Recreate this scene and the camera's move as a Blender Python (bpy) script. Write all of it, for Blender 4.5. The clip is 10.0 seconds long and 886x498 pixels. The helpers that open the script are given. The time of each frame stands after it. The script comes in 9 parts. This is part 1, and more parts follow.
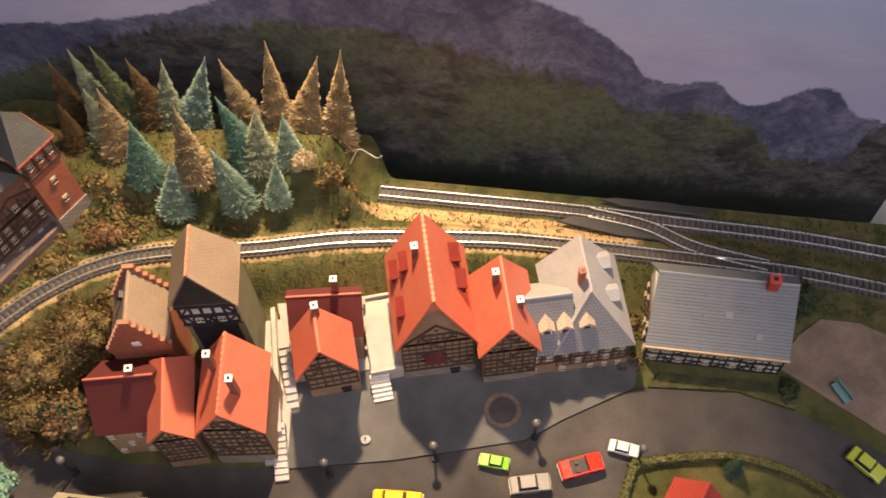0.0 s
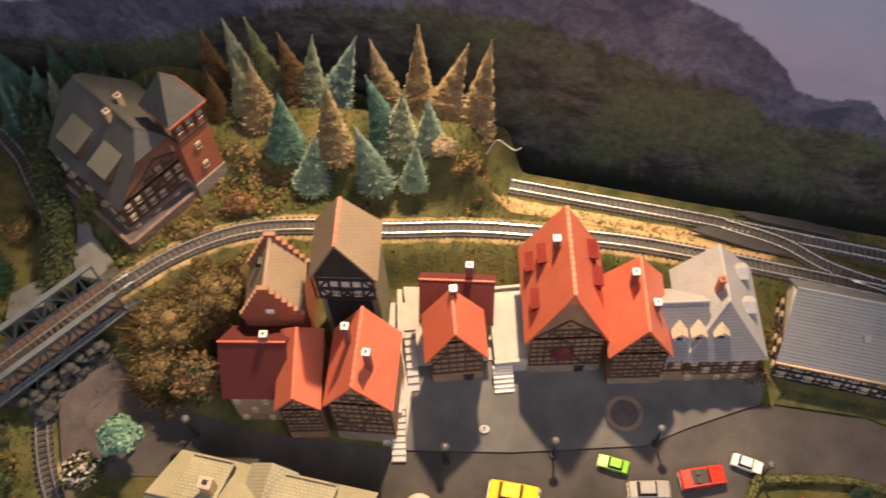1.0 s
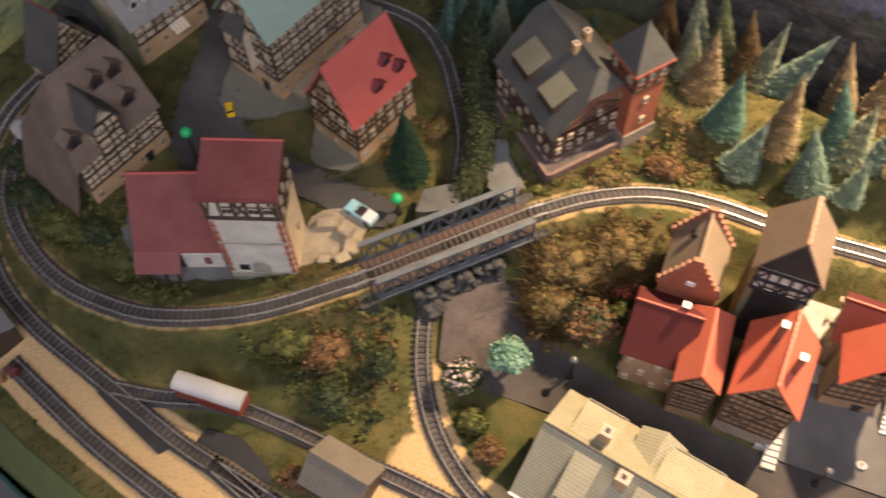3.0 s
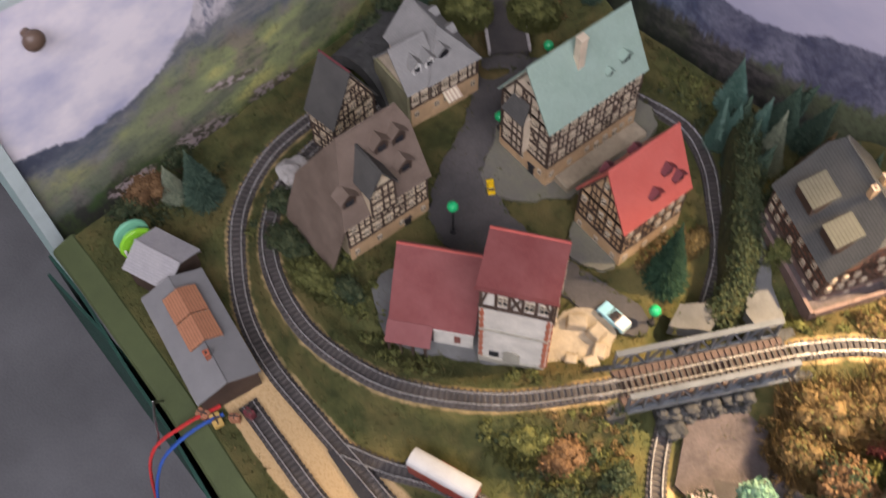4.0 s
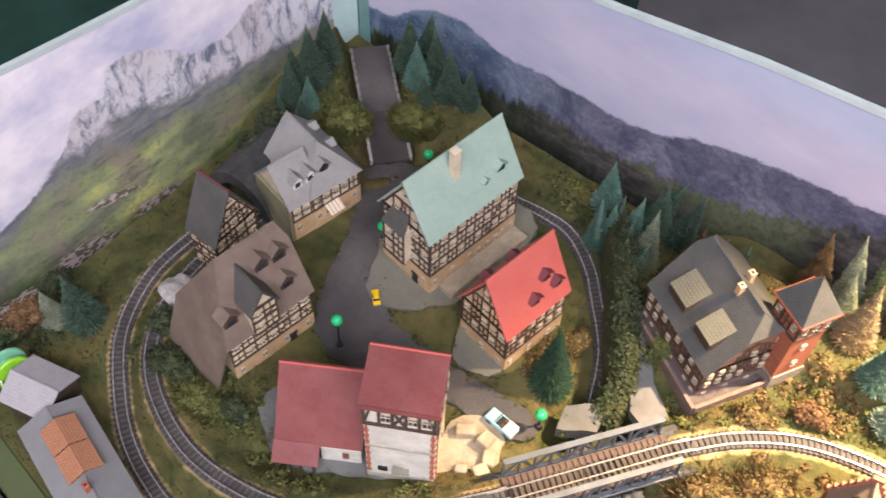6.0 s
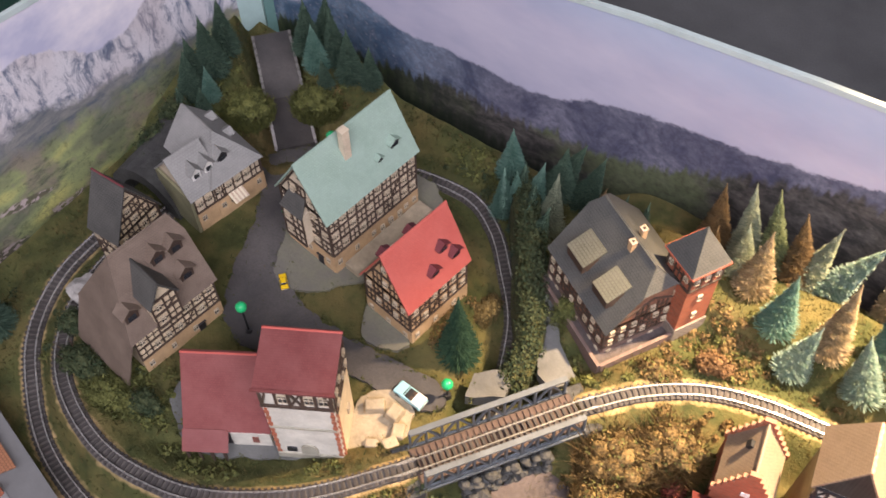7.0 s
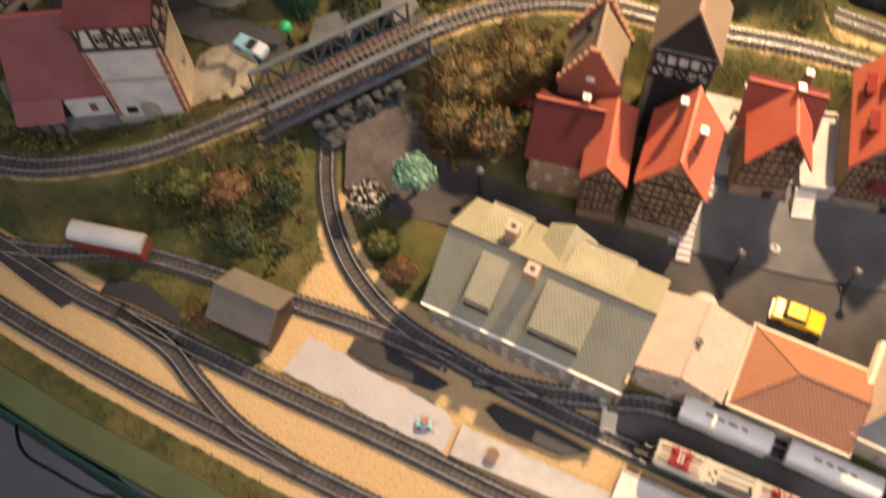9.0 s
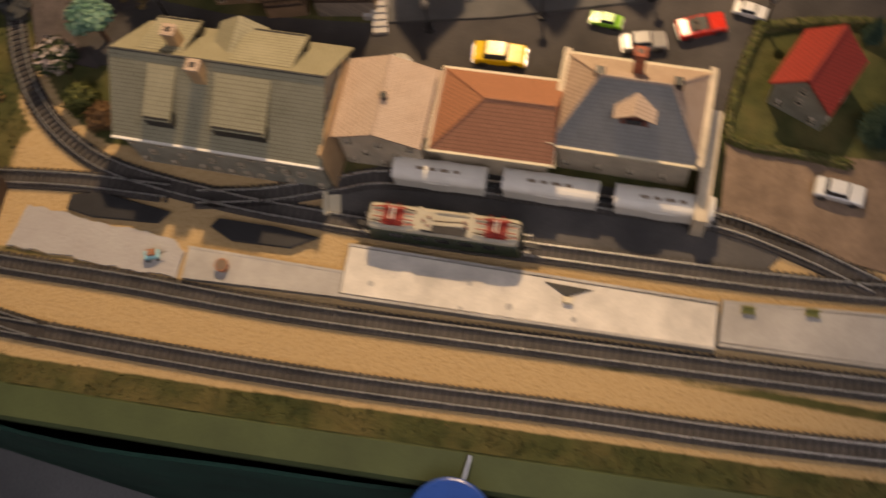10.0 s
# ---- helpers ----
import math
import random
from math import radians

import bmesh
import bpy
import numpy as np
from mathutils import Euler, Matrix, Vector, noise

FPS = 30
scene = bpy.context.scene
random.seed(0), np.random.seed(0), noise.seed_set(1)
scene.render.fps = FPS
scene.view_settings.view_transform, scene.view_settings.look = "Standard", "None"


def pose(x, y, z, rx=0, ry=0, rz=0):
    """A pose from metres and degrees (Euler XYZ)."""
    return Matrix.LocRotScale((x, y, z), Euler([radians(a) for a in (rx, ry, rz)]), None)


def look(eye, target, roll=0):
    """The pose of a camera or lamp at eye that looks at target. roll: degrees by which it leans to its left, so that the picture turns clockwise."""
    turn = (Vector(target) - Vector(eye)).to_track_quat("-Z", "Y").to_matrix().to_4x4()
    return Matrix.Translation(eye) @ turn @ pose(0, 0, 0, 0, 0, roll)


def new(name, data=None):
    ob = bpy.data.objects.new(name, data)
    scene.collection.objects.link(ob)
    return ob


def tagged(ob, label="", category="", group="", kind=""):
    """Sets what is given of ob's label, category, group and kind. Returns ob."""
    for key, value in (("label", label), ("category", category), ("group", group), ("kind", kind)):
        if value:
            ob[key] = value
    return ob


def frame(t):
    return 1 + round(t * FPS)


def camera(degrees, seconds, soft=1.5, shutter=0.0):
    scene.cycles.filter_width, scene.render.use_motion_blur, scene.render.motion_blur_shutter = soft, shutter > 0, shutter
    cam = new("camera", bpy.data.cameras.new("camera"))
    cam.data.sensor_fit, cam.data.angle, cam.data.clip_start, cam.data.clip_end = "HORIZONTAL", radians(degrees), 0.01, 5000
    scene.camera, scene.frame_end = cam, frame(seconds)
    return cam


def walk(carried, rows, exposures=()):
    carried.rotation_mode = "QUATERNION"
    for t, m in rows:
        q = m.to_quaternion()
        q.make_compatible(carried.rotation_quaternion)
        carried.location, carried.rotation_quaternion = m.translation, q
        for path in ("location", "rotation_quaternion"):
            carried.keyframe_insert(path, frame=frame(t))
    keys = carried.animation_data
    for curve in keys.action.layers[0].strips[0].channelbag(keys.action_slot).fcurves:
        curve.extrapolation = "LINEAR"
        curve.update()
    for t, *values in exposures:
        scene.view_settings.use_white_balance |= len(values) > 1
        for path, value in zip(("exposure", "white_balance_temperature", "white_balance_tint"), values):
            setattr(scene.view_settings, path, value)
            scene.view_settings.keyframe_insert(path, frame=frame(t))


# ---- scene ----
cam = camera(47.53, 10.0, soft=1.6, shutter=0.4)
PATH = [
    (0, (0.0087, -0.1942, 0.5405), (-0.0364, 0.0438, 0.1030), -3.65),
    (0.5, (-0.0041, -0.1994, 0.5376), (-0.0626, 0.0392, 0.1021), -5.25),
    (1, (-0.0326, -0.2118, 0.5347), (-0.1061, 0.0263, 0.1012), -4.13),
    (1.5, (-0.0535, -0.2193, 0.5346), (-0.1494, 0.0081, 0.0998), -5.52),
    (2, (-0.0917, -0.2330, 0.5413), (-0.1974, -0.0155, 0.1037), -3.46),
    (2.2, (-0.1079, -0.2386, 0.5456), (-0.2175, -0.0278, 0.1056), -2.98),
    (3.3, (-0.1972, -0.2858, 0.5335), (-0.3477, -0.0974, 0.0955), -2.52),
    (3.5, (-0.2210, -0.2948, 0.5336), (-0.3805, -0.1104, 0.0971), -2.00),
    (4, (-0.2634, -0.3004, 0.5478), (-0.4466, -0.1228, 0.1179), -2.05),
    (4.5, (-0.2749, -0.2982, 0.5595), (-0.4735, -0.1005, 0.1454), 0.74),
    (5, (-0.2749, -0.2953, 0.5620), (-0.4660, -0.0777, 0.1544), 3.42),
    (5.2, (-0.2842, -0.3095, 0.5536), (-0.4664, -0.0760, 0.1507), 5.65),
    (6.5, (-0.2299, -0.2545, 0.5640), (-0.4012, -0.0278, 0.1526), 0.59),
    (7, (-0.2104, -0.2499, 0.5638), (-0.3763, -0.0219, 0.1509), -0.83),
    (7.5, (-0.1901, -0.2558, 0.5511), (-0.3447, -0.0291, 0.1331), -1.56),
    (8, (-0.1731, -0.2627, 0.5418), (-0.3116, -0.0467, 0.1127), -2.31),
    (8.5, (-0.1490, -0.2681, 0.5194), (-0.2805, -0.0659, 0.0815), -4.41),
    (9, (-0.1224, -0.2958, 0.4957), (-0.2237, -0.1188, 0.0392), -3.18),
    (9.5, (-0.0714, -0.2983, 0.4719), (-0.1535, -0.1532, 0.0005), -9.43),
    (10, (0.0252, -0.3095, 0.4518), (-0.0604, -0.1584, -0.0171), -18.07),
]
walk(cam, [(t, look(eye, target, roll)) for t, eye, target, roll in PATH],
     [(0, -0.36, 6500, 10), (1, -0.45, 6500, 10), (2, -0.36, 6500, 10), (3.3, 0.16, 6500, 10), (4, 0.68, 6500, 10), (4.5, 1.14, 6500, 10), (5.2, 1.26, 6500, 10), (6.5, 1.12, 6500, 10), (7.5, 0.76, 6500, 10), (8, 0.56, 6500, 10), (9, -0.28, 6600, 10), (10, -1.30, 7150, 10)])

# ---- light: the room's ceiling lamp, and one warm desk lamp clamped behind the back panel ----
world = bpy.data.worlds.new("world")
scene.world = world
world.use_nodes = True
world.node_tree.nodes["Background"].inputs[0].default_value = (0.55, 0.6, 0.68, 1)
world.node_tree.nodes["Background"].inputs[1].default_value = 0.10


def lamp(name, kind, m, energy, colour, **more):
    data = bpy.data.lights.new(name, kind)
    data.energy, data.color = energy, colour
    ob = new(name, data)
    ob.matrix_world = m
    return ob, data


ceil_ob, ceil_lamp = lamp("ceiling_light", "AREA", look((0.25, -0.75, 1.66), (0.0, -0.45, 0)), 70.0, (1.02, 0.97, 1.12))
ceil_lamp.shape, ceil_lamp.size, ceil_lamp.size_y = "RECTANGLE", 2.2, 1.8
spot_ob, spot_lamp = lamp("desk_lamp_light", "SPOT", look((-0.095, 0.265, 0.510), (-0.122, -0.040, 0.0)), 51.0, (1.0, 0.71, 0.44))
spot_lamp.spot_size, spot_lamp.spot_blend, spot_lamp.shadow_soft_size = radians(60), 0.70, 0.013

# ---- materials ----


class Nodes:
    """A short way to wire a node material."""

    def __init__(self, name):
        self.mat = bpy.data.materials.new(name)
        self.mat.use_nodes = True
        self.tree = self.mat.node_tree
        self.shader = self.tree.nodes["Principled BSDF"]

    def add(self, kind, **inputs):
        node = self.tree.nodes.new(kind)
        for key, value in inputs.items():
            self.put(node, key, value)
        return node

    def put(self, node, key, value):
        slot = node.inputs[int(key[1:]) if key[0] == "i" and key[1:].isdigit() else key.replace("_", " ")]
        if isinstance(value, bpy.types.NodeSocket):
            self.tree.links.new(value, slot)
        else:
            slot.default_value = value

    def coords(self, kind="Object", scale=None):
        out = self.add("ShaderNodeTexCoord").outputs[kind]
        if scale is None:
            return out
        node = self.add("ShaderNodeMapping", Vector=out)
        node.inputs["Scale"].default_value = scale
        return node.outputs[0]

    def noise(self, vector, scale, detail=4.0, rough=0.6, distort=0.0):
        return self.add("ShaderNodeTexNoise", Vector=vector, Scale=scale, Detail=detail, Roughness=rough, Distortion=distort).outputs["Fac"]

    def math(self, op, a, b=0.0, clamp=False):
        node = self.add("ShaderNodeMath", i0=a, i1=b)
        node.operation, node.use_clamp = op, clamp
        return node.outputs[0]

    def ramp(self, fac, lo, hi):
        node = self.add("ShaderNodeMapRange", Value=fac)
        node.inputs["From Min"].default_value, node.inputs["From Max"].default_value = lo, hi
        return node.outputs[0]

    def mix(self, fac, a, b, kind="MIX"):
        node = self.add("ShaderNodeMix")
        node.data_type, node.blend_type = "RGBA", kind
        for slot, value in ((0, fac), (6, a), (7, b)):
            if isinstance(value, bpy.types.NodeSocket):
                self.tree.links.new(value, node.inputs[slot])
            else:
                node.inputs[slot].default_value = value if slot == 0 else rgb(value)
        return node.outputs[2]

    def bump(self, height, strength, distance):
        return self.add("ShaderNodeBump", Height=height, Strength=strength, Distance=distance).outputs[0]

    def done(self, colour, rough, normal=None, metal=0.0, spec=0.4):
        self.put(self.shader, "Base Color", rgb(colour) if not isinstance(colour, bpy.types.NodeSocket) else colour)
        self.put(self.shader, "Roughness", rough)
        self.shader.inputs["Metallic"].default_value = metal
        self.shader.inputs["Specular IOR Level"].default_value = spec
        if normal is not None:
            self.put(self.shader, "Normal", normal)
        return self.mat


def rgb(c):
    return (*c[:3], 1.0)


def shade(c, k):
    return tuple(min(1.0, v * k) for v in c[:3])


def surface(name, colour, rough=0.6, fine=900.0, coarse=70.0, vary=0.25, relief=0.25, depth=0.0004, metal=0.0, other=None, spec=0.4):
    """Grain at two scales over a base colour, with fine relief."""
    n = Nodes(name)
    c = n.coords()
    f, g = n.noise(c, fine), n.noise(c, coarse, 3.0)
    rnd = n.add("ShaderNodeObjectInfo").outputs["Random"]
    col = n.mix(n.ramp(g, 0.3, 0.7), shade(colour, 1 - vary), other or shade(colour, 1 + vary * 0.6))
    col = n.mix(n.math("MULTIPLY", n.ramp(f, 0.35, 0.75), vary), col, shade(colour, 0.45))
    col = n.mix(n.math("MULTIPLY", rnd, 0.10), col, shade(colour, 0.6))
    rr = n.math("ADD", n.math("MULTIPLY", f, 0.25), rough - 0.12, True)
    return n.done(col, rr, n.bump(f, relief, depth), metal, spec)


def tiles(name, colour, rough=0.55, wide=0.0021, high=0.0019, vary=0.2, joint=0.55, worn=None):
    """Rows of small moulded tiles on a plastic roof; local x along the eave, y up the slope."""
    n = Nodes(name)
    c = n.coords()
    brick = n.add("ShaderNodeTexBrick", Vector=c, Scale=1.0)
    brick.inputs["Brick Width"].default_value, brick.inputs["Row Height"].default_value = wide, high
    brick.inputs["Mortar Size"].default_value, brick.inputs["Mortar Smooth"].default_value = 0.00022, 0.4
    brick.inputs["Color1"].default_value, brick.inputs["Color2"].default_value = rgb(shade(colour, 1.05)), rgb(shade(colour, 0.93))
    brick.inputs["Mortar"].default_value = rgb(shade(colour, joint))
    g = n.noise(c, 55.0, 4.0)
    f = n.noise(c, 700.0, 3.0)
    col = n.mix(n.math("MULTIPLY", n.ramp(g, 0.35, 0.75), 0.55), brick.outputs["Color"], worn or shade(colour, 1 - vary))
    col = n.mix(n.math("MULTIPLY", n.ramp(f, 0.5, 0.9), 0.25), col, shade(colour, 0.5))
    h = n.math("ADD", n.math("MULTIPLY", brick.outputs["Fac"], -1.0), n.math("MULTIPLY", f, 0.4))
    return n.done(col, n.math("ADD", n.math("MULTIPLY", g, 0.2), rough - 0.1), n.bump(h, 0.16, 0.0003), spec=0.2)


def masonry(name, colour, mortar, wide=0.0032, high=0.0016):
    n = Nodes(name)
    c = n.coords()
    sep = n.add("ShaderNodeSeparateXYZ", Vector=c)
    flat = n.add("ShaderNodeCombineXYZ", X=n.math("ADD", sep.outputs[0], sep.outputs[1]), Y=sep.outputs[2])
    brick = n.add("ShaderNodeTexBrick", Vector=flat.outputs[0], Scale=1.0)
    brick.inputs["Brick Width"].default_value, brick.inputs["Row Height"].default_value = wide, high
    brick.inputs["Mortar Size"].default_value = 0.00018
    brick.inputs["Color1"].default_value, brick.inputs["Color2"].default_value = rgb(shade(colour, 1.1)), rgb(shade(colour, 0.75))
    brick.inputs["Mortar"].default_value = rgb(mortar)
    f = n.noise(c, 500.0)
    col = n.mix(n.math("MULTIPLY", n.ramp(f, 0.4, 0.8), 0.4), brick.outputs["Color"], shade(colour, 0.5))
    return n.done(col, 0.75, n.bump(n.math("SUBTRACT", f, brick.outputs["Fac"]), 0.4, 0.0003))


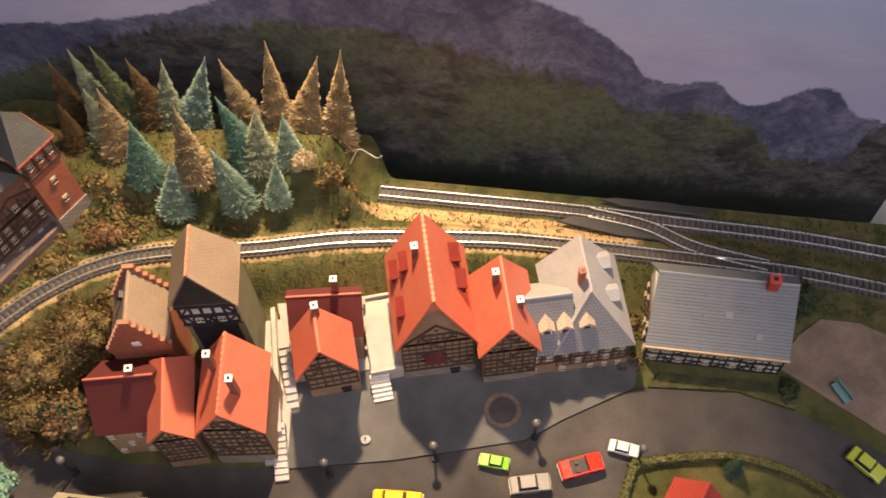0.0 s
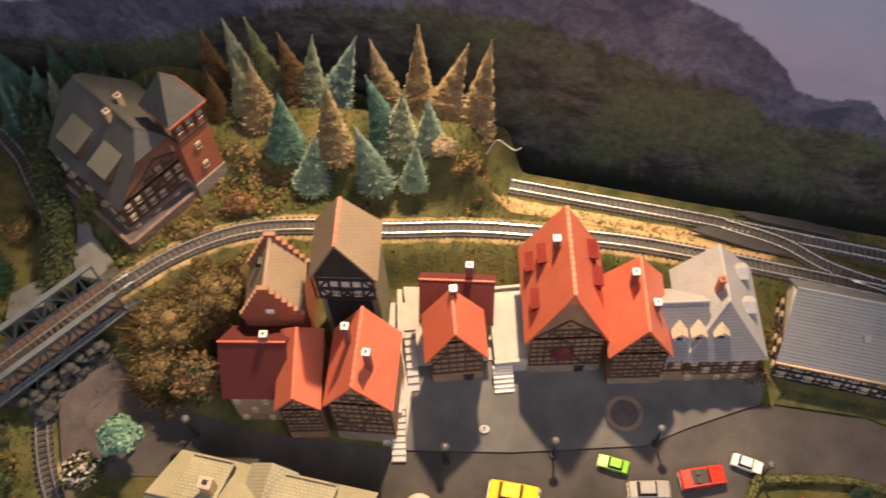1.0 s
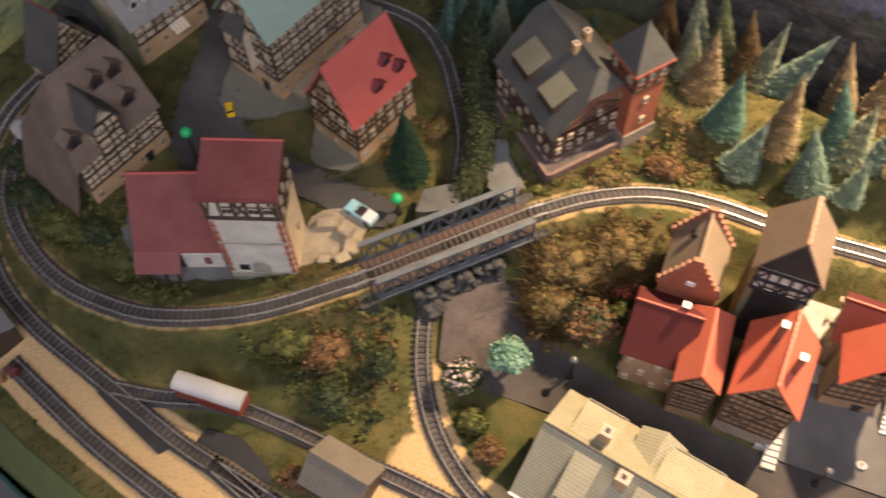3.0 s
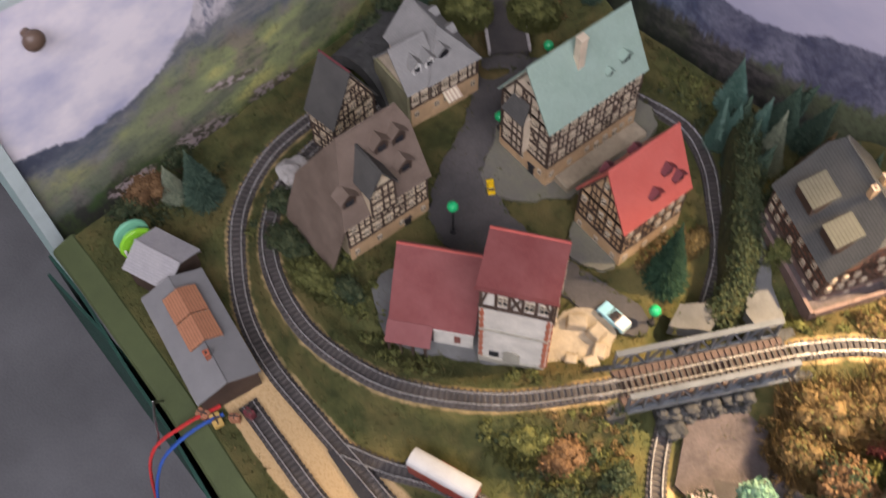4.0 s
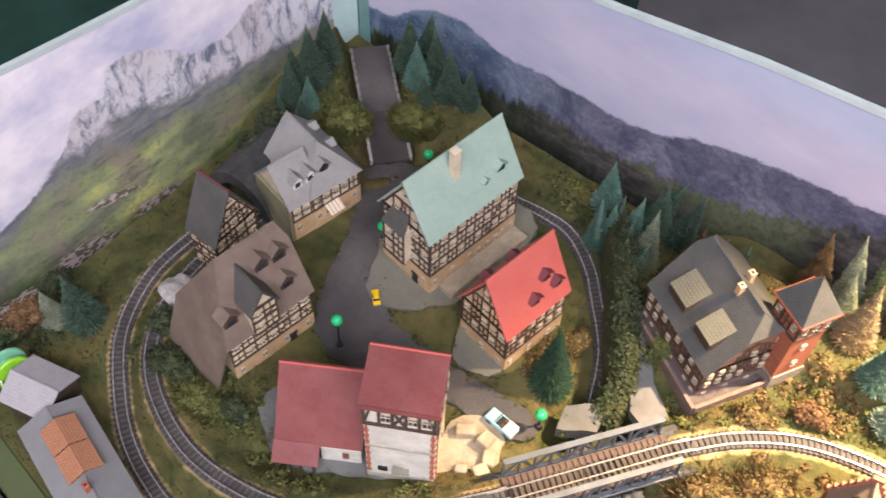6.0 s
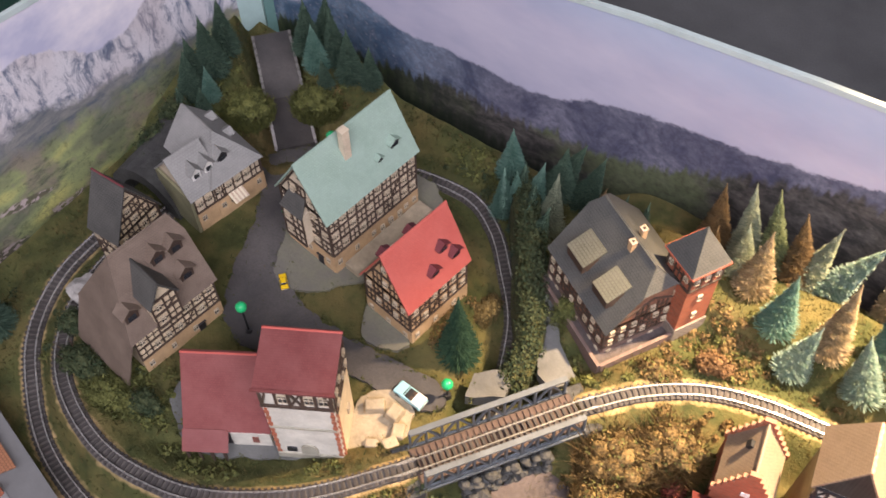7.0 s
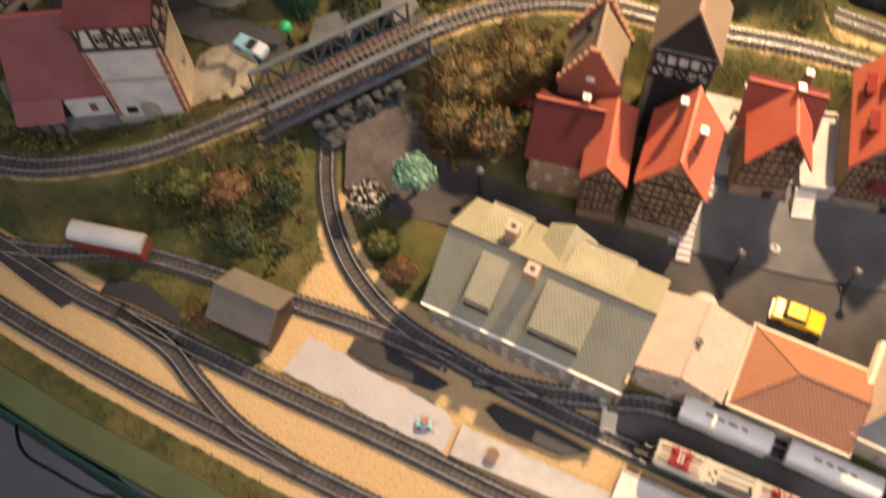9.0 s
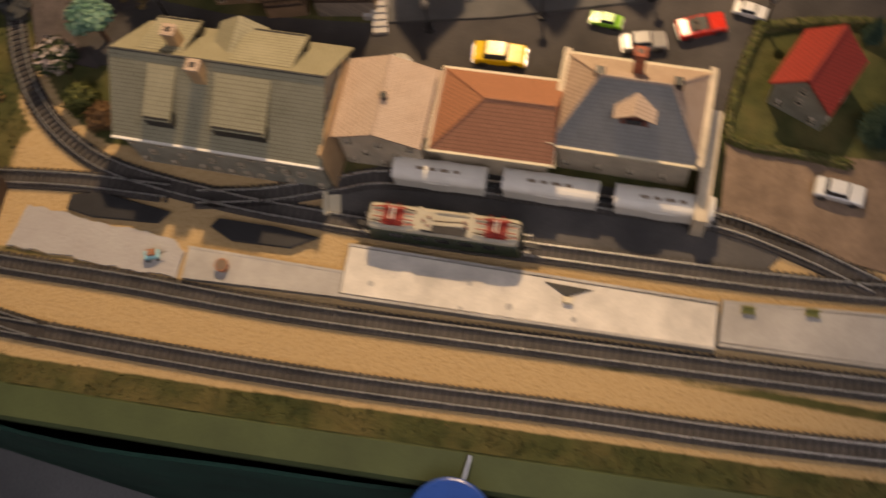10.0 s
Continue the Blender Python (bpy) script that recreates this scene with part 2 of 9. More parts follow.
M = {
    "roof_orange": tiles("roof_orange", (0.55, 0.155, 0.095), 0.45, 0.0016, 0.0015, joint=0.78, worn=(0.45, 0.09, 0.05)),
    "roof_red": tiles("roof_red", (0.47, 0.105, 0.082), 0.42, 0.0016, 0.0015, joint=0.86, worn=(0.52, 0.145, 0.115)),
    "roof_wine": tiles("roof_wine", (0.17, 0.050, 0.046), 0.42, 0.0015, 0.0014, joint=0.88, worn=(0.25, 0.098, 0.088)),
    # dark red, deepened further for slopes that lie in shade
    "roof_darkred_shaded": tiles("roof_darkred_shaded", (0.098, 0.022, 0.020), 0.85, 0.0016, 0.0015, joint=0.75),
    "dormer_red": surface("dormer_red", (0.15, 0.022, 0.018), 0.85, vary=0.3, spec=0.1),
    "knob_brown": surface("knob_brown", (0.13, 0.085, 0.06), 0.4, vary=0.2),
    "sandy": surface("sandy", (0.34, 0.28, 0.19), 0.85, fine=500.0, coarse=90.0, vary=0.3, relief=0.7, depth=0.0008),
    "apron_grey": surface("apron_grey", (0.215, 0.20, 0.165), 0.8, fine=450.0, coarse=60.0, vary=0.4, relief=0.7, depth=0.0006, other=(0.16, 0.155, 0.10)),
    "roof_green": tiles("roof_green", (0.255, 0.345, 0.275), 0.5, 0.0016, 0.0015, joint=0.86, worn=(0.31, 0.40, 0.345)),
    "roof_slate": tiles("roof_slate", (0.225, 0.22, 0.205), 0.5, joint=0.75, worn=(0.29, 0.28, 0.26)),
    "roof_graphite": tiles("roof_graphite", (0.075, 0.078, 0.074), 0.42, worn=(0.125, 0.122, 0.110)),
    "roof_barn": tiles("roof_barn", (0.135, 0.14, 0.145), 0.45, 0.060, 0.0019, joint=0.40, worn=(0.17, 0.17, 0.17)),
    # cottage red dimmed in the colour, as its roof lies in shade
    "roof_cottage_shaded": tiles("roof_cottage_shaded", (0.36, 0.055, 0.04), 0.5, worn=(0.28, 0.05, 0.04)),
    "roof_grey": tiles("roof_grey", (0.30, 0.29, 0.29), 0.5, joint=0.8, worn=(0.38, 0.36, 0.34)),
    "roof_olive": tiles("roof_olive", (0.27, 0.25, 0.165), 0.6, worn=(0.34, 0.315, 0.22)),
    "roof_tan": tiles("roof_tan", (0.26, 0.195, 0.135), 0.6, joint=0.7, worn=(0.33, 0.255, 0.18)),
    "roof_brown": tiles("roof_brown", (0.135, 0.100, 0.076), 0.6, 0.0016, 0.0015, joint=0.75, worn=(0.235, 0.18, 0.14)),
    "roof_dark": tiles("roof_dark", (0.07, 0.068, 0.062), 0.6, worn=(0.12, 0.115, 0.10)),
    "roof_hut": tiles("roof_hut", (0.155, 0.135, 0.108), 0.6, worn=(0.21, 0.185, 0.150)),
    "roof_beige": tiles("roof_beige", (0.47, 0.35, 0.26), 0.55, worn=(0.52, 0.41, 0.32)),
    "roof_rust": tiles("roof_rust", (0.36, 0.165, 0.090), 0.55, worn=(0.30, 0.135, 0.075)),
    "plaster": surface("plaster", (0.60, 0.50, 0.36), 0.7),
    # plaster taken dark brown, shade of the market row's fronts in its colour
    "plaster_shaded": surface("plaster_shaded", (0.29, 0.19, 0.115), 0.7),
    # roof_grey again, darker and cooler for the unlit front slopes
    "roof_grey_shaded": tiles("roof_grey_shaded", (0.19, 0.19, 0.195), 0.5, worn=(0.23, 0.23, 0.225)),
    "plaster_cream": surface("plaster_cream", (0.66, 0.54, 0.36), 0.7),
    "roof_moss": tiles("roof_moss", (0.108, 0.108, 0.085), 0.6, worn=(0.14, 0.137, 0.11)),
    "plaster_white": surface("plaster_white", (0.58, 0.55, 0.47), 0.7),
    "plaster_ochre": surface("plaster_ochre", (0.52, 0.35, 0.19), 0.7),
    "plaster_grey": surface("plaster_grey", (0.34, 0.32, 0.25), 0.7),
    "olive_wall": surface("olive_wall", (0.20, 0.19, 0.11), 0.7),
    "stone_wall": masonry("stone_wall", (0.24, 0.20, 0.16), (0.12, 0.10, 0.08), 0.004, 0.0024),
    "wall_pink": masonry("wall_pink", (0.17, 0.112, 0.092), (0.13, 0.10, 0.088)),
    "brick": masonry("brick", (0.36, 0.10, 0.05), (0.25, 0.13, 0.08)),
    "brown_brick": masonry("brown_brick", (0.22, 0.10, 0.06), (0.15, 0.09, 0.06)),
    "timber": surface("timber", (0.065, 0.042, 0.03), 0.65, vary=0.3),
    "timber_black": surface("timber_black", (0.022, 0.02, 0.022), 0.6, vary=0.3),
    "white_paint": surface("white_paint", (0.70, 0.68, 0.62), 0.5, vary=0.12),
    "casement": surface("casement", (0.40, 0.33, 0.23), 0.6, vary=0.15),
    "cap_white": surface("cap_white", (0.78, 0.74, 0.66), 0.5, vary=0.1),
    "chimney": surface("chimney", (0.20, 0.075, 0.055), 0.65),
    "chimney_red": surface("chimney_red", (0.45, 0.06, 0.04), 0.5),
    "glass_dark": surface("glass_dark", (0.025, 0.026, 0.03), 0.2, relief=0.02, spec=0.6),
    "rail": surface("rail", (0.80, 0.78, 0.74), 0.26, metal=0.86, relief=0.04, vary=0.15),
    "sleeper": surface("sleeper", (0.042, 0.036, 0.033), 0.65, vary=0.35),
    "trackbed": surface("trackbed", (0.096, 0.085, 0.076), 0.8, vary=0.4, relief=0.6, depth=0.0008),
    "switch_black": surface("switch_black", (0.028, 0.027, 0.028), 0.55, vary=0.3),
    "bridge_grey": surface("bridge_grey", (0.105, 0.118, 0.128), 0.45, vary=0.3),
    "bridge_deck": surface("bridge_deck", (0.072, 0.045, 0.035), 0.7, vary=0.35),
    "asphalt": surface("asphalt", (0.050, 0.046, 0.044), 0.8, coarse=25.0, vary=0.35, relief=0.5, depth=0.0005, other=(0.080, 0.070, 0.063), spec=0.25),
    "asphalt_dark": surface("asphalt_dark", (0.055, 0.052, 0.052), 0.7, coarse=22.0, vary=0.4, relief=0.4, depth=0.0005, other=(0.10, 0.09, 0.082)),
    "plaza": surface("plaza", (0.090, 0.088, 0.084), 0.8, coarse=30.0, vary=0.3, relief=0.4, other=(0.125, 0.12, 0.112), spec=0.25),
    "concrete": surface("concrete", (0.40, 0.37, 0.33), 0.75, coarse=45.0, vary=0.22, relief=0.35),
    "concrete_dark": surface("concrete_dark", (0.20, 0.19, 0.17), 0.75, coarse=45.0, vary=0.3, relief=0.35),
    "white_rubble": surface("white_rubble", (0.50, 0.47, 0.44), 0.8, fine=600, coarse=45.0, vary=0.22, relief=0.6, depth=0.0008, other=(0.34, 0.31, 0.29)),
    "platform": surface("platform", (0.66, 0.60, 0.51), 0.7, coarse=55.0, vary=0.30, relief=0.3),
    "path_grey": surface("path_grey", (0.125, 0.125, 0.118), 0.8, coarse=45.0, vary=0.35, relief=0.5),
    # earth colour darkened to stand for the yard's missing lamplight
    "cobble_shaded": surface("cobble_shaded", (0.080, 0.064, 0.060), 0.8, fine=500.0, vary=0.4, relief=0.9, depth=0.0007),
    "soil": surface("soil", (0.21, 0.145, 0.098), 0.85, fine=500.0, coarse=60.0, vary=0.35, relief=0.8, depth=0.0008),
    "moss": surface("moss", (0.052, 0.058, 0.020), 0.9, fine=420.0, coarse=80.0, vary=0.5, relief=1.0, depth=0.002, other=(0.10, 0.095, 0.03)),
    "rock": surface("rock", (0.36, 0.34, 0.31), 0.85, fine=300.0, coarse=60.0, vary=0.4, relief=0.9, depth=0.0015),
    "dark_rock": surface("dark_rock", (0.050, 0.050, 0.046), 0.8, fine=300.0, coarse=60.0, vary=0.5, relief=0.9, depth=0.0015),
    "tin_white": surface("tin_white", (0.72, 0.68, 0.60), 0.45, vary=0.12),
    "tin_grey": surface("tin_grey", (0.42, 0.42, 0.40), 0.4, vary=0.15),
    "tin_blue": surface("tin_blue", (0.185, 0.183, 0.178), 0.5, vary=0.12),
    "wagon_red": surface("wagon_red", (0.20, 0.035, 0.025), 0.55),
    "loco_green": surface("loco_green", (0.022, 0.038, 0.022), 0.4, vary=0.2),
    "loco_roof": surface("loco_roof", (0.42, 0.38, 0.29), 0.5, vary=0.15),
    "panto_red": surface("panto_red", (0.30, 0.03, 0.02), 0.45),
    "black_plastic": surface("black_plastic", (0.02, 0.02, 0.021), 0.45),
    "steel": surface("steel", (0.45, 0.44, 0.43), 0.3, metal=1.0, relief=0.05),
    "teal_paint": surface("teal_paint", (0.36, 0.49, 0.46), 0.5, vary=0.12),
    "teal_dark": surface("teal_dark", (0.13, 0.24, 0.22), 0.5, vary=0.15),
    "pale_edge": surface("pale_edge", (0.50, 0.58, 0.55), 0.5, vary=0.1),
    "board_olive": surface("board_olive", (0.066, 0.085, 0.030), 0.7, coarse=30.0, vary=0.25),
    "cloth_green": surface("cloth_green", (0.012, 0.055, 0.038), 0.75, coarse=18.0, vary=0.4, relief=0.4, depth=0.002),
    "carpet": surface("carpet", (0.17, 0.172, 0.175), 0.9, fine=250.0, coarse=6.0, vary=0.25, relief=0.6, depth=0.002),
    # pale surfaces of the unseen enclosure, for bounced fill light
    "bounce_wall": surface("bounce_wall", (0.60, 0.59, 0.56), 0.85, fine=60.0, coarse=3.0, vary=0.08),
    "bounce_ceiling": surface("bounce_ceiling", (0.72, 0.72, 0.70), 0.9, fine=60.0, coarse=3.0, vary=0.06),
    "bark": surface("bark", (0.09, 0.055, 0.035), 0.85, vary=0.35, relief=0.8),
    "red_cable": surface("red_cable", (0.5, 0.03, 0.03), 0.45),
    "blue_cable": surface("blue_cable", (0.03, 0.09, 0.35), 0.45),
    "blue_plastic": surface("blue_plastic", (0.02, 0.07, 0.33), 0.3, relief=0.05, vary=0.1),
    "green_ball": surface("green_ball", (0.02, 0.42, 0.14), 0.25, relief=0.03, vary=0.08, spec=0.6),
    "hedge": surface("hedge", (0.15, 0.13, 0.05), 0.9, fine=500.0, vary=0.5, relief=1.0, depth=0.0015),
    "olive_bench": surface("olive_bench", (0.22, 0.21, 0.05), 0.5, vary=0.15),
    "lamp_glass": surface("lamp_glass", (0.10, 0.095, 0.09), 0.3, vary=0.1),
    "teal_green": surface("teal_green", (0.16, 0.42, 0.26), 0.45, vary=0.12),
    "straw_yellow": surface("straw_yellow", (0.55, 0.36, 0.10), 0.6, vary=0.2),
    "awning": surface("awning", (0.62, 0.54, 0.38), 0.6, vary=0.1),
    "maroon": surface("maroon", (0.14, 0.03, 0.035), 0.6),
}
CAR = {k: surface("paint_" + k, c, 0.25, vary=0.06, relief=0.03, spec=0.6) for k, c in {
    "lime": (0.22, 0.52, 0.03), "red": (0.62, 0.03, 0.015), "yellow": (0.75, 0.47, 0.01), "white": (0.66, 0.65, 0.62),
    "silver": (0.30, 0.28, 0.25), "pale_lime": (0.45, 0.50, 0.06), "sky": (0.30, 0.55, 0.60)}.items()}


def foliage(name, lo, hi, rough=0.8, through_light=0.0):
    """Leaves and bristles that vary from piece to piece."""
    n = Nodes(name)
    rnd = n.add("ShaderNodeNewGeometry").outputs["Random Per Island"]
    c = n.coords()
    col = n.mix(rnd, lo, hi)
    col = n.mix(n.math("MULTIPLY", n.ramp(n.noise(c, 120.0), 0.35, 0.7), 0.5), col, shade(lo, 0.6))
    mat = n.done(col, 0.45 if through_light else rough, spec=0.7 if through_light else 0.2)
    if through_light:
        thin = n.add("ShaderNodeBsdfTranslucent", Color=col)
        blend = n.add("ShaderNodeMixShader", Fac=through_light, i1=n.shader.outputs[0], i2=thin.outputs[0])
        n.put(n.tree.nodes["Material Output"], "Surface", blend.outputs[0])
    return mat


LEAF = {
    "fir_teal": foliage("fir_teal", (0.074, 0.182, 0.149), (0.257, 0.392, 0.304), 0.8, 0.4),
    # sandy bristles with the lamp's warm tint in their colour
    "fir_sand": foliage("fir_sand", (0.230, 0.182, 0.101), (0.594, 0.472, 0.284), 0.8, 0.4),
    "fir_grey": foliage("fir_grey", (0.203, 0.250, 0.176), (0.513, 0.540, 0.378), 0.8, 0.4),
    "fir_green": foliage("fir_green", (0.108, 0.142, 0.068), (0.324, 0.365, 0.189), 0.8, 0.4),
    "fir_frost": foliage("fir_frost", (0.135, 0.230, 0.189), (0.459, 0.567, 0.459), 0.8, 0.4),
    # brighter golden copy for the conifers nearest the lamp
    "fir_gold": foliage("fir_gold", (0.270, 0.196, 0.095), (0.743, 0.567, 0.324), 0.8, 0.4),
    "fir_dark": foliage("fir_dark", (0.022, 0.050, 0.036), (0.095, 0.140, 0.092)),
    "fir_deep": foliage("fir_deep", (0.010, 0.034, 0.018), (0.045, 0.085, 0.045)),
    "fir_brown": foliage("fir_brown", (0.121, 0.081, 0.041), (0.297, 0.203, 0.095), 0.8, 0.4),
    "mint": foliage("mint", (0.085, 0.19, 0.12), (0.29, 0.42, 0.29)),
    "autumn": foliage("autumn", (0.075, 0.050, 0.020), (0.235, 0.158, 0.064)),
    "olive_leaf": foliage("olive_leaf", (0.055, 0.065, 0.02), (0.15, 0.15, 0.045)),
    "dark_leaf": foliage("dark_leaf", (0.02, 0.035, 0.016), (0.07, 0.08, 0.035)),
    "wine_leaf": foliage("wine_leaf", (0.09, 0.02, 0.018), (0.20, 0.06, 0.04)),
    "blossom": foliage("blossom", (0.40, 0.30, 0.26), (0.55, 0.48, 0.42)),
    "rust_leaf": foliage("rust_leaf", (0.10, 0.055, 0.025), (0.22, 0.13, 0.06)),
    "grass": foliage("grass", (0.036, 0.046, 0.015), (0.110, 0.106, 0.036)),
    "straw": foliage("straw", (0.070, 0.054, 0.020), (0.19, 0.138, 0.056)),
}


def terrain_material():
    """Static grass, dry grass and sand, laid out by the sheet's two ground-cover masks."""
    n = Nodes("scenic_ground")
    c = n.coords()
    sand = n.add("ShaderNodeAttribute")
    sand.attribute_name = "sand"
    dry = n.add("ShaderNodeAttribute")
    dry.attribute_name = "dry"
    f, g, h = n.noise(c, 700.0, 5.0), n.noise(c, 90.0, 4.0), n.noise(c, 25.0, 3.0)
    grass = n.mix(n.ramp(g, 0.3, 0.7), (0.030, 0.038, 0.012), (0.080, 0.082, 0.027))
    grass = n.mix(n.math("MULTIPLY", n.ramp(h, 0.45, 0.7), 0.6), grass, (0.16, 0.12, 0.045))
    straw = n.mix(n.ramp(g, 0.3, 0.7), (0.054, 0.044, 0.017), (0.125, 0.093, 0.036))
    grains = n.mix(n.ramp(f, 0.3, 0.7), (0.32, 0.210, 0.094), (0.58, 0.415, 0.215))
    edge = n.math("ADD", n.math("MULTIPLY", n.math("SUBTRACT", g, 0.5), 1.1), 0.0)
    col = n.mix(n.ramp(n.math("ADD", dry.outputs["Fac"], edge), 0.3, 0.7), grass, straw)
    col = n.mix(n.ramp(n.math("ADD", sand.outputs["Fac"], n.math("MULTIPLY", edge, 0.5)), 0.35, 0.65), col, grains)
    col = n.mix(n.math("MULTIPLY", n.ramp(f, 0.5, 0.85), 0.5), col, (0.04, 0.035, 0.012))
    return n.done(col, 0.9, n.bump(n.math("ADD", f, g), 0.8, 0.0012), spec=0.2)


def ridge_line(n, along, points, lo, hi):
    """A curve of height against the place along a panel, both from 0 to 1."""
    node = n.add("ShaderNodeFloatCurve", Value=n.ramp(along, lo, hi))
    curve = node.mapping.curves[0]
    curve.points[0].location, curve.points[1].location = points[0], points[-1]
    for p in points[1:-1]:
        curve.points.new(*p)
    for p in curve.points:
        p.handle_type = "AUTO_CLAMPED"
    node.mapping.update()
    return node.outputs[0]


def scenery(name, axis, lo, hi, ridge, near, palette, top=0.175):
    """A printed mountain landscape: sky, a far ridge, wooded slopes with spiky tree tops, and dark trees at the foot."""
    n = Nodes(name)
    c = n.coords()
    sep = n.add("ShaderNodeSeparateXYZ", Vector=c)
    along, up = sep.outputs[axis], sep.outputs[2]
    wob = n.math("MULTIPLY", n.math("SUBTRACT", n.noise(c, 60.0, 6.0, 0.65), 0.5), 0.030)
    fine = n.math("MULTIPLY", n.math("SUBTRACT", n.noise(c, 420.0, 4.0, 0.7), 0.5), 0.006)
    spikes = n.math("MULTIPLY", n.math("SUBTRACT", n.noise(n.coords(scale=(1, 1, 0.10)), 210.0, 2.0, 0.5), 0.45), 0.030)
    far = n.math("MULTIPLY", ridge_line(n, along, ridge, lo, hi), top)
    close = n.math("MULTIPLY", ridge_line(n, along, near, lo, hi), top)
    soft = n.math("ADD", up, n.math("ADD", n.math("MULTIPLY", wob, 0.35), fine))
    far_mask = n.ramp(n.math("SUBTRACT", far, soft), -0.0012, 0.0012)
    near_mask = n.ramp(n.math("SUBTRACT", n.math("ADD", close, spikes), soft), -0.003, 0.003)
    cloud = n.noise(n.coords(scale=(1, 1, 2.2)), 9.0, 5.0, 0.6)
    sky = n.mix(n.ramp(cloud, 0.35, 0.7), palette["sky"], palette["cloud"])
    sky = n.mix(n.math("MULTIPLY", n.ramp(up, 0.145, 0.175), 0.45), sky, palette["zenith"])
    west = n.ramp(along, -0.44, -0.56)
    slant = n.noise(n.add("ShaderNodeMapping", Vector=c, Rotation=(0, 0.55, 0), Scale=(1, 1, 1.7)).outputs[0], 48.0, 8.0, 0.75, 0.4)
    b, d, e = n.noise(c, 38.0, 6.0, 0.7, 0.6), n.noise(c, 300.0, 5.0, 0.7), n.noise(c, 9.0, 5.0, 0.65)
    rock = n.mix(n.ramp(b, 0.38, 0.62), palette["rock_dark"], palette["rock_light"])
    blue = n.mix(n.ramp(b, 0.40, 0.60), (0.055, 0.10, 0.16), (0.19, 0.26, 0.34))
    blue = n.mix(n.math("MULTIPLY", n.ramp(d, 0.56, 0.66), 0.7), blue, (0.55, 0.58, 0.66))
    rock = n.mix(west, rock, blue)
    rock = n.mix(n.math("MULTIPLY", n.ramp(d, 0.42, 0.62), 0.5), rock, shade(palette["rock_dark"], 0.6))
    wood = n.mix(n.ramp(slant, 0.42, 0.62), palette["wood_dark"], palette["wood_light"])
    wood = n.mix(n.math("MULTIPLY", n.ramp(e, 0.5, 0.62), palette["meadow_amount"]), wood, palette["meadow"])
    firs = n.mix(n.ramp(n.noise(n.coords(scale=(1, 1, 0.25)), 150.0, 4.0, 0.6), 0.42, 0.66), (0.016, 0.028, 0.015), (0.075, 0.098, 0.042))
    wood = n.mix(west, wood, firs)
    wood = n.mix(n.math("MULTIPLY", n.ramp(d, 0.42, 0.70), 0.6), wood, shade(palette["wood_dark"], 0.55))
    foot = n.ramp(n.math("ADD", up, n.math("MULTIPLY", spikes, 1.2)), 0.030, 0.014)
    wood = n.mix(n.math("MULTIPLY", foot, 0.8), wood, palette["foot"])
    col = n.mix(far_mask, sky, rock)
    col = n.mix(near_mask, col, wood)
    return n.done(col, 0.45, n.bump(n.noise(c, 30.0, 2.0), 0.08, 0.002), spec=0.3)


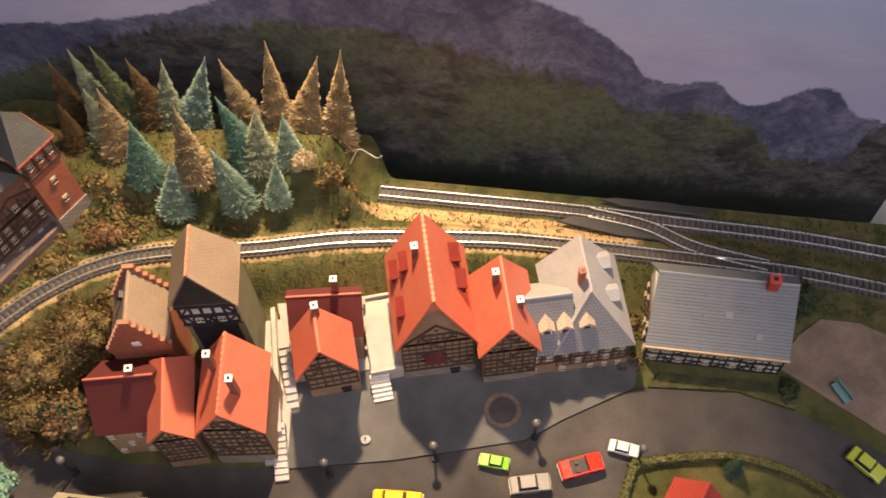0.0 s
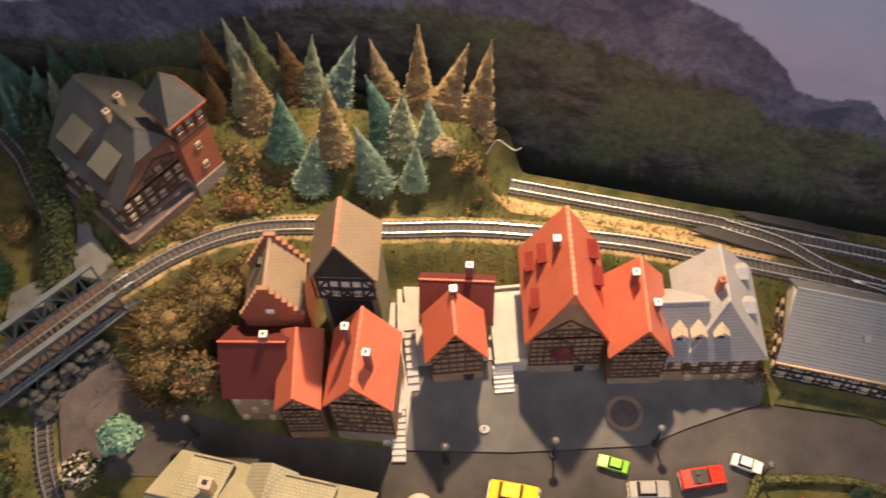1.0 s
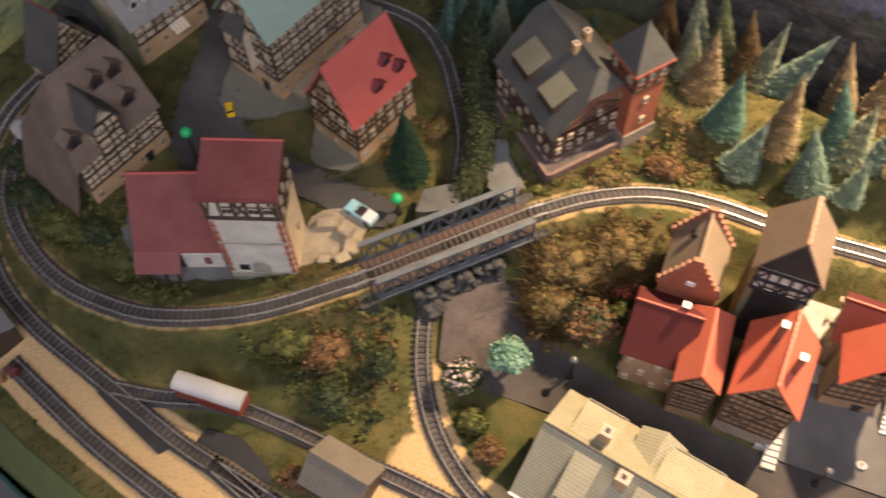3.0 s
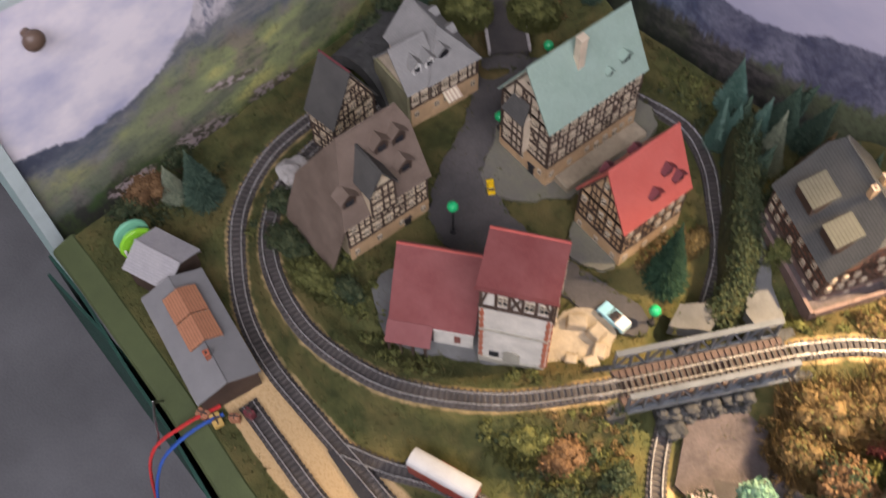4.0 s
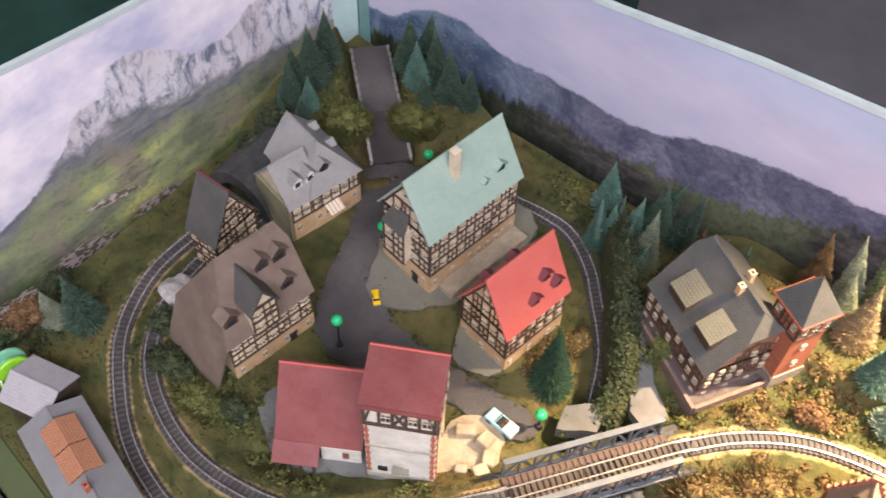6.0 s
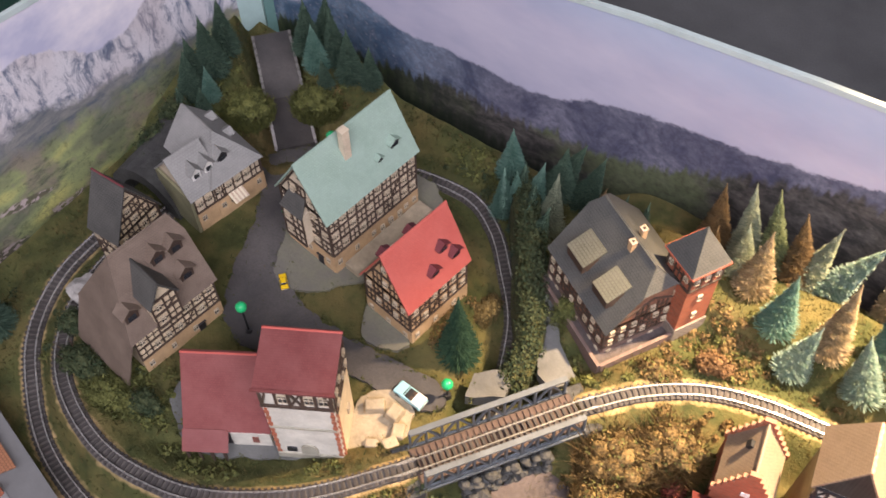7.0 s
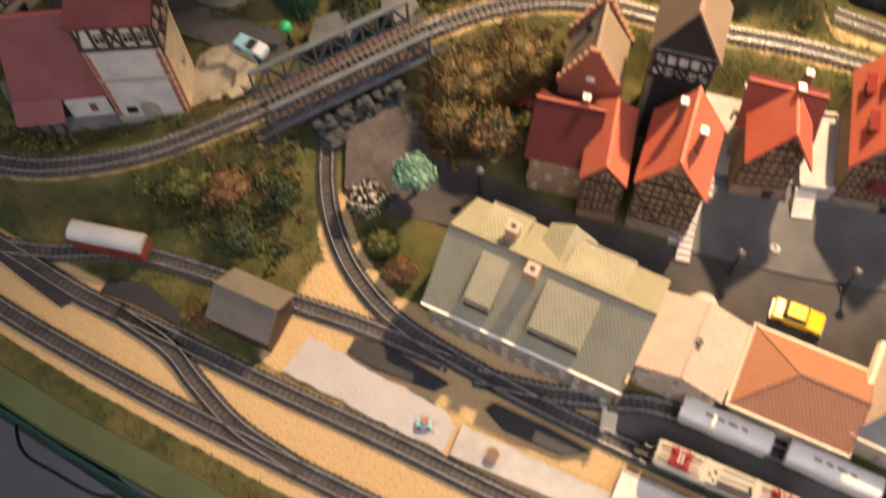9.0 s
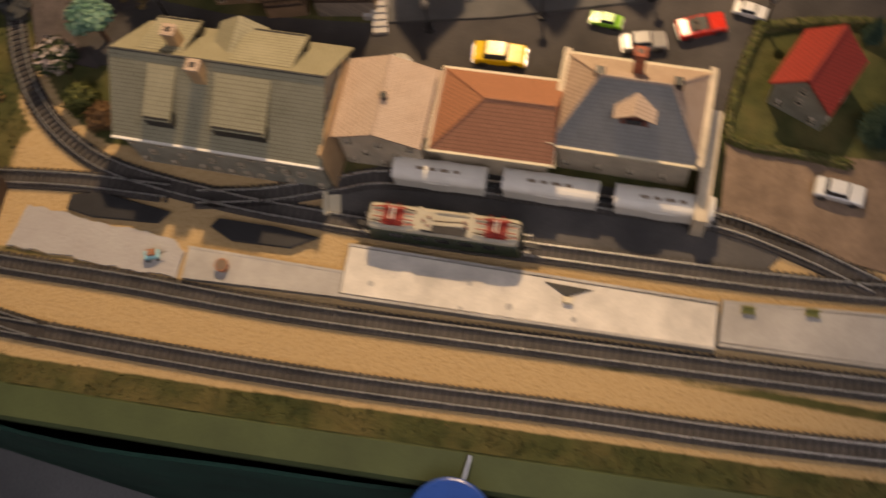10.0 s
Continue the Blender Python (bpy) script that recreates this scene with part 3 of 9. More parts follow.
def alps(name, lo, hi, ridge, cliff, hill, village, top=0.175):
    """A printed alpine valley: pale sky, white cliffs over dark slopes, banded meadows and two far villages."""
    n = Nodes(name)
    c = n.coords()
    sep = n.add("ShaderNodeSeparateXYZ", Vector=c)
    along, up = sep.outputs[1], sep.outputs[2]
    lines = [n.math("SUBTRACT", n.math("MULTIPLY", ridge_line(n, along, curve01(r, lo, hi, top, 0.05), lo, hi), top + 0.05), 0.05) for r in (ridge, cliff, hill, village)]
    wob = n.math("SUBTRACT", n.noise(c, 55.0, 5.0, 0.65), 0.5)
    fine = n.math("SUBTRACT", n.noise(c, 330.0, 4.0, 0.7), 0.5)
    crag = n.noise(n.coords(scale=(1, 1, 0.42)), 95.0, 10.0, 0.80, 0.7)
    bands = n.noise(n.add("ShaderNodeMapping", Vector=c, Rotation=(0.45, 0, 0), Scale=(1, 0.5, 1.8)).outputs[0], 46.0, 10.0, 0.78, 0.5)
    big = n.noise(c, 13.0, 3.0)

    def below(line, rough, edge):
        return n.ramp(n.math("SUBTRACT", line, n.math("ADD", up, n.math("ADD", n.math("MULTIPLY", wob, rough), n.math("MULTIPLY", fine, 0.006)))), -edge, edge)

    cloud = n.noise(n.coords(scale=(1, 1, 1.6)), 11.0, 5.0, 0.6)
    col = n.mix(n.ramp(cloud, 0.38, 0.60), (0.47, 0.47, 0.60), (0.84, 0.78, 0.79))
    rock = n.mix(n.ramp(crag, 0.41, 0.53), (0.13, 0.165, 0.24), (0.74, 0.71, 0.73))
    rock = n.mix(n.math("MULTIPLY", n.ramp(big, 0.45, 0.6), 0.35), rock, (0.52, 0.42, 0.40))
    low = n.ramp(along, -0.10, -0.125)
    rock = n.mix(low, rock, n.mix(n.ramp(wob, -0.1, 0.12), (0.075, 0.085, 0.12), (0.17, 0.18, 0.21)))
    col = n.mix(below(lines[0], 0.010, 0.0010), col, rock)
    dark = n.mix(n.ramp(bands, 0.40, 0.60), (0.105, 0.130, 0.165), (0.31, 0.30, 0.275))
    col = n.mix(below(lines[1], 0.030, 0.004), col, dark)
    swell = n.noise(n.add("ShaderNodeMapping", Vector=c, Rotation=(0.35, 0, 0), Scale=(1, 0.45, 1.4)).outputs[0], 30.0, 3.0, 0.55, 0.4)
    green = n.mix(n.ramp(swell, 0.36, 0.56), (0.19, 0.205, 0.135), (0.37, 0.41, 0.19))
    green = n.mix(n.ramp(swell, 0.56, 0.68), green, (0.62, 0.60, 0.22))
    green = n.mix(n.math("MULTIPLY", n.ramp(n.noise(c, 34.0, 4.0, 0.6), 0.50, 0.62), 0.7), green, (0.34, 0.27, 0.225))
    green = n.mix(n.math("MULTIPLY", n.ramp(bands, 0.53, 0.63), 0.75), green, (0.075, 0.105, 0.070))
    green = n.mix(n.math("MULTIPLY", n.ramp(n.noise(c, 230.0, 4.0, 0.7), 0.54, 0.68), 0.45), green, (0.05, 0.06, 0.04))
    haze = n.ramp(along, -0.10, -0.20)
    green = n.mix(n.math("MULTIPLY", haze, 0.45), green, (0.115, 0.13, 0.135))
    col = n.mix(below(lines[2], 0.040, 0.008), col, green)
    trees = n.noise(n.coords(scale=(1, 1, 0.5)), 95.0, 5.0, 0.7)
    under = n.ramp(n.math("SUBTRACT", n.math("ADD", lines[3], 0.012), n.math("ADD", up, n.math("MULTIPLY", wob, 0.05))), -0.006, 0.006)
    field = n.mix(n.ramp(trees, 0.44, 0.56), (0.070, 0.105, 0.032), (0.040, 0.040, 0.034))
    field = n.mix(n.ramp(n.noise(c, 26.0, 2.0), 0.52, 0.62), field, (0.060, 0.135, 0.028))
    col = n.mix(n.math("MULTIPLY", under, 0.85), col, field)
    cells = n.add("ShaderNodeTexVoronoi", Vector=n.coords(scale=(1, 0.55, 1)), Scale=520.0).outputs["Color"]
    tone = n.add("ShaderNodeSeparateColor", Color=cells).outputs[0]
    for y0, z0, ry, rz, lean in ((-0.050, 0.000, 0.030, 0.0095, -0.30), (-0.121, 0.005, 0.028, 0.0120, -0.18), (-0.090, 0.036, 0.020, 0.004, -0.30), (-0.178, 0.012, 0.020, 0.006, -0.1)):
        dy = n.math("SUBTRACT", along, y0)
        dz = n.math("SUBTRACT", n.math("SUBTRACT", up, z0), n.math("MULTIPLY", dy, lean))
        rr = n.math("ADD", n.math("POWER", n.math("ABSOLUTE", n.math("DIVIDE", dy, ry)), 2.0), n.math("POWER", n.math("ABSOLUTE", n.math("DIVIDE", dz, rz)), 2.0))
        spot = n.ramp(n.math("ADD", rr, n.math("MULTIPLY", wob, 1.8)), 1.25, 0.75)
        col = n.mix(n.math("MULTIPLY", spot, 0.65), col, (0.095, 0.070, 0.058))
        col = n.mix(n.math("MULTIPLY", spot, n.ramp(tone, 0.46, 0.56)), col, (0.60, 0.49, 0.46))
    grain = n.ramp(n.noise(c, 800.0, 3.0, 0.7), 0.3, 0.7)
    ink = n.math("MULTIPLY", below(lines[0], 0.010, 0.0010), n.math("MULTIPLY", grain, 0.20))
    col = n.mix(ink, col, (0.03, 0.035, 0.03))
    return n.done(col, 0.45, n.bump(n.noise(c, 30.0, 2.0), 0.08, 0.002), spec=0.3)


def curve01(rows, lo, hi, top=0.175, base=0.0):
    return [((x - lo) / (hi - lo), min(1.0, (z + base) / (top + base))) for x, z in rows]


BACK = (-0.675, 0.200)
M["print_back"] = scenery(
    "printed_back_scenery", 0, *BACK,
    curve01([(-0.675, 0.050), (-0.629, 0.056), (-0.595, 0.079), (-0.56, 0.088), (-0.518, 0.080), (-0.482, 0.084), (-0.44, 0.083), (-0.415, 0.085), (-0.374, 0.103), (-0.327, 0.114), (-0.263, 0.124), (-0.211, 0.137), (-0.186, 0.148), (-0.13, 0.175), (-0.04, 0.175),
             (-0.014, 0.167), (0.014, 0.151), (0.033, 0.134), (0.060, 0.113), (0.078, 0.117), (0.100, 0.101), (0.121, 0.111), (0.135, 0.119), (0.152, 0.105), (0.165, 0.098), (0.200, 0.09)], *BACK),
    curve01([(-0.675, 0.02), (-0.60, 0.036), (-0.565, 0.036), (-0.525, 0.040), (-0.49, 0.048), (-0.447, 0.048), (-0.403, 0.054), (-0.35, 0.062), (-0.30, 0.085), (-0.22, 0.12), (-0.12, 0.135), (-0.013, 0.112), (0.017, 0.106), (0.051, 0.086), (0.081, 0.088), (0.108, 0.079), (0.137, 0.052), (0.160, 0.054), (0.170, 0.086), (0.200, 0.10)], *BACK),
    {"sky": (0.385, 0.380, 0.485), "cloud": (0.53, 0.50, 0.58), "zenith": (0.30, 0.42, 0.56), "rock_dark": (0.076, 0.078, 0.122), "rock_light": (0.20, 0.197, 0.25), "wood_dark": (0.042, 0.040, 0.038),
     "wood_light": (0.150, 0.136, 0.122), "meadow": (0.130, 0.155, 0.078), "meadow_amount": 0.75, "foot": (0.020, 0.030, 0.018)})
SIDE = (-0.235, 0.150)
M["print_left"] = alps(
    "printed_left_scenery", *SIDE,
    [(-0.235, 0.090), (-0.222, 0.086), (-0.182, 0.074), (-0.141, 0.080), (-0.104, 0.105), (-0.094, 0.119), (-0.081, 0.120), (-0.074, 0.117), (-0.064, 0.136), (-0.049, 0.135), (-0.027, 0.123), (0.003, 0.101), (0.023, 0.100),
     (0.045, 0.108), (0.09, 0.112), (0.150, 0.10)],
    [(-0.235, 0.070), (-0.15, 0.072), (-0.109, 0.094), (-0.084, 0.089), (-0.066, 0.095), (-0.032, 0.081), (0.004, 0.073), (0.043, 0.063), (0.086, 0.056), (0.150, 0.05)],
    [(-0.235, 0.064), (-0.19, 0.052), (-0.153, 0.068), (-0.119, 0.078), (-0.086, 0.075), (-0.049, 0.067), (0.0, 0.058), (0.06, 0.05), (0.150, 0.045)],
    [(-0.235, 0.018), (-0.18, 0.012), (-0.142, 0.006), (-0.105, -0.008), (-0.077, -0.003), (-0.053, -0.011), (-0.028, -0.008), (0.02, 0.0), (0.150, 0.0)])
M["terrain"] = terrain_material()

# ---- mesh helpers ----


def part(name, bm, material, parent=None, label="", m=None):
    """Links a bmesh as one mesh object, under a thing or a part."""
    mesh = bpy.data.meshes.new(name)
    bm.normal_update()
    bm.to_mesh(mesh)
    bm.free()
    for one in material if isinstance(material, (list, tuple)) else [material]:
        mesh.materials.append(one)
    ob = new(name, mesh)
    if parent is not None:
        ob.parent = parent
    if m is not None:
        ob.matrix_basis = m
    return tagged(ob, label)


def again(name, mesh, parent, m, label=""):
    """One more object on a mesh that exists."""
    ob = new(name, mesh)
    ob.parent, ob.matrix_basis = parent, m
    return tagged(ob, label)


def thing(name, label, category, m, group="", kind=""):
    ob = new(name)
    ob.empty_display_size = 0.01
    ob.matrix_world = m
    return tagged(ob, label, category, group, kind)


def box(bm, c, s, turn=None, mat=0, taper=1.0):
    """A box round c with sides s; taper narrows its top."""
    r = turn if turn is not None else Matrix()
    v = []
    for z in (-1, 1):
        k = taper if z > 0 else 1.0
        for x, y in ((-1, -1), (1, -1), (1, 1), (-1, 1)):
            v.append(bm.verts.new(Vector(c) + r @ Vector((x * s[0] / 2 * k, y * s[1] / 2 * k, z * s[2] / 2))))
    for q in ((3, 2, 1, 0), (4, 5, 6, 7), (0, 1, 5, 4), (1, 2, 6, 5), (2, 3, 7, 6), (3, 0, 4, 7)):
        bm.faces.new([v[i] for i in q]).material_index = mat


def bevel(bm, width, segments=1):
    bmesh.ops.bevel(bm, geom=list(bm.edges), offset=width, segments=segments, affect="EDGES", profile=0.5)


def prism(bm, outline, z0, z1, mat=0):
    """A flat outline (counter-clockwise) raised from z0 to z1."""
    lo = [bm.verts.new((x, y, z0)) for x, y in outline]
    hi = [bm.verts.new((x, y, z1)) for x, y in outline]
    bm.faces.new(hi).material_index = mat
    bm.faces.new(lo[::-1]).material_index = mat
    k = len(lo)
    for i in range(k):
        bm.faces.new((lo[i], lo[(i + 1) % k], hi[(i + 1) % k], hi[i])).material_index = mat


def tube(bm, a, b, r0, r1=None, sides=6, mat=0):
    """A round bar from a to b."""
    a, b = Vector(a), Vector(b)
    r1 = r0 if r1 is None else r1
    q = (b - a).to_track_quat("Z", "Y").to_matrix()
    rings = []
    for p, r in ((a, r0), (b, r1)):
        rings.append([bm.verts.new(p + q @ Vector((r * math.cos(i * math.tau / sides), r * math.sin(i * math.tau / sides), 0))) for i in range(sides)])
    for i in range(sides):
        j = (i + 1) % sides
        bm.faces.new((rings[0][i], rings[0][j], rings[1][j], rings[1][i])).material_index = mat
    bm.faces.new(rings[0][::-1]).material_index = mat
    bm.faces.new(rings[1]).material_index = mat


def wire(bm, pts, r, sides=5):
    for a, b in zip(pts[:-1], pts[1:]):
        tube(bm, a, b, r, r, sides)


def spline(pts, step):
    """Points at even steps along a smooth curve through pts."""
    p = np.array(pts, float)
    p = np.vstack([2 * p[0] - p[1], p, 2 * p[-1] - p[-2]])
    fine = []
    for i in range(1, len(p) - 2):
        for t in np.linspace(0, 1, 24, endpoint=False):
            a, b, c, d = p[i - 1], p[i], p[i + 1], p[i + 2]
            fine.append(0.5 * (2 * b + (c - a) * t + (2 * a - 5 * b + 4 * c - d) * t * t + (3 * b - a - 3 * c + d) * t**3))
    fine = np.array(fine + [p[-2]])
    s = np.r_[0, np.cumsum(np.linalg.norm(np.diff(fine, axis=0), axis=1))]
    want = np.arange(0, s[-1], step)
    return np.stack([np.interp(want, s, fine[:, k]) for k in range(fine.shape[1])], 1)


# ---- railway lines: centre lines with the height of the rail foot ----
LINES = {
    "upper": [(0.228, 0.098, 0.004), (0.17, 0.104, 0.005), (0.12, 0.105, 0.007), (0.076, 0.105, 0.009), (0.027, 0.104, 0.012), (-0.023, 0.101, 0.015), (-0.10, 0.090, 0.019),
              (-0.157, 0.075, 0.022), (-0.207, 0.065, 0.025), (-0.242, 0.052, 0.026), (-0.272, 0.029, 0.027), (-0.297, -0.001, 0.028)],
    "bridge": [(-0.289, 0.009, 0.028), (-0.297, -0.001, 0.028), (-0.353, -0.084, 0.028), (-0.361, -0.094, 0.028)],
    "inner": [(-0.353, -0.082, 0.028), (-0.362, -0.095, 0.028), (-0.395, -0.134, 0.027), (-0.437, -0.164, 0.026), (-0.472, -0.175, 0.024), (-0.509, -0.177, 0.022), (-0.546, -0.167, 0.020),
              (-0.575, -0.149, 0.018), (-0.596, -0.120, 0.016), (-0.606, -0.085, 0.014), (-0.607, -0.05, 0.012), (-0.603, -0.02, 0.011)],
    "lower": [(-0.50, 0.094, 0.004), (-0.484, 0.102, 0.003), (-0.444, 0.106, 0.002), (-0.415, 0.092, 0.001), (-0.393, 0.071, 0.0), (-0.369, 0.044, -0.002), (-0.354, 0.013, -0.004),
              (-0.344, -0.018, -0.005), (-0.328, -0.058, -0.004), (-0.311, -0.093, -0.002), (-0.289, -0.121, 0.0), (-0.262, -0.141, 0.001), (-0.228, -0.153, 0.001), (-0.17, -0.1585, 0.001),
              (-0.12, -0.1595, 0.001), (-0.055, -0.159, 0.001), (0.0, -0.1568, 0.001), (0.052, -0.1548, 0.001), (0.10, -0.1525, 0.001), (0.16, -0.147, 0.001), (0.226, -0.133, 0.001)],
    "outer": [(-0.626, -0.03, 0.008), (-0.629, -0.065, 0.009), (-0.626, -0.107, 0.009), (-0.608, -0.146, 0.008), (-0.578, -0.174, 0.006), (-0.547, -0.193, 0.004), (-0.512, -0.203, 0.002),
              (-0.47, -0.207, 0.001), (-0.43, -0.210, 0.001), (-0.39, -0.213, 0.001), (-0.343, -0.212, 0.001), (-0.272, -0.211, 0.001), (-0.208, -0.209, 0.001), (-0.124, -0.208, 0.001),
              (0.009, -0.2010, 0.001), (0.131, -0.1938, 0.001), (0.226, -0.187, 0.001)],
    "goods": [(-0.445, -0.2085, 0.001), (-0.42, -0.199, 0.001), (-0.388, -0.1825, 0.001), (-0.352, -0.1745, 0.001), (-0.30, -0.168, 0.001), (-0.25, -0.162, 0.001), (-0.20, -0.1595, 0.001)],
    "front": [(-0.505, -0.228, 0.001), (-0.47, -0.233, 0.001), (-0.431, -0.238, 0.001), (-0.373, -0.241, 0.001), (-0.286, -0.242, 0.001), (-0.116, -0.238, 0.001), (0.014, -0.2298, 0.001),
              (0.098, -0.2250, 0.001), (0.226, -0.214, 0.001)],
    "link": [(-0.37, -0.2125, 0.001), (-0.335, -0.217, 0.001), (-0.31, -0.227, 0.001), (-0.28, -0.237, 0.001), (-0.24, -0.2415, 0.001)],
    "bay": [(-0.185, -0.160, 0.001), (-0.15, -0.1525, 0.001), (-0.118, -0.1415, 0.001), (-0.087, -0.1325, 0.001), (-0.003, -0.1285, 0.001), (0.062, -0.1275, 0.001), (0.10, -0.1345, 0.001), (0.14, -0.147, 0.001)],
    "back": [(-0.092, 0.136, 0.0), (-0.046, 0.136, 0.0), (0.026, 0.136, 0.0), (0.095, 0.134, 0.0), (0.163, 0.132, 0.0), (0.228, 0.126, 0.0)],
    "back_link": [(0.04, 0.1345, 0.001), (0.075, 0.127, 0.004), (0.105, 0.114, 0.006), (0.15, 0.106, 0.006)],
}
PATHS = {k: spline(v, 0.0018) for k, v in LINES.items()}


def smooth(lo, hi, v):
    t = np.clip((v - lo) / (hi - lo), 0, 1)
    return t * t * (3 - 2 * t)


def bump2(x, y, cx, cy, rx, ry, inner=0.5):
    return smooth(1.0, inner, np.hypot((x - cx) / rx, (y - cy) / ry))


EDGE = [(-0.700, -0.228), (-0.650, -0.2327), (-0.538, -0.247), (-0.467, -0.259), (-0.360, -0.2665), (-0.2516, -0.2680), (-0.1375, -0.2620), (0.018, -0.2527), (0.250, -0.2390)]


def front_edge(x):
    """Where the scenic sheet ends at the front of the table."""
    return np.interp(x, [p[0] for p in EDGE], [p[1] for p in EDGE])


def back_edge(x):
    """Where the scenic sheet ends at the back: the fir hill reaches past the tracks."""
    return 0.148 + 0.024 * smooth(-0.40, -0.34, x) * smooth(-0.085, -0.105, x)


BED = np.vstack([PATHS[k][::4] for k in LINES if k != "bridge"])


def bare(x, y):
    """The ground before the railway is cut into it."""
    z = 0.0 * x - 0.001
    z = z + 0.016 * bump2(x, y, -0.475, -0.02, 0.165, 0.155, 0.72)
    z = np.maximum(z, 0.016 * bump2(x, y, -0.52, -0.06, 0.10, 0.115, 0.8))
    hill = smooth(-0.375, -0.30, x) * smooth(-0.082, -0.104, x) * smooth(0.072, 0.112, y) * (1 - 0.75 * smooth(0.140, 0.168, y))
    z = np.maximum(z, -0.001 + (0.030 + 0.018 * smooth(-0.30, -0.14, x)) * hill)
    z = np.maximum(z, 0.016 * smooth(-0.385, -0.33, x) * smooth(-0.22, -0.27, x) * smooth(0.01, 0.05, y))
    corner = smooth(-0.535, -0.60, x) * smooth(0.02, 0.09, y)
    z = np.maximum(z, 0.021 * corner + 0.016 * smooth(-0.50, -0.56, x) * smooth(-0.03, 0.02, y))
    z = z - 0.034 * smooth(-0.640, -0.666, x) * smooth(0.03, 0.0, y) * smooth(-0.235, -0.15, y)
    z = np.maximum(z, 0.010 * smooth(-0.34, -0.42, x) * smooth(0.118, 0.14, y))
    ux, uy = x + 0.566, y - 0.064
    run, off = ux * -0.7638 + uy * 0.6455, np.abs(ux * 0.6455 + uy * 0.7638)
    lane = smooth(0.024, 0.016, off) * smooth(-0.02, 0.0, run)
    z = z * (1 - lane) + np.minimum(z, 0.0125) * lane
    z = np.maximum(z, 0.020 * smooth(-0.27, -0.25, x) * smooth(-0.18, -0.2, x) * smooth(-0.02, 0.03, y))
    return z


def ground(x, y):
    """Height of the scenic sheet: graded to the railway near it, rolling away from it."""
    x, y = np.atleast_1d(np.asarray(x, float)), np.atleast_1d(np.asarray(y, float))
    z = bare(x, y)
    out = np.empty_like(z)
    for i in range(0, len(x), 4000):
        sx, sy = x[i : i + 4000, None], y[i : i + 4000, None]
        d = np.hypot(sx - BED[None, :, 0], sy - BED[None, :, 1])
        w = 1.0 / (d * d + 2e-6) ** 2
        zt = (w * BED[None, :, 2]).sum(1) / w.sum(1)
        near = smooth(0.034, 0.010, d.min(1))
        out[i : i + 4000] = z[i : i + 4000] * (1 - near) + (zt - 0.0012) * near
    return out


def bed_distance(x, y, keys):
    pts = np.vstack([PATHS[k][::3] for k in keys])
    out = np.empty(len(x))
    for i in range(0, len(x), 4000):
        out[i : i + 4000] = np.hypot(x[i : i + 4000, None] - pts[None, :, 0], y[i : i + 4000, None] - pts[None, :, 1]).min(1)
    return out


# ---- the carpet floor, with unseen walls and ceiling added to bounce light ----
bm = bmesh.new()
box(bm, (-0.2, -0.3, -0.85), (5.2, 5.4, 0.1))
tagged(part("floor", bm, M["carpet"]), "dark grey carpet floor round the layout table", "floor", kind="structure")
bm = bmesh.new()
box(bm, (-0.2, -0.3, 1.75), (5.2, 5.4, 0.1))
tagged(part("ceiling", bm, M["bounce_ceiling"]), "unseen off-white ceiling added to bounce the light", "ceiling", kind="structure")
for nm, c, s in (("wall_north", (-0.2, 2.35, 0.45), (5.2, 0.1, 2.5)), ("wall_south", (-0.2, -2.95, 0.45), (5.2, 0.1, 2.5)),
                 ("wall_west", (-2.75, -0.3, 0.45), (0.1, 5.2, 2.5)), ("wall_east", (2.35, -0.3, 0.45), (0.1, 5.2, 2.5))):
    bm = bmesh.new()
    box(bm, c, s)
    tagged(part(nm, bm, M["bounce_wall"]), "unseen pale wall added to enclose and bounce the light", "wall", kind="structure")

# ---- the layout's table, edging and back panels ----
table = thing("layout_table", "wooden layout table with olive edging and a dark green cloth skirt", "table", pose(-0.22, -0.06, -0.80))
TB = Matrix.Translation((0.22, 0.06, 0.80))


def board(name, boxes, material, label="", parent=None, soft=0.0):
    bm = bmesh.new()
    for c, s in boxes:
        box(bm, c, s)
    if soft:
        bevel(bm, soft, 2)
    return part(name, bm, material, parent or table, label, TB if (parent or table) == table else None)


board("baseboard", [((-0.2050, -0.047, -0.034), (0.870, 0.39, 0.048)), ((-0.6575, -0.042, -0.054), (0.035, 0.38, 0.016))], M["black_plastic"])
bm = bmesh.new()
strip = []
for x in np.linspace(-0.678, 0.232, 92):
    y = float(front_edge(x))
    strip.append([bm.verts.new((x, y + a, b)) for a, b in ((0.001, -0.0015), (-0.0010, 0.0002), (-0.0155, -0.0020), (-0.0170, -0.0045), (-0.0170, -0.0130), (0.001, -0.0130))])
for a, b in zip(strip[:-1], strip[1:]):
    for i in range(6):
        bm.faces.new((a[i], b[i], b[(i + 1) % 6], a[(i + 1) % 6]))
bm.faces.new(strip[0][::-1])
bm.faces.new(strip[-1])
bmesh.ops.recalc_face_normals(bm, faces=bm.faces)
part("edging", bm, M["board_olive"], table, "olive green edging strip", TB)
for x, y in ((-0.64, -0.22), (0.2, -0.22), (-0.64, 0.11), (0.2, 0.11)):
    board("leg", [((x, y, -0.43), (0.04, 0.04, 0.74))], M["black_plastic"])
bm = bmesh.new()
rows = []
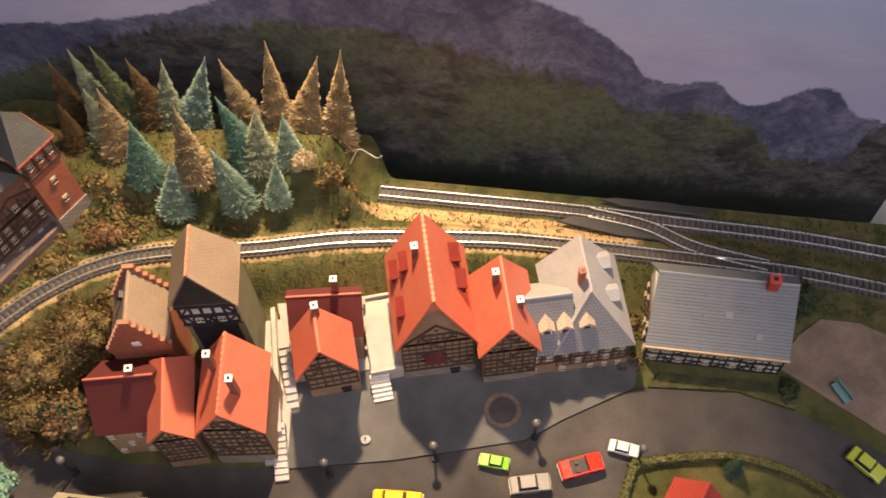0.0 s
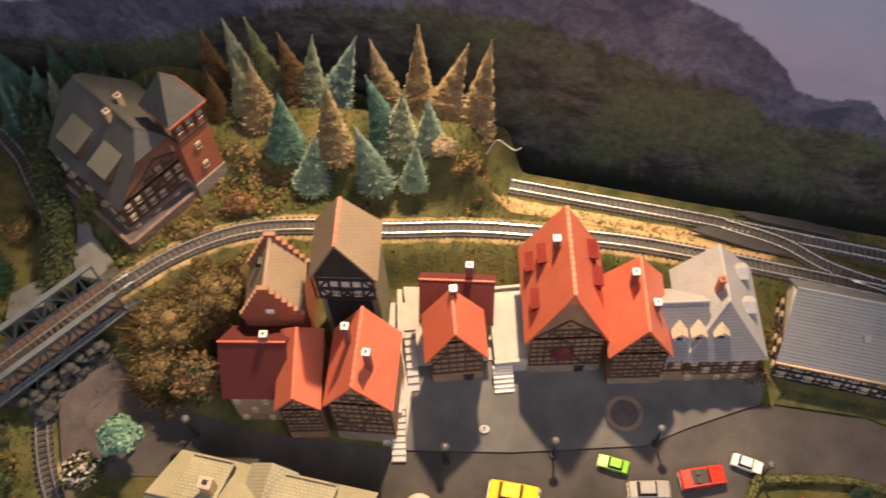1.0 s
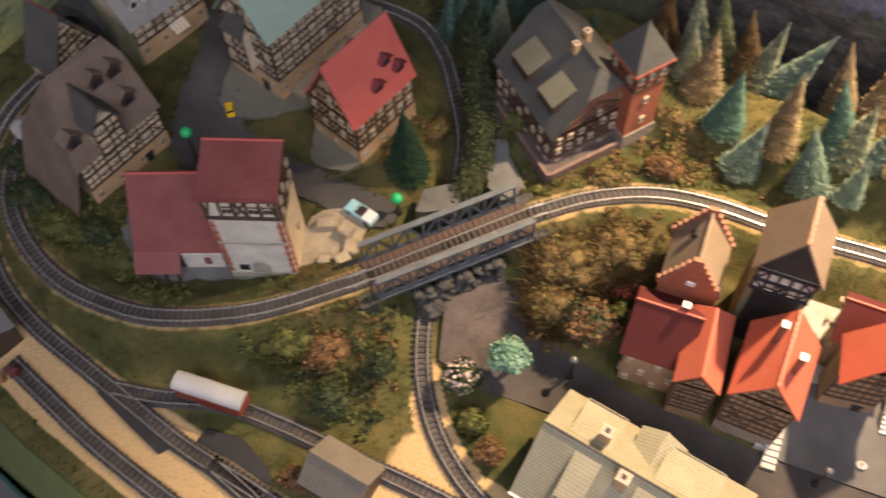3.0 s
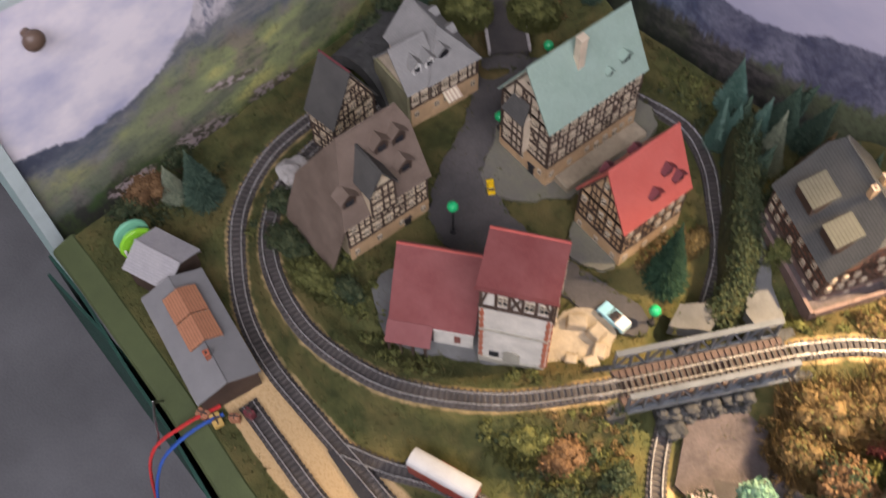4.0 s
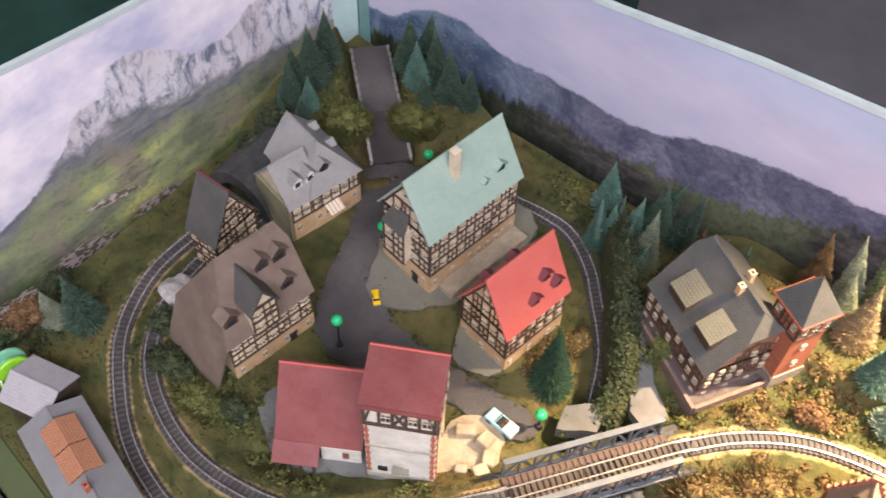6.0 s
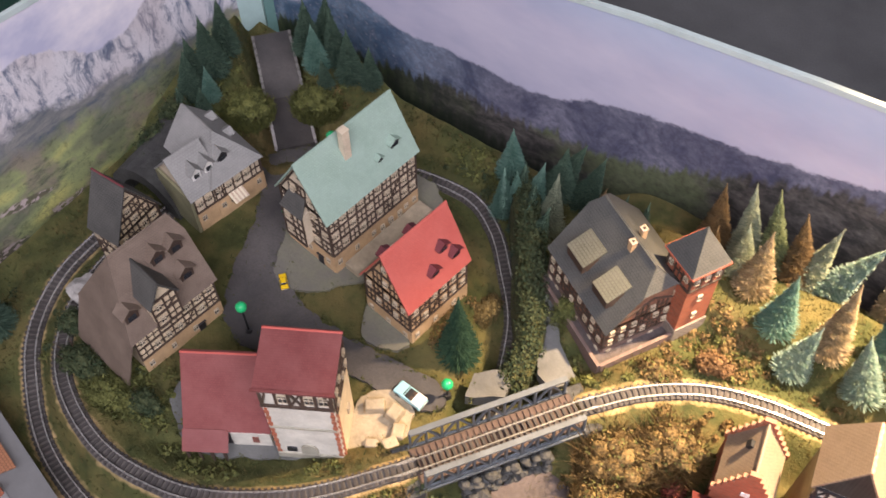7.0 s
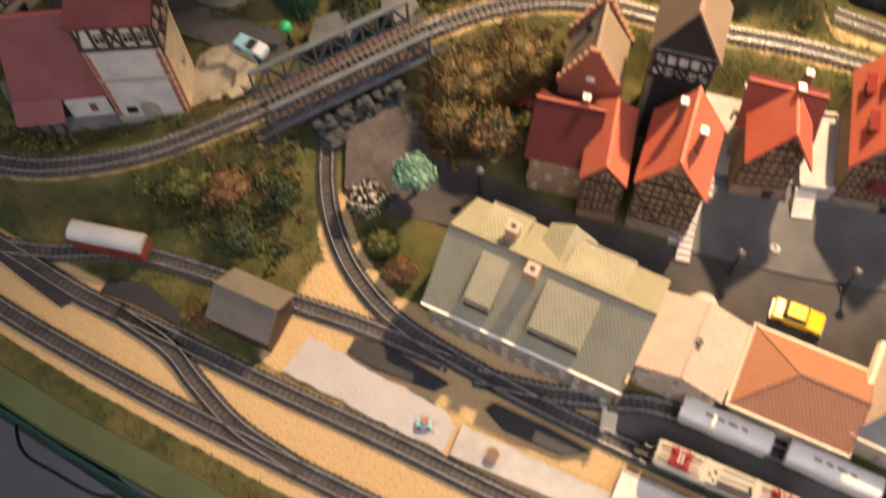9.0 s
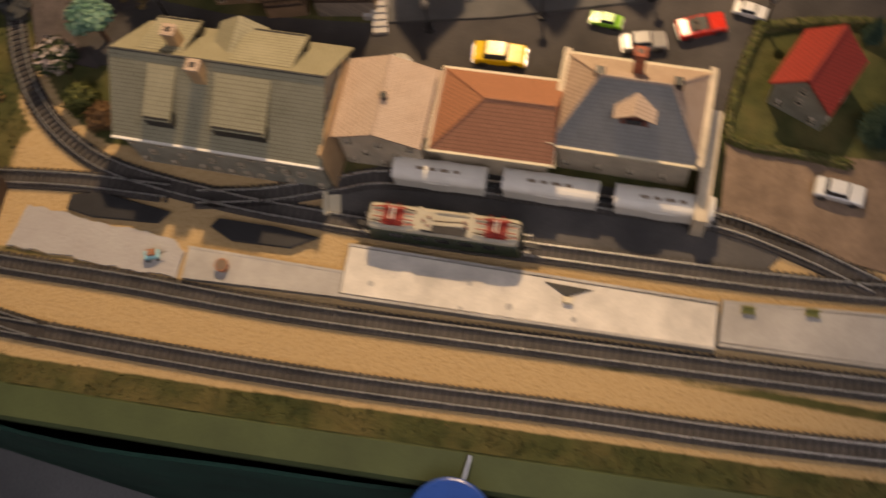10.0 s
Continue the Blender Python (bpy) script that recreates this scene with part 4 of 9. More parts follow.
for j in range(7):
    zz = -0.03 - 0.12 * j
    ring = []
    for i in range(81):
        t = i / 80
        fold = 0.006 * math.sin(t * 75) * (0.25 + 0.2 * j) + 0.004 * math.sin(t * 31 + 1)
        if t < 0.6:
            x = -0.69 + t / 0.6 * 0.93
            p = (x, float(front_edge(x)) - 0.0215 - 0.0018 * j + 0.4 * fold, zz + 0.010)
        else:
            p = (-0.69 - 0.006 * j + fold, -0.255 + (t - 0.6) / 0.4 * 0.42, zz)
        ring.append(bm.verts.new(p))
    rows.append(ring)
for a, b in zip(rows[:-1], rows[1:]):
    for i in range(80):
        if i != 48:
            bm.faces.new((a[i], b[i], b[i + 1], a[i + 1]))
part("skirt", bm, M["cloth_green"], table, "dark green cloth skirt", TB)
solid = table.children[-1].modifiers.new("thick", "SOLIDIFY")
solid.thickness = 0.002


side_table = thing("side_table", "neighbouring low table under a dark green cloth", "table", pose(-1.16, 0.48, -0.80))
bm = bmesh.new()
box(bm, (0, 0, 0.51), (0.62, 1.10, 0.03))
bevel(bm, 0.006, 2)
part("cloth_top", bm, M["cloth_green"], side_table, "dark green cloth")
bm = bmesh.new()
for k in range(40):
    box(bm, (0.312 + 0.004 * math.sin(k * 1.9), -0.535 + k * 0.0275, 0.26), (0.010 + 0.004 * math.sin(k * 2.3), 0.030, 0.50))
part("cloth_side", bm, M["cloth_green"], side_table)
for x in (-0.26, 0.26):
    for y in (-0.48, 0.48):
        bm = bmesh.new()
        box(bm, (x, y, 0.248), (0.05, 0.05, 0.496))
        part("leg", bm, M["black_plastic"], side_table)


def stand_off(eye, k):
    """A board pushed away from a point: its print keeps its angles, its distance grows k times."""
    return Matrix.Translation(eye) @ Matrix.Scale(k, 4) @ Matrix.Translation(-Vector(eye))


BEHIND, BESIDE = stand_off((-0.14, -0.24, 0.55), 1.10), stand_off((-0.27, -0.28, 0.565), 1.11)


def panel(label, axis, near, far, tops, print_mat, where):
    """An upright printed board between two faces, with a top line of (place along, height) corners and a painted rim on it."""
    ob = thing("backdrop", label, "backdrop", where, kind="structure")
    outline = [(tops[0][0], -0.12), (tops[-1][0], -0.12)] + tops[::-1]

    def at(s, d, z):
        return (s, d, z) if axis == 0 else (d, s, z)

    bm = bmesh.new()
    a, b = [[bm.verts.new(at(s, d, z)) for s, z in outline] for d in (near, far)]
    bm.faces.new(a)
    bm.faces.new(b[::-1])
    for i in range(len(a)):
        k = (i + 1) % len(a)
        bm.faces.new((a[k], a[i], b[i], b[k]))
    bmesh.ops.recalc_face_normals(bm, faces=bm.faces)
    part("printed_panel", bm, print_mat, ob)
    bm = bmesh.new()
    lo, hi = (near - 0.0006, near + 0.0026) if far > near else (near - 0.0026, near + 0.0006)
    rings = [[bm.verts.new(at(s, d, z + up)) for d, up in ((lo, -0.0015), (hi, -0.0015), (hi, 0.0022), (lo, 0.0022))] for s, z in tops]
    for p, q in zip(rings[:-1], rings[1:]):
        for i in range(4):
            bm.faces.new((p[i], p[(i + 1) % 4], q[(i + 1) % 4], q[i]))
    bm.faces.new(rings[0])
    bm.faces.new(rings[-1][::-1])
    bmesh.ops.recalc_face_normals(bm, faces=bm.faces)
    part("rim", bm, M["pale_edge"], ob, "pale painted top rim")
    return ob


panel("printed panel of dark wooded mountains under a lavender sky", 0, 0.148, 0.150, [(-0.675, 0.140), (-0.507, 0.157), (-0.446, 0.165), (-0.357, 0.179), (-0.308, 0.184), (-0.257, 0.189), (-0.200, 0.193), (0.200, 0.196)], M["print_back"], BEHIND)
panel("printed panel of rocky alps and green meadows under pale sky", 1, -0.675, -0.677, [(-0.235, 0.190), (-0.187, 0.184), (-0.085, 0.170), (-0.045, 0.165), (0.148, 0.142)], M["print_left"], BESIDE)
right = thing("backdrop", "plain white end panel of the layout", "backdrop", BEHIND, kind="structure")
bm = bmesh.new()
box(bm, (0.2155, 0.151, 0.0775), (0.031, 0.006, 0.255))
part("white_panel", bm, M["white_paint"], right)
bm = bmesh.new()
box(bm, (0.234, 0.08, 0.03), (0.006, 0.15, 0.12))
part("white_panel", bm, M["white_paint"], right)
post = thing("corner_post", "pale teal wooden corner post between the printed panels", "post", BESIDE @ pose(-0.6655, 0.1375, -0.01, 0, 0, 45))
for nm, c, s, k in (("batten", (-0.0090, 0, 0.072), (0.020, 0.008, 0.185), "teal_paint"), ("batten", (0.0075, 0, 0.072), (0.012, 0.010, 0.185), "teal_dark")):
    bm = bmesh.new()
    box(bm, c, s)
    bevel(bm, 0.0008)
    part(nm, bm, M[k], post)
end = thing("end_board", "pale teal end board closing the alpine panel", "board", BESIDE @ pose(-0.690, -0.240, -0.06))
bm = bmesh.new()
box(bm, (0, 0, 0.118), (0.034, 0.006, 0.234))
bevel(bm, 0.001)
part("board", bm, M["teal_paint"], end)
bm = bmesh.new()
box(bm, (0.0185, 0, 0.118), (0.003, 0.008, 0.234))
part("edge_strip", bm, M["pale_edge"], end)
knob = thing("knob", "round brown knob screwed to the printed panel", "knob", BESIDE @ pose(-0.675, -0.1945, 0.1645, 0, 90, 0))
bm = bmesh.new()
tube(bm, (0, 0, 0), (0, 0, 0.005), 0.0028, 0.0028, 12)
part("stem", bm, M["knob_brown"], knob)
bm = bmesh.new()
bmesh.ops.create_uvsphere(bm, u_segments=20, v_segments=12, radius=0.0062, matrix=Matrix.Translation((0, 0, 0.0085)) @ Matrix.Diagonal((1, 1, 0.75, 1)))
part("cap", bm, M["knob_brown"], knob)

# ---- scenic ground ----
XS, RS = np.linspace(-0.675, 0.231, 320), np.linspace(0.0, 1.0, 150)
GX, GR = np.meshgrid(XS, RS)
GY = front_edge(GX) + (back_edge(GX) - front_edge(GX)) * GR
gx, gy = GX.ravel(), GY.ravel()
gz = ground(gx, gy)
gz = gz + 0.0012 * np.array([noise.noise((a * 60, b * 60, 0.0)) for a, b in zip(gx, gy)]) * smooth(0.012, 0.03, bed_distance(gx, gy, list(LINES)))
mesh = bpy.data.meshes.new("ground")
w = len(XS)
quads = [(j * w + i, j * w + i + 1, (j + 1) * w + i + 1, (j + 1) * w + i) for j in range(len(RS) - 1) for i in range(w - 1)]
mesh.from_pydata(np.stack([gx, gy, gz], 1).tolist(), [], quads)
all_bed = bed_distance(gx, gy, list(LINES))
sand = smooth(0.0115, 0.0085, bed_distance(gx, gy, ["upper"])) * (0.10 + 0.40 * smooth(0.05, 0.0, gx))
sand = np.maximum(sand, 0.16 * smooth(0.0105, 0.0075, bed_distance(gx, gy, ["back", "back_link"])))
sand = np.maximum(sand, 0.50 * smooth(0.0105, 0.0070, bed_distance(gx, gy, ["inner", "outer"])))
sand = np.maximum(sand, smooth(0.012, 0.009, bed_distance(gx, gy, ["lower"])) * smooth(-0.31, -0.29, gx))
sand = np.maximum(sand, smooth(-0.30, -0.28, gx) * smooth(-0.205, -0.20, gy) * smooth(-0.135, -0.142, gy))
sand = np.maximum(sand, smooth(0.0105, 0.0145, gy - front_edge(gx)) * smooth(-0.204, -0.210, gy) * smooth(-0.52, -0.49, gx))
sand = np.maximum(sand, smooth(-0.196, -0.206, gy) * smooth(-0.54, -0.5, gx) * smooth(-0.33, -0.36, gx) * smooth(0.0105, 0.0145, gy - front_edge(gx)))
sand = np.maximum(sand, smooth(-0.20, -0.17, gx) * smooth(0.108, 0.112, gy) * smooth(0.1295, 0.1270, gy) * smooth(-0.105, -0.095, gx) * smooth(0.10, 0.05, gx) * 0.8)
# less straw at the hill foot: darker grass stands for the firs' shadows
dry = smooth(-0.36, -0.30, gx) * smooth(0.10, 0.02, gx) * smooth(-0.06, 0.0, gy) * (0.50 - 0.32 * smooth(0.030, 0.060, gy) * smooth(-0.30, -0.26, gx))
dry = np.maximum(dry, bump2(gx, gy, -0.37, -0.10, 0.05, 0.04, 0.3) * 0.6)
dry = np.maximum(dry, bump2(gx, gy, -0.58, 0.05, 0.05, 0.06, 0.3) * 0.7)
dry = np.maximum(dry, smooth(0.07, 0.10, gx) * smooth(0.03, 0.06, gy) * 0.45)
for key, vals in (("sand", sand), ("dry", dry)):
    at = mesh.attributes.new(key, "FLOAT", "POINT")
    at.data.foreach_set("value", vals.astype(np.float32))
mesh.materials.append(M["terrain"])
mesh.polygons.foreach_set("use_smooth", [True] * len(mesh.polygons))
tagged(new("ground", mesh), "scenic sheet of static grass, dry straw grass and yellow sand", "ground", kind="structure")


def zg(x, y):
    return float(ground([x], [y])[0])


def patch(name, label, category, outline, z, material, thick=0.0025, kind="structure", soft=0.0):
    """A flat area with its own edge, laid on the ground."""
    bm = bmesh.new()
    prism(bm, outline, z - thick, z)
    if soft:
        bevel(bm, soft)
    return tagged(part(name, bm, material), label, category, kind=kind)


FRAYED = []


def uneven(outline, amount=0.0022, rounds=2, seed=0.0):
    """Rounds the corners of an outline and frays its edge."""
    pts = [Vector(p) for p in outline]
    for _ in range(rounds):
        pts = [a.lerp(b, t) for a, b in zip(pts, pts[1:] + pts[:1]) for t in (0.25, 0.75)]
    fine = []
    for a, b in zip(pts, pts[1:] + pts[:1]):
        k = max(1, int((b - a).length / 0.0018))
        fine += [a.lerp(b, i / k) for i in range(k)]
    out = []
    for p in fine:
        d = [noise.noise((p.x * 110, p.y * 110, seed + s)) + 0.35 * noise.noise((p.x * 300, p.y * 300, seed + s)) for s in (0.0, 9.0)]
        out.append((p.x + amount * d[0], p.y + amount * d[1]))
    FRAYED.append([p for p in out if p[0] < -0.33])
    return out


patch("road", "worn brown-grey asphalt street between the houses and station", "road",
      [(-0.285, -0.078), (-0.262, -0.096), (-0.225, -0.088), (-0.10, -0.083), (0.065, -0.080), (0.072, -0.024), (0.128, -0.012), (0.175, -0.020), (0.205, -0.034), (0.231, -0.05), (0.231, -0.012),
       (0.205, 0.002), (0.164, 0.018), (0.128, 0.026), (0.075, 0.023), (0.035, -0.001), (0.014, -0.016), (-0.056, -0.036), (-0.114, -0.048), (-0.20, -0.055), (-0.243, -0.052)], 0.0010, M["asphalt"], 0.004)
patch("plaza", "grey paved market square in front of the gabled houses", "pavement",
      [(-0.114, -0.0475), (-0.056, -0.0355), (0.014, -0.0155), (0.035, -0.0005), (0.072, 0.0225), (0.075, 0.04), (0.04, 0.045), (-0.02, 0.03), (-0.06, 0.02), (-0.12, 0.005), (-0.124, -0.03)], 0.0022, M["plaza"], 0.004)
patch("plaza", "pale paved yard behind the small red-roofed house", "pavement",
      [(-0.126, 0.0), (-0.06, 0.021), (-0.055, 0.055), (-0.075, 0.062), (-0.14, 0.05), (-0.128, 0.02)], 0.0030, M["concrete"], 0.005)
patch("path", "pale plastered alley between two red-roofed houses", "path", [(-0.126, -0.047), (-0.114, -0.045), (-0.120, 0.0), (-0.135, 0.04), (-0.147, 0.037), (-0.132, -0.004)], 0.0034, M["concrete"], 0.005)
patch("yard", "brown bare-earth yard beside the street", "yard", [(0.152, 0.045), (0.178, 0.030), (0.212, 0.010), (0.231, 0.004), (0.231, 0.066), (0.20, 0.078), (0.178, 0.078), (0.165, 0.066)], 0.0012, M["soil"], 0.003)
patch("verge", "dark mossy verge in front of the barn", "verge", [(0.0800, 0.0240), (0.0860, 0.0330), (0.1500, 0.0350), (0.1660, 0.0260), (0.1620, 0.0200), (0.1280, 0.0275)], 0.0018, M["moss"], 0.003)
patch("road", "dark cobbled village lane between half-timbered houses", "road",
      uneven([(-0.588, 0.040), (-0.545, 0.082), (-0.530, 0.060), (-0.516, 0.015), (-0.506, -0.020), (-0.474, -0.036), (-0.436, -0.036), (-0.392, -0.030), (-0.364, -0.030), (-0.368, -0.052), (-0.40, -0.052),
       (-0.45, -0.062), (-0.49, -0.082), (-0.514, -0.070), (-0.532, -0.045), (-0.544, -0.010), (-0.562, 0.025)], 0.0026), 0.0172, M["asphalt_dark"], 0.006)
patch("pavement", "mossy pale stone apron round the green-roofed house", "pavement", uneven([(-0.520, -0.006), (-0.506, -0.032), (-0.484, -0.028), (-0.466, -0.010), (-0.452, 0.012), (-0.447, 0.082), (-0.470, 0.096), (-0.53, 0.085), (-0.535, 0.02)], 0.0026, 1, 2.0), 0.0180, M["apron_grey"], 0.006)
patch("pavement", "mossy grey stone apron beside the red-roofed house", "pavement", uneven([(-0.446, -0.014), (-0.440, 0.0), (-0.42, -0.004), (-0.404, -0.014), (-0.411, -0.030), (-0.432, -0.034)], 0.0024, 1, 3.0), 0.0176, M["apron_grey"], 0.006)
patch("pavement", "pale concrete slabs beside the bridge end", "pavement", uneven([(-0.357, -0.028), (-0.362, -0.012), (-0.350, 0.000), (-0.340, -0.004), (-0.338, -0.014)], 0.001, 0, 4.0), 0.0176, M["path_grey"], 0.010)
patch("yard", "earth yard beside the lower railway line, coloured as in shade", "yard", [(-0.315, -0.062), (-0.298, -0.095), (-0.262, -0.098), (-0.243, -0.052), (-0.265, -0.035), (-0.30, -0.032)], 0.0008, M["cobble_shaded"], 0.004)
patch("path", "grey gravel path beside the turreted house", "path", [(-0.3665, 0.067), (-0.354, 0.070), (-0.330, 0.036), (-0.308, 0.020), (-0.318, 0.006), (-0.330, 0.010), (-0.346, 0.036)], 0.0172, M["path_grey"], 0.008)
patch("yard", "pale broken rubble ground beside the platform", "yard", uneven([(-0.275, -0.202), (-0.271, -0.178), (-0.24, -0.181), (-0.19, -0.183), (-0.1825, -0.189), (-0.1825, -0.2025)], 0.0018, 0, 6.0), 0.0016, M["white_rubble"], 0.003)
patch("pavement", "dark station forecourt between the tracks and platforms", "pavement", [(-0.118, -0.1575), (-0.115, -0.135), (-0.095, -0.126), (-0.02, -0.118), (0.068, -0.120), (0.10, -0.136), (0.09, -0.1500)], 0.0004, M["asphalt_dark"], 0.002)
patch("pavement", "brown station garden ground beside the white car", "pavement", [(0.068, -0.128), (0.066, -0.084), (0.10, -0.086), (0.20, -0.082), (0.225, -0.12), (0.15, -0.14), (0.10, -0.134)], 0.0010, M["soil"], 0.003)

# ---- tracks ----


def sweep(bm, pts, across, profile, mat=0):
    """A profile of (sideways, up) corners drawn along a line."""
    prev = None
    for p, a in zip(pts, across):
        ring = [bm.verts.new((p[0] + a[0] * u, p[1] + a[1] * u, p[2] + v)) for u, v in profile]
        if prev:
            for i in range(len(ring)):
                j = (i + 1) % len(ring)
                bm.faces.new((prev[i], ring[i], ring[j], prev[j])).material_index = mat
        else:
            bm.faces.new(ring[::-1])
        prev = ring
    bm.faces.new(prev)


def track(key, label, bed=True):
    pts = PATHS[key]
    tan = np.gradient(pts, axis=0)[:, :2]
    tan /= np.linalg.norm(tan, axis=1)[:, None]
    across = np.stack([tan[:, 1], -tan[:, 0]], 1)
    ob = thing("railway_track", label, "railway track", pose(*pts[len(pts) // 2]), group="model railway tracks")
    back = Matrix.Translation(-Vector(pts[len(pts) // 2]))
    if bed:
        bm = bmesh.new()
        sweep(bm, pts[::3], across[::3], [(0.0064, -0.0024), (-0.0064, -0.0024), (-0.0050, 0.0000), (0.0050, 0.0000)])
        part("ballast_bed", bm, M["trackbed"], ob, "", back)
    for side in (-1, 1):
        bm = bmesh.new()
        u = side * 0.00325
        sweep(bm, pts[::2], across[::2], [(u + 0.00045, 0.0010), (u - 0.00045, 0.0010), (u - 0.00035, 0.0024), (u + 0.00035, 0.0024)])
        part("rail", bm, M["rail"], ob, "", back)
    verts, faces = [], []
    rnd = random.Random(len(pts))
    for p, t, a in zip(pts[::2], tan[::2], across[::2]):
        half, wide, k = 0.0058 + rnd.uniform(-0.0002, 0.0002), 0.0008, len(verts)
        for z in (0.0001, 0.0011):
            for su, sv in ((-1, -1), (1, -1), (1, 1), (-1, 1)):
                verts.append((p[0] + a[0] * half * su + t[0] * wide * sv, p[1] + a[1] * half * su + t[1] * wide * sv, p[2] + z))
        faces += [[k + i for i in q] for q in ((0, 1, 2, 3), (4, 7, 6, 5), (0, 4, 5, 1), (1, 5, 6, 2), (2, 6, 7, 3), (3, 7, 4, 0))]
    mesh = bpy.data.meshes.new("sleeper_strip")
    mesh.from_pydata(verts, [], faces)
    mesh.materials.append(M["sleeper"])
    sl = new("sleeper_strip", mesh)
    sl.parent, sl.matrix_basis = ob, back
    tagged(sl, "dark brown moulded sleepers", kind="stuff")
    return ob


for key, label in (("upper", "curved single track on a sandy embankment"), ("inner", "curved track descending round the village"), ("lower", "long track from the cutting to the station platform"),
                   ("outer", "long through track from the village loop to the front"), ("goods", "goods siding branching off near the red wagon"), ("front", "straight track along the front edge"),
                   ("link", "short turnout track joining the two front lines"), ("bay", "bay track behind the platform with white wagons"), ("back", "back track along the printed mountains"),
                   ("back_link", "short turnout track behind the slate-roofed barn")):
    track(key, label)
track("bridge", "short straight track across the girder bridge", False)


def switch_plate(outline, z):
    bm = bmesh.new()
    prism(bm, outline, z - 0.0012, z + 0.0006)
    bevel(bm, 0.0006)
    tagged(part("turnout_plate", bm, M["switch_black"]), "black plastic turnout base plate between the tracks", "turnout", "turnout plates")


switch_plate([(-0.452, -0.215), (-0.425, -0.220), (-0.398, -0.224), (-0.395, -0.219), (-0.42, -0.211), (-0.445, -0.2115)], 0.0012)
switch_plate([(-0.385, -0.207), (-0.36, -0.205), (-0.335, -0.205), (-0.34, -0.198), (-0.365, -0.192), (-0.385, -0.198)], 0.0012)
switch_plate([(-0.250, -0.178), (-0.235, -0.180), (-0.20, -0.177), (-0.195, -0.170), (-0.235, -0.166), (-0.25, -0.170)], 0.0024)
switch_plate([(-0.173, -0.174), (-0.160, -0.1795), (-0.130, -0.178), (-0.117, -0.170), (-0.14, -0.1685), (-0.17, -0.169)], 0.0030)
switch_plate([(0.045, 0.1445), (0.06, 0.141), (0.11, 0.1395), (0.115, 0.143), (0.09, 0.1465), (0.055, 0.1468)], 0.0030)
switch_plate([(0.02, 0.1235), (0.06, 0.118), (0.085, 0.1175), (0.06, 0.1265), (0.03, 0.1295)], 0.0060)

# ---- girder bridge ----
A0, B0 = Vector((-0.297, -0.001, 0)), Vector((-0.353, -0.084, 0))
LEN = (B0 - A0).length
bridge = thing("girder_bridge", "grey steel girder bridge with lattice sides carrying the single track", "bridge",
               Matrix.Translation(((A0 + B0) / 2).to_tuple()) @ Matrix.Rotation(math.atan2(B0.y - A0.y, B0.x - A0.x), 4, "Z"))
bm = bmesh.new()
box(bm, (0, 0, 0.0262), (LEN, 0.0215, 0.0022))
part("deck", bm, M["bridge_deck"], bridge, "brown planked deck")
bm = bmesh.new()
box(bm, (0, 0, 0), (0.0024, 0.0205, 0.0007))
plank = part("plank", bm, M["bridge_deck"], bridge, "", Matrix.Translation((-LEN / 2 + 0.5 * LEN / 26, 0, 0.0277)))
for i in range(1, 26):
    again("plank", plank.data, bridge, Matrix.Translation((-LEN / 2 + (i + 0.5) * LEN / 26, 0, 0.0277)))
for side in (-1, 1):
    y = side * 0.0128
    bm = bmesh.new()
    box(bm, (0, y, 0.0440), (LEN * 0.96, 0.0034, 0.0014))
    box(bm, (0, y, 0.0428), (LEN * 0.96, 0.0018, 0.0014))
    part("top_chord", bm, M["bridge_grey"], bridge)
    bm = bmesh.new()
    box(bm, (0, y, 0.0235), (LEN, 0.0034, 0.0016))
    box(bm, (0, y, 0.0250), (LEN, 0.0016, 0.0030))
    part("bottom_chord", bm, M["bridge_grey"], bridge)
    bays = 10
    for i in range(bays + 1):
        x = -LEN * 0.48 + i * LEN * 0.96 / bays
        bm = bmesh.new()
        box(bm, (x, y, 0.0338), (0.0012, 0.0016, 0.0195))
        part("post", bm, M["bridge_grey"], bridge)
        if i < bays:
            x2 = x + LEN * 0.96 / bays
            a, b = (x, 0.0250), (x2, 0.0425)
            if i % 2:
                a, b = (x, 0.0425), (x2, 0.0250)
            bm = bmesh.new()
            ang = math.atan2(b[1] - a[1], b[0] - a[0])
            box(bm, ((a[0] + b[0]) / 2, y, (a[1] + b[1]) / 2), (math.hypot(b[0] - a[0], b[1] - a[1]), 0.0012, 0.0013), Matrix.Rotation(-ang, 4, "Y"))
            part("diagonal", bm, M["bridge_grey"], bridge)
for x, nm in ((-LEN / 2 - 0.004, "abutment"), (LEN / 2 + 0.004, "abutment")):
    bm = bmesh.new()
    box(bm, (x, 0, 0.009), (0.012, 0.032, 0.034))
    bevel(bm, 0.001)
    part(nm, bm, M["dark_rock"], bridge, "dark cut-stone abutment")
for x in (-0.018, 0.022):
    bm = bmesh.new()
    box(bm, (x, 0, 0.008), (0.008, 0.024, 0.030), taper=0.85)
    part("pier", bm, M["dark_rock"], bridge, "dark stone pier")

pier = thing("bridge_pier", "dark grey rubble stone pier under the girder bridge", "pier", pose(-0.3250, -0.0420, 0.0, 0, 0, 56))
rnd = random.Random(19)
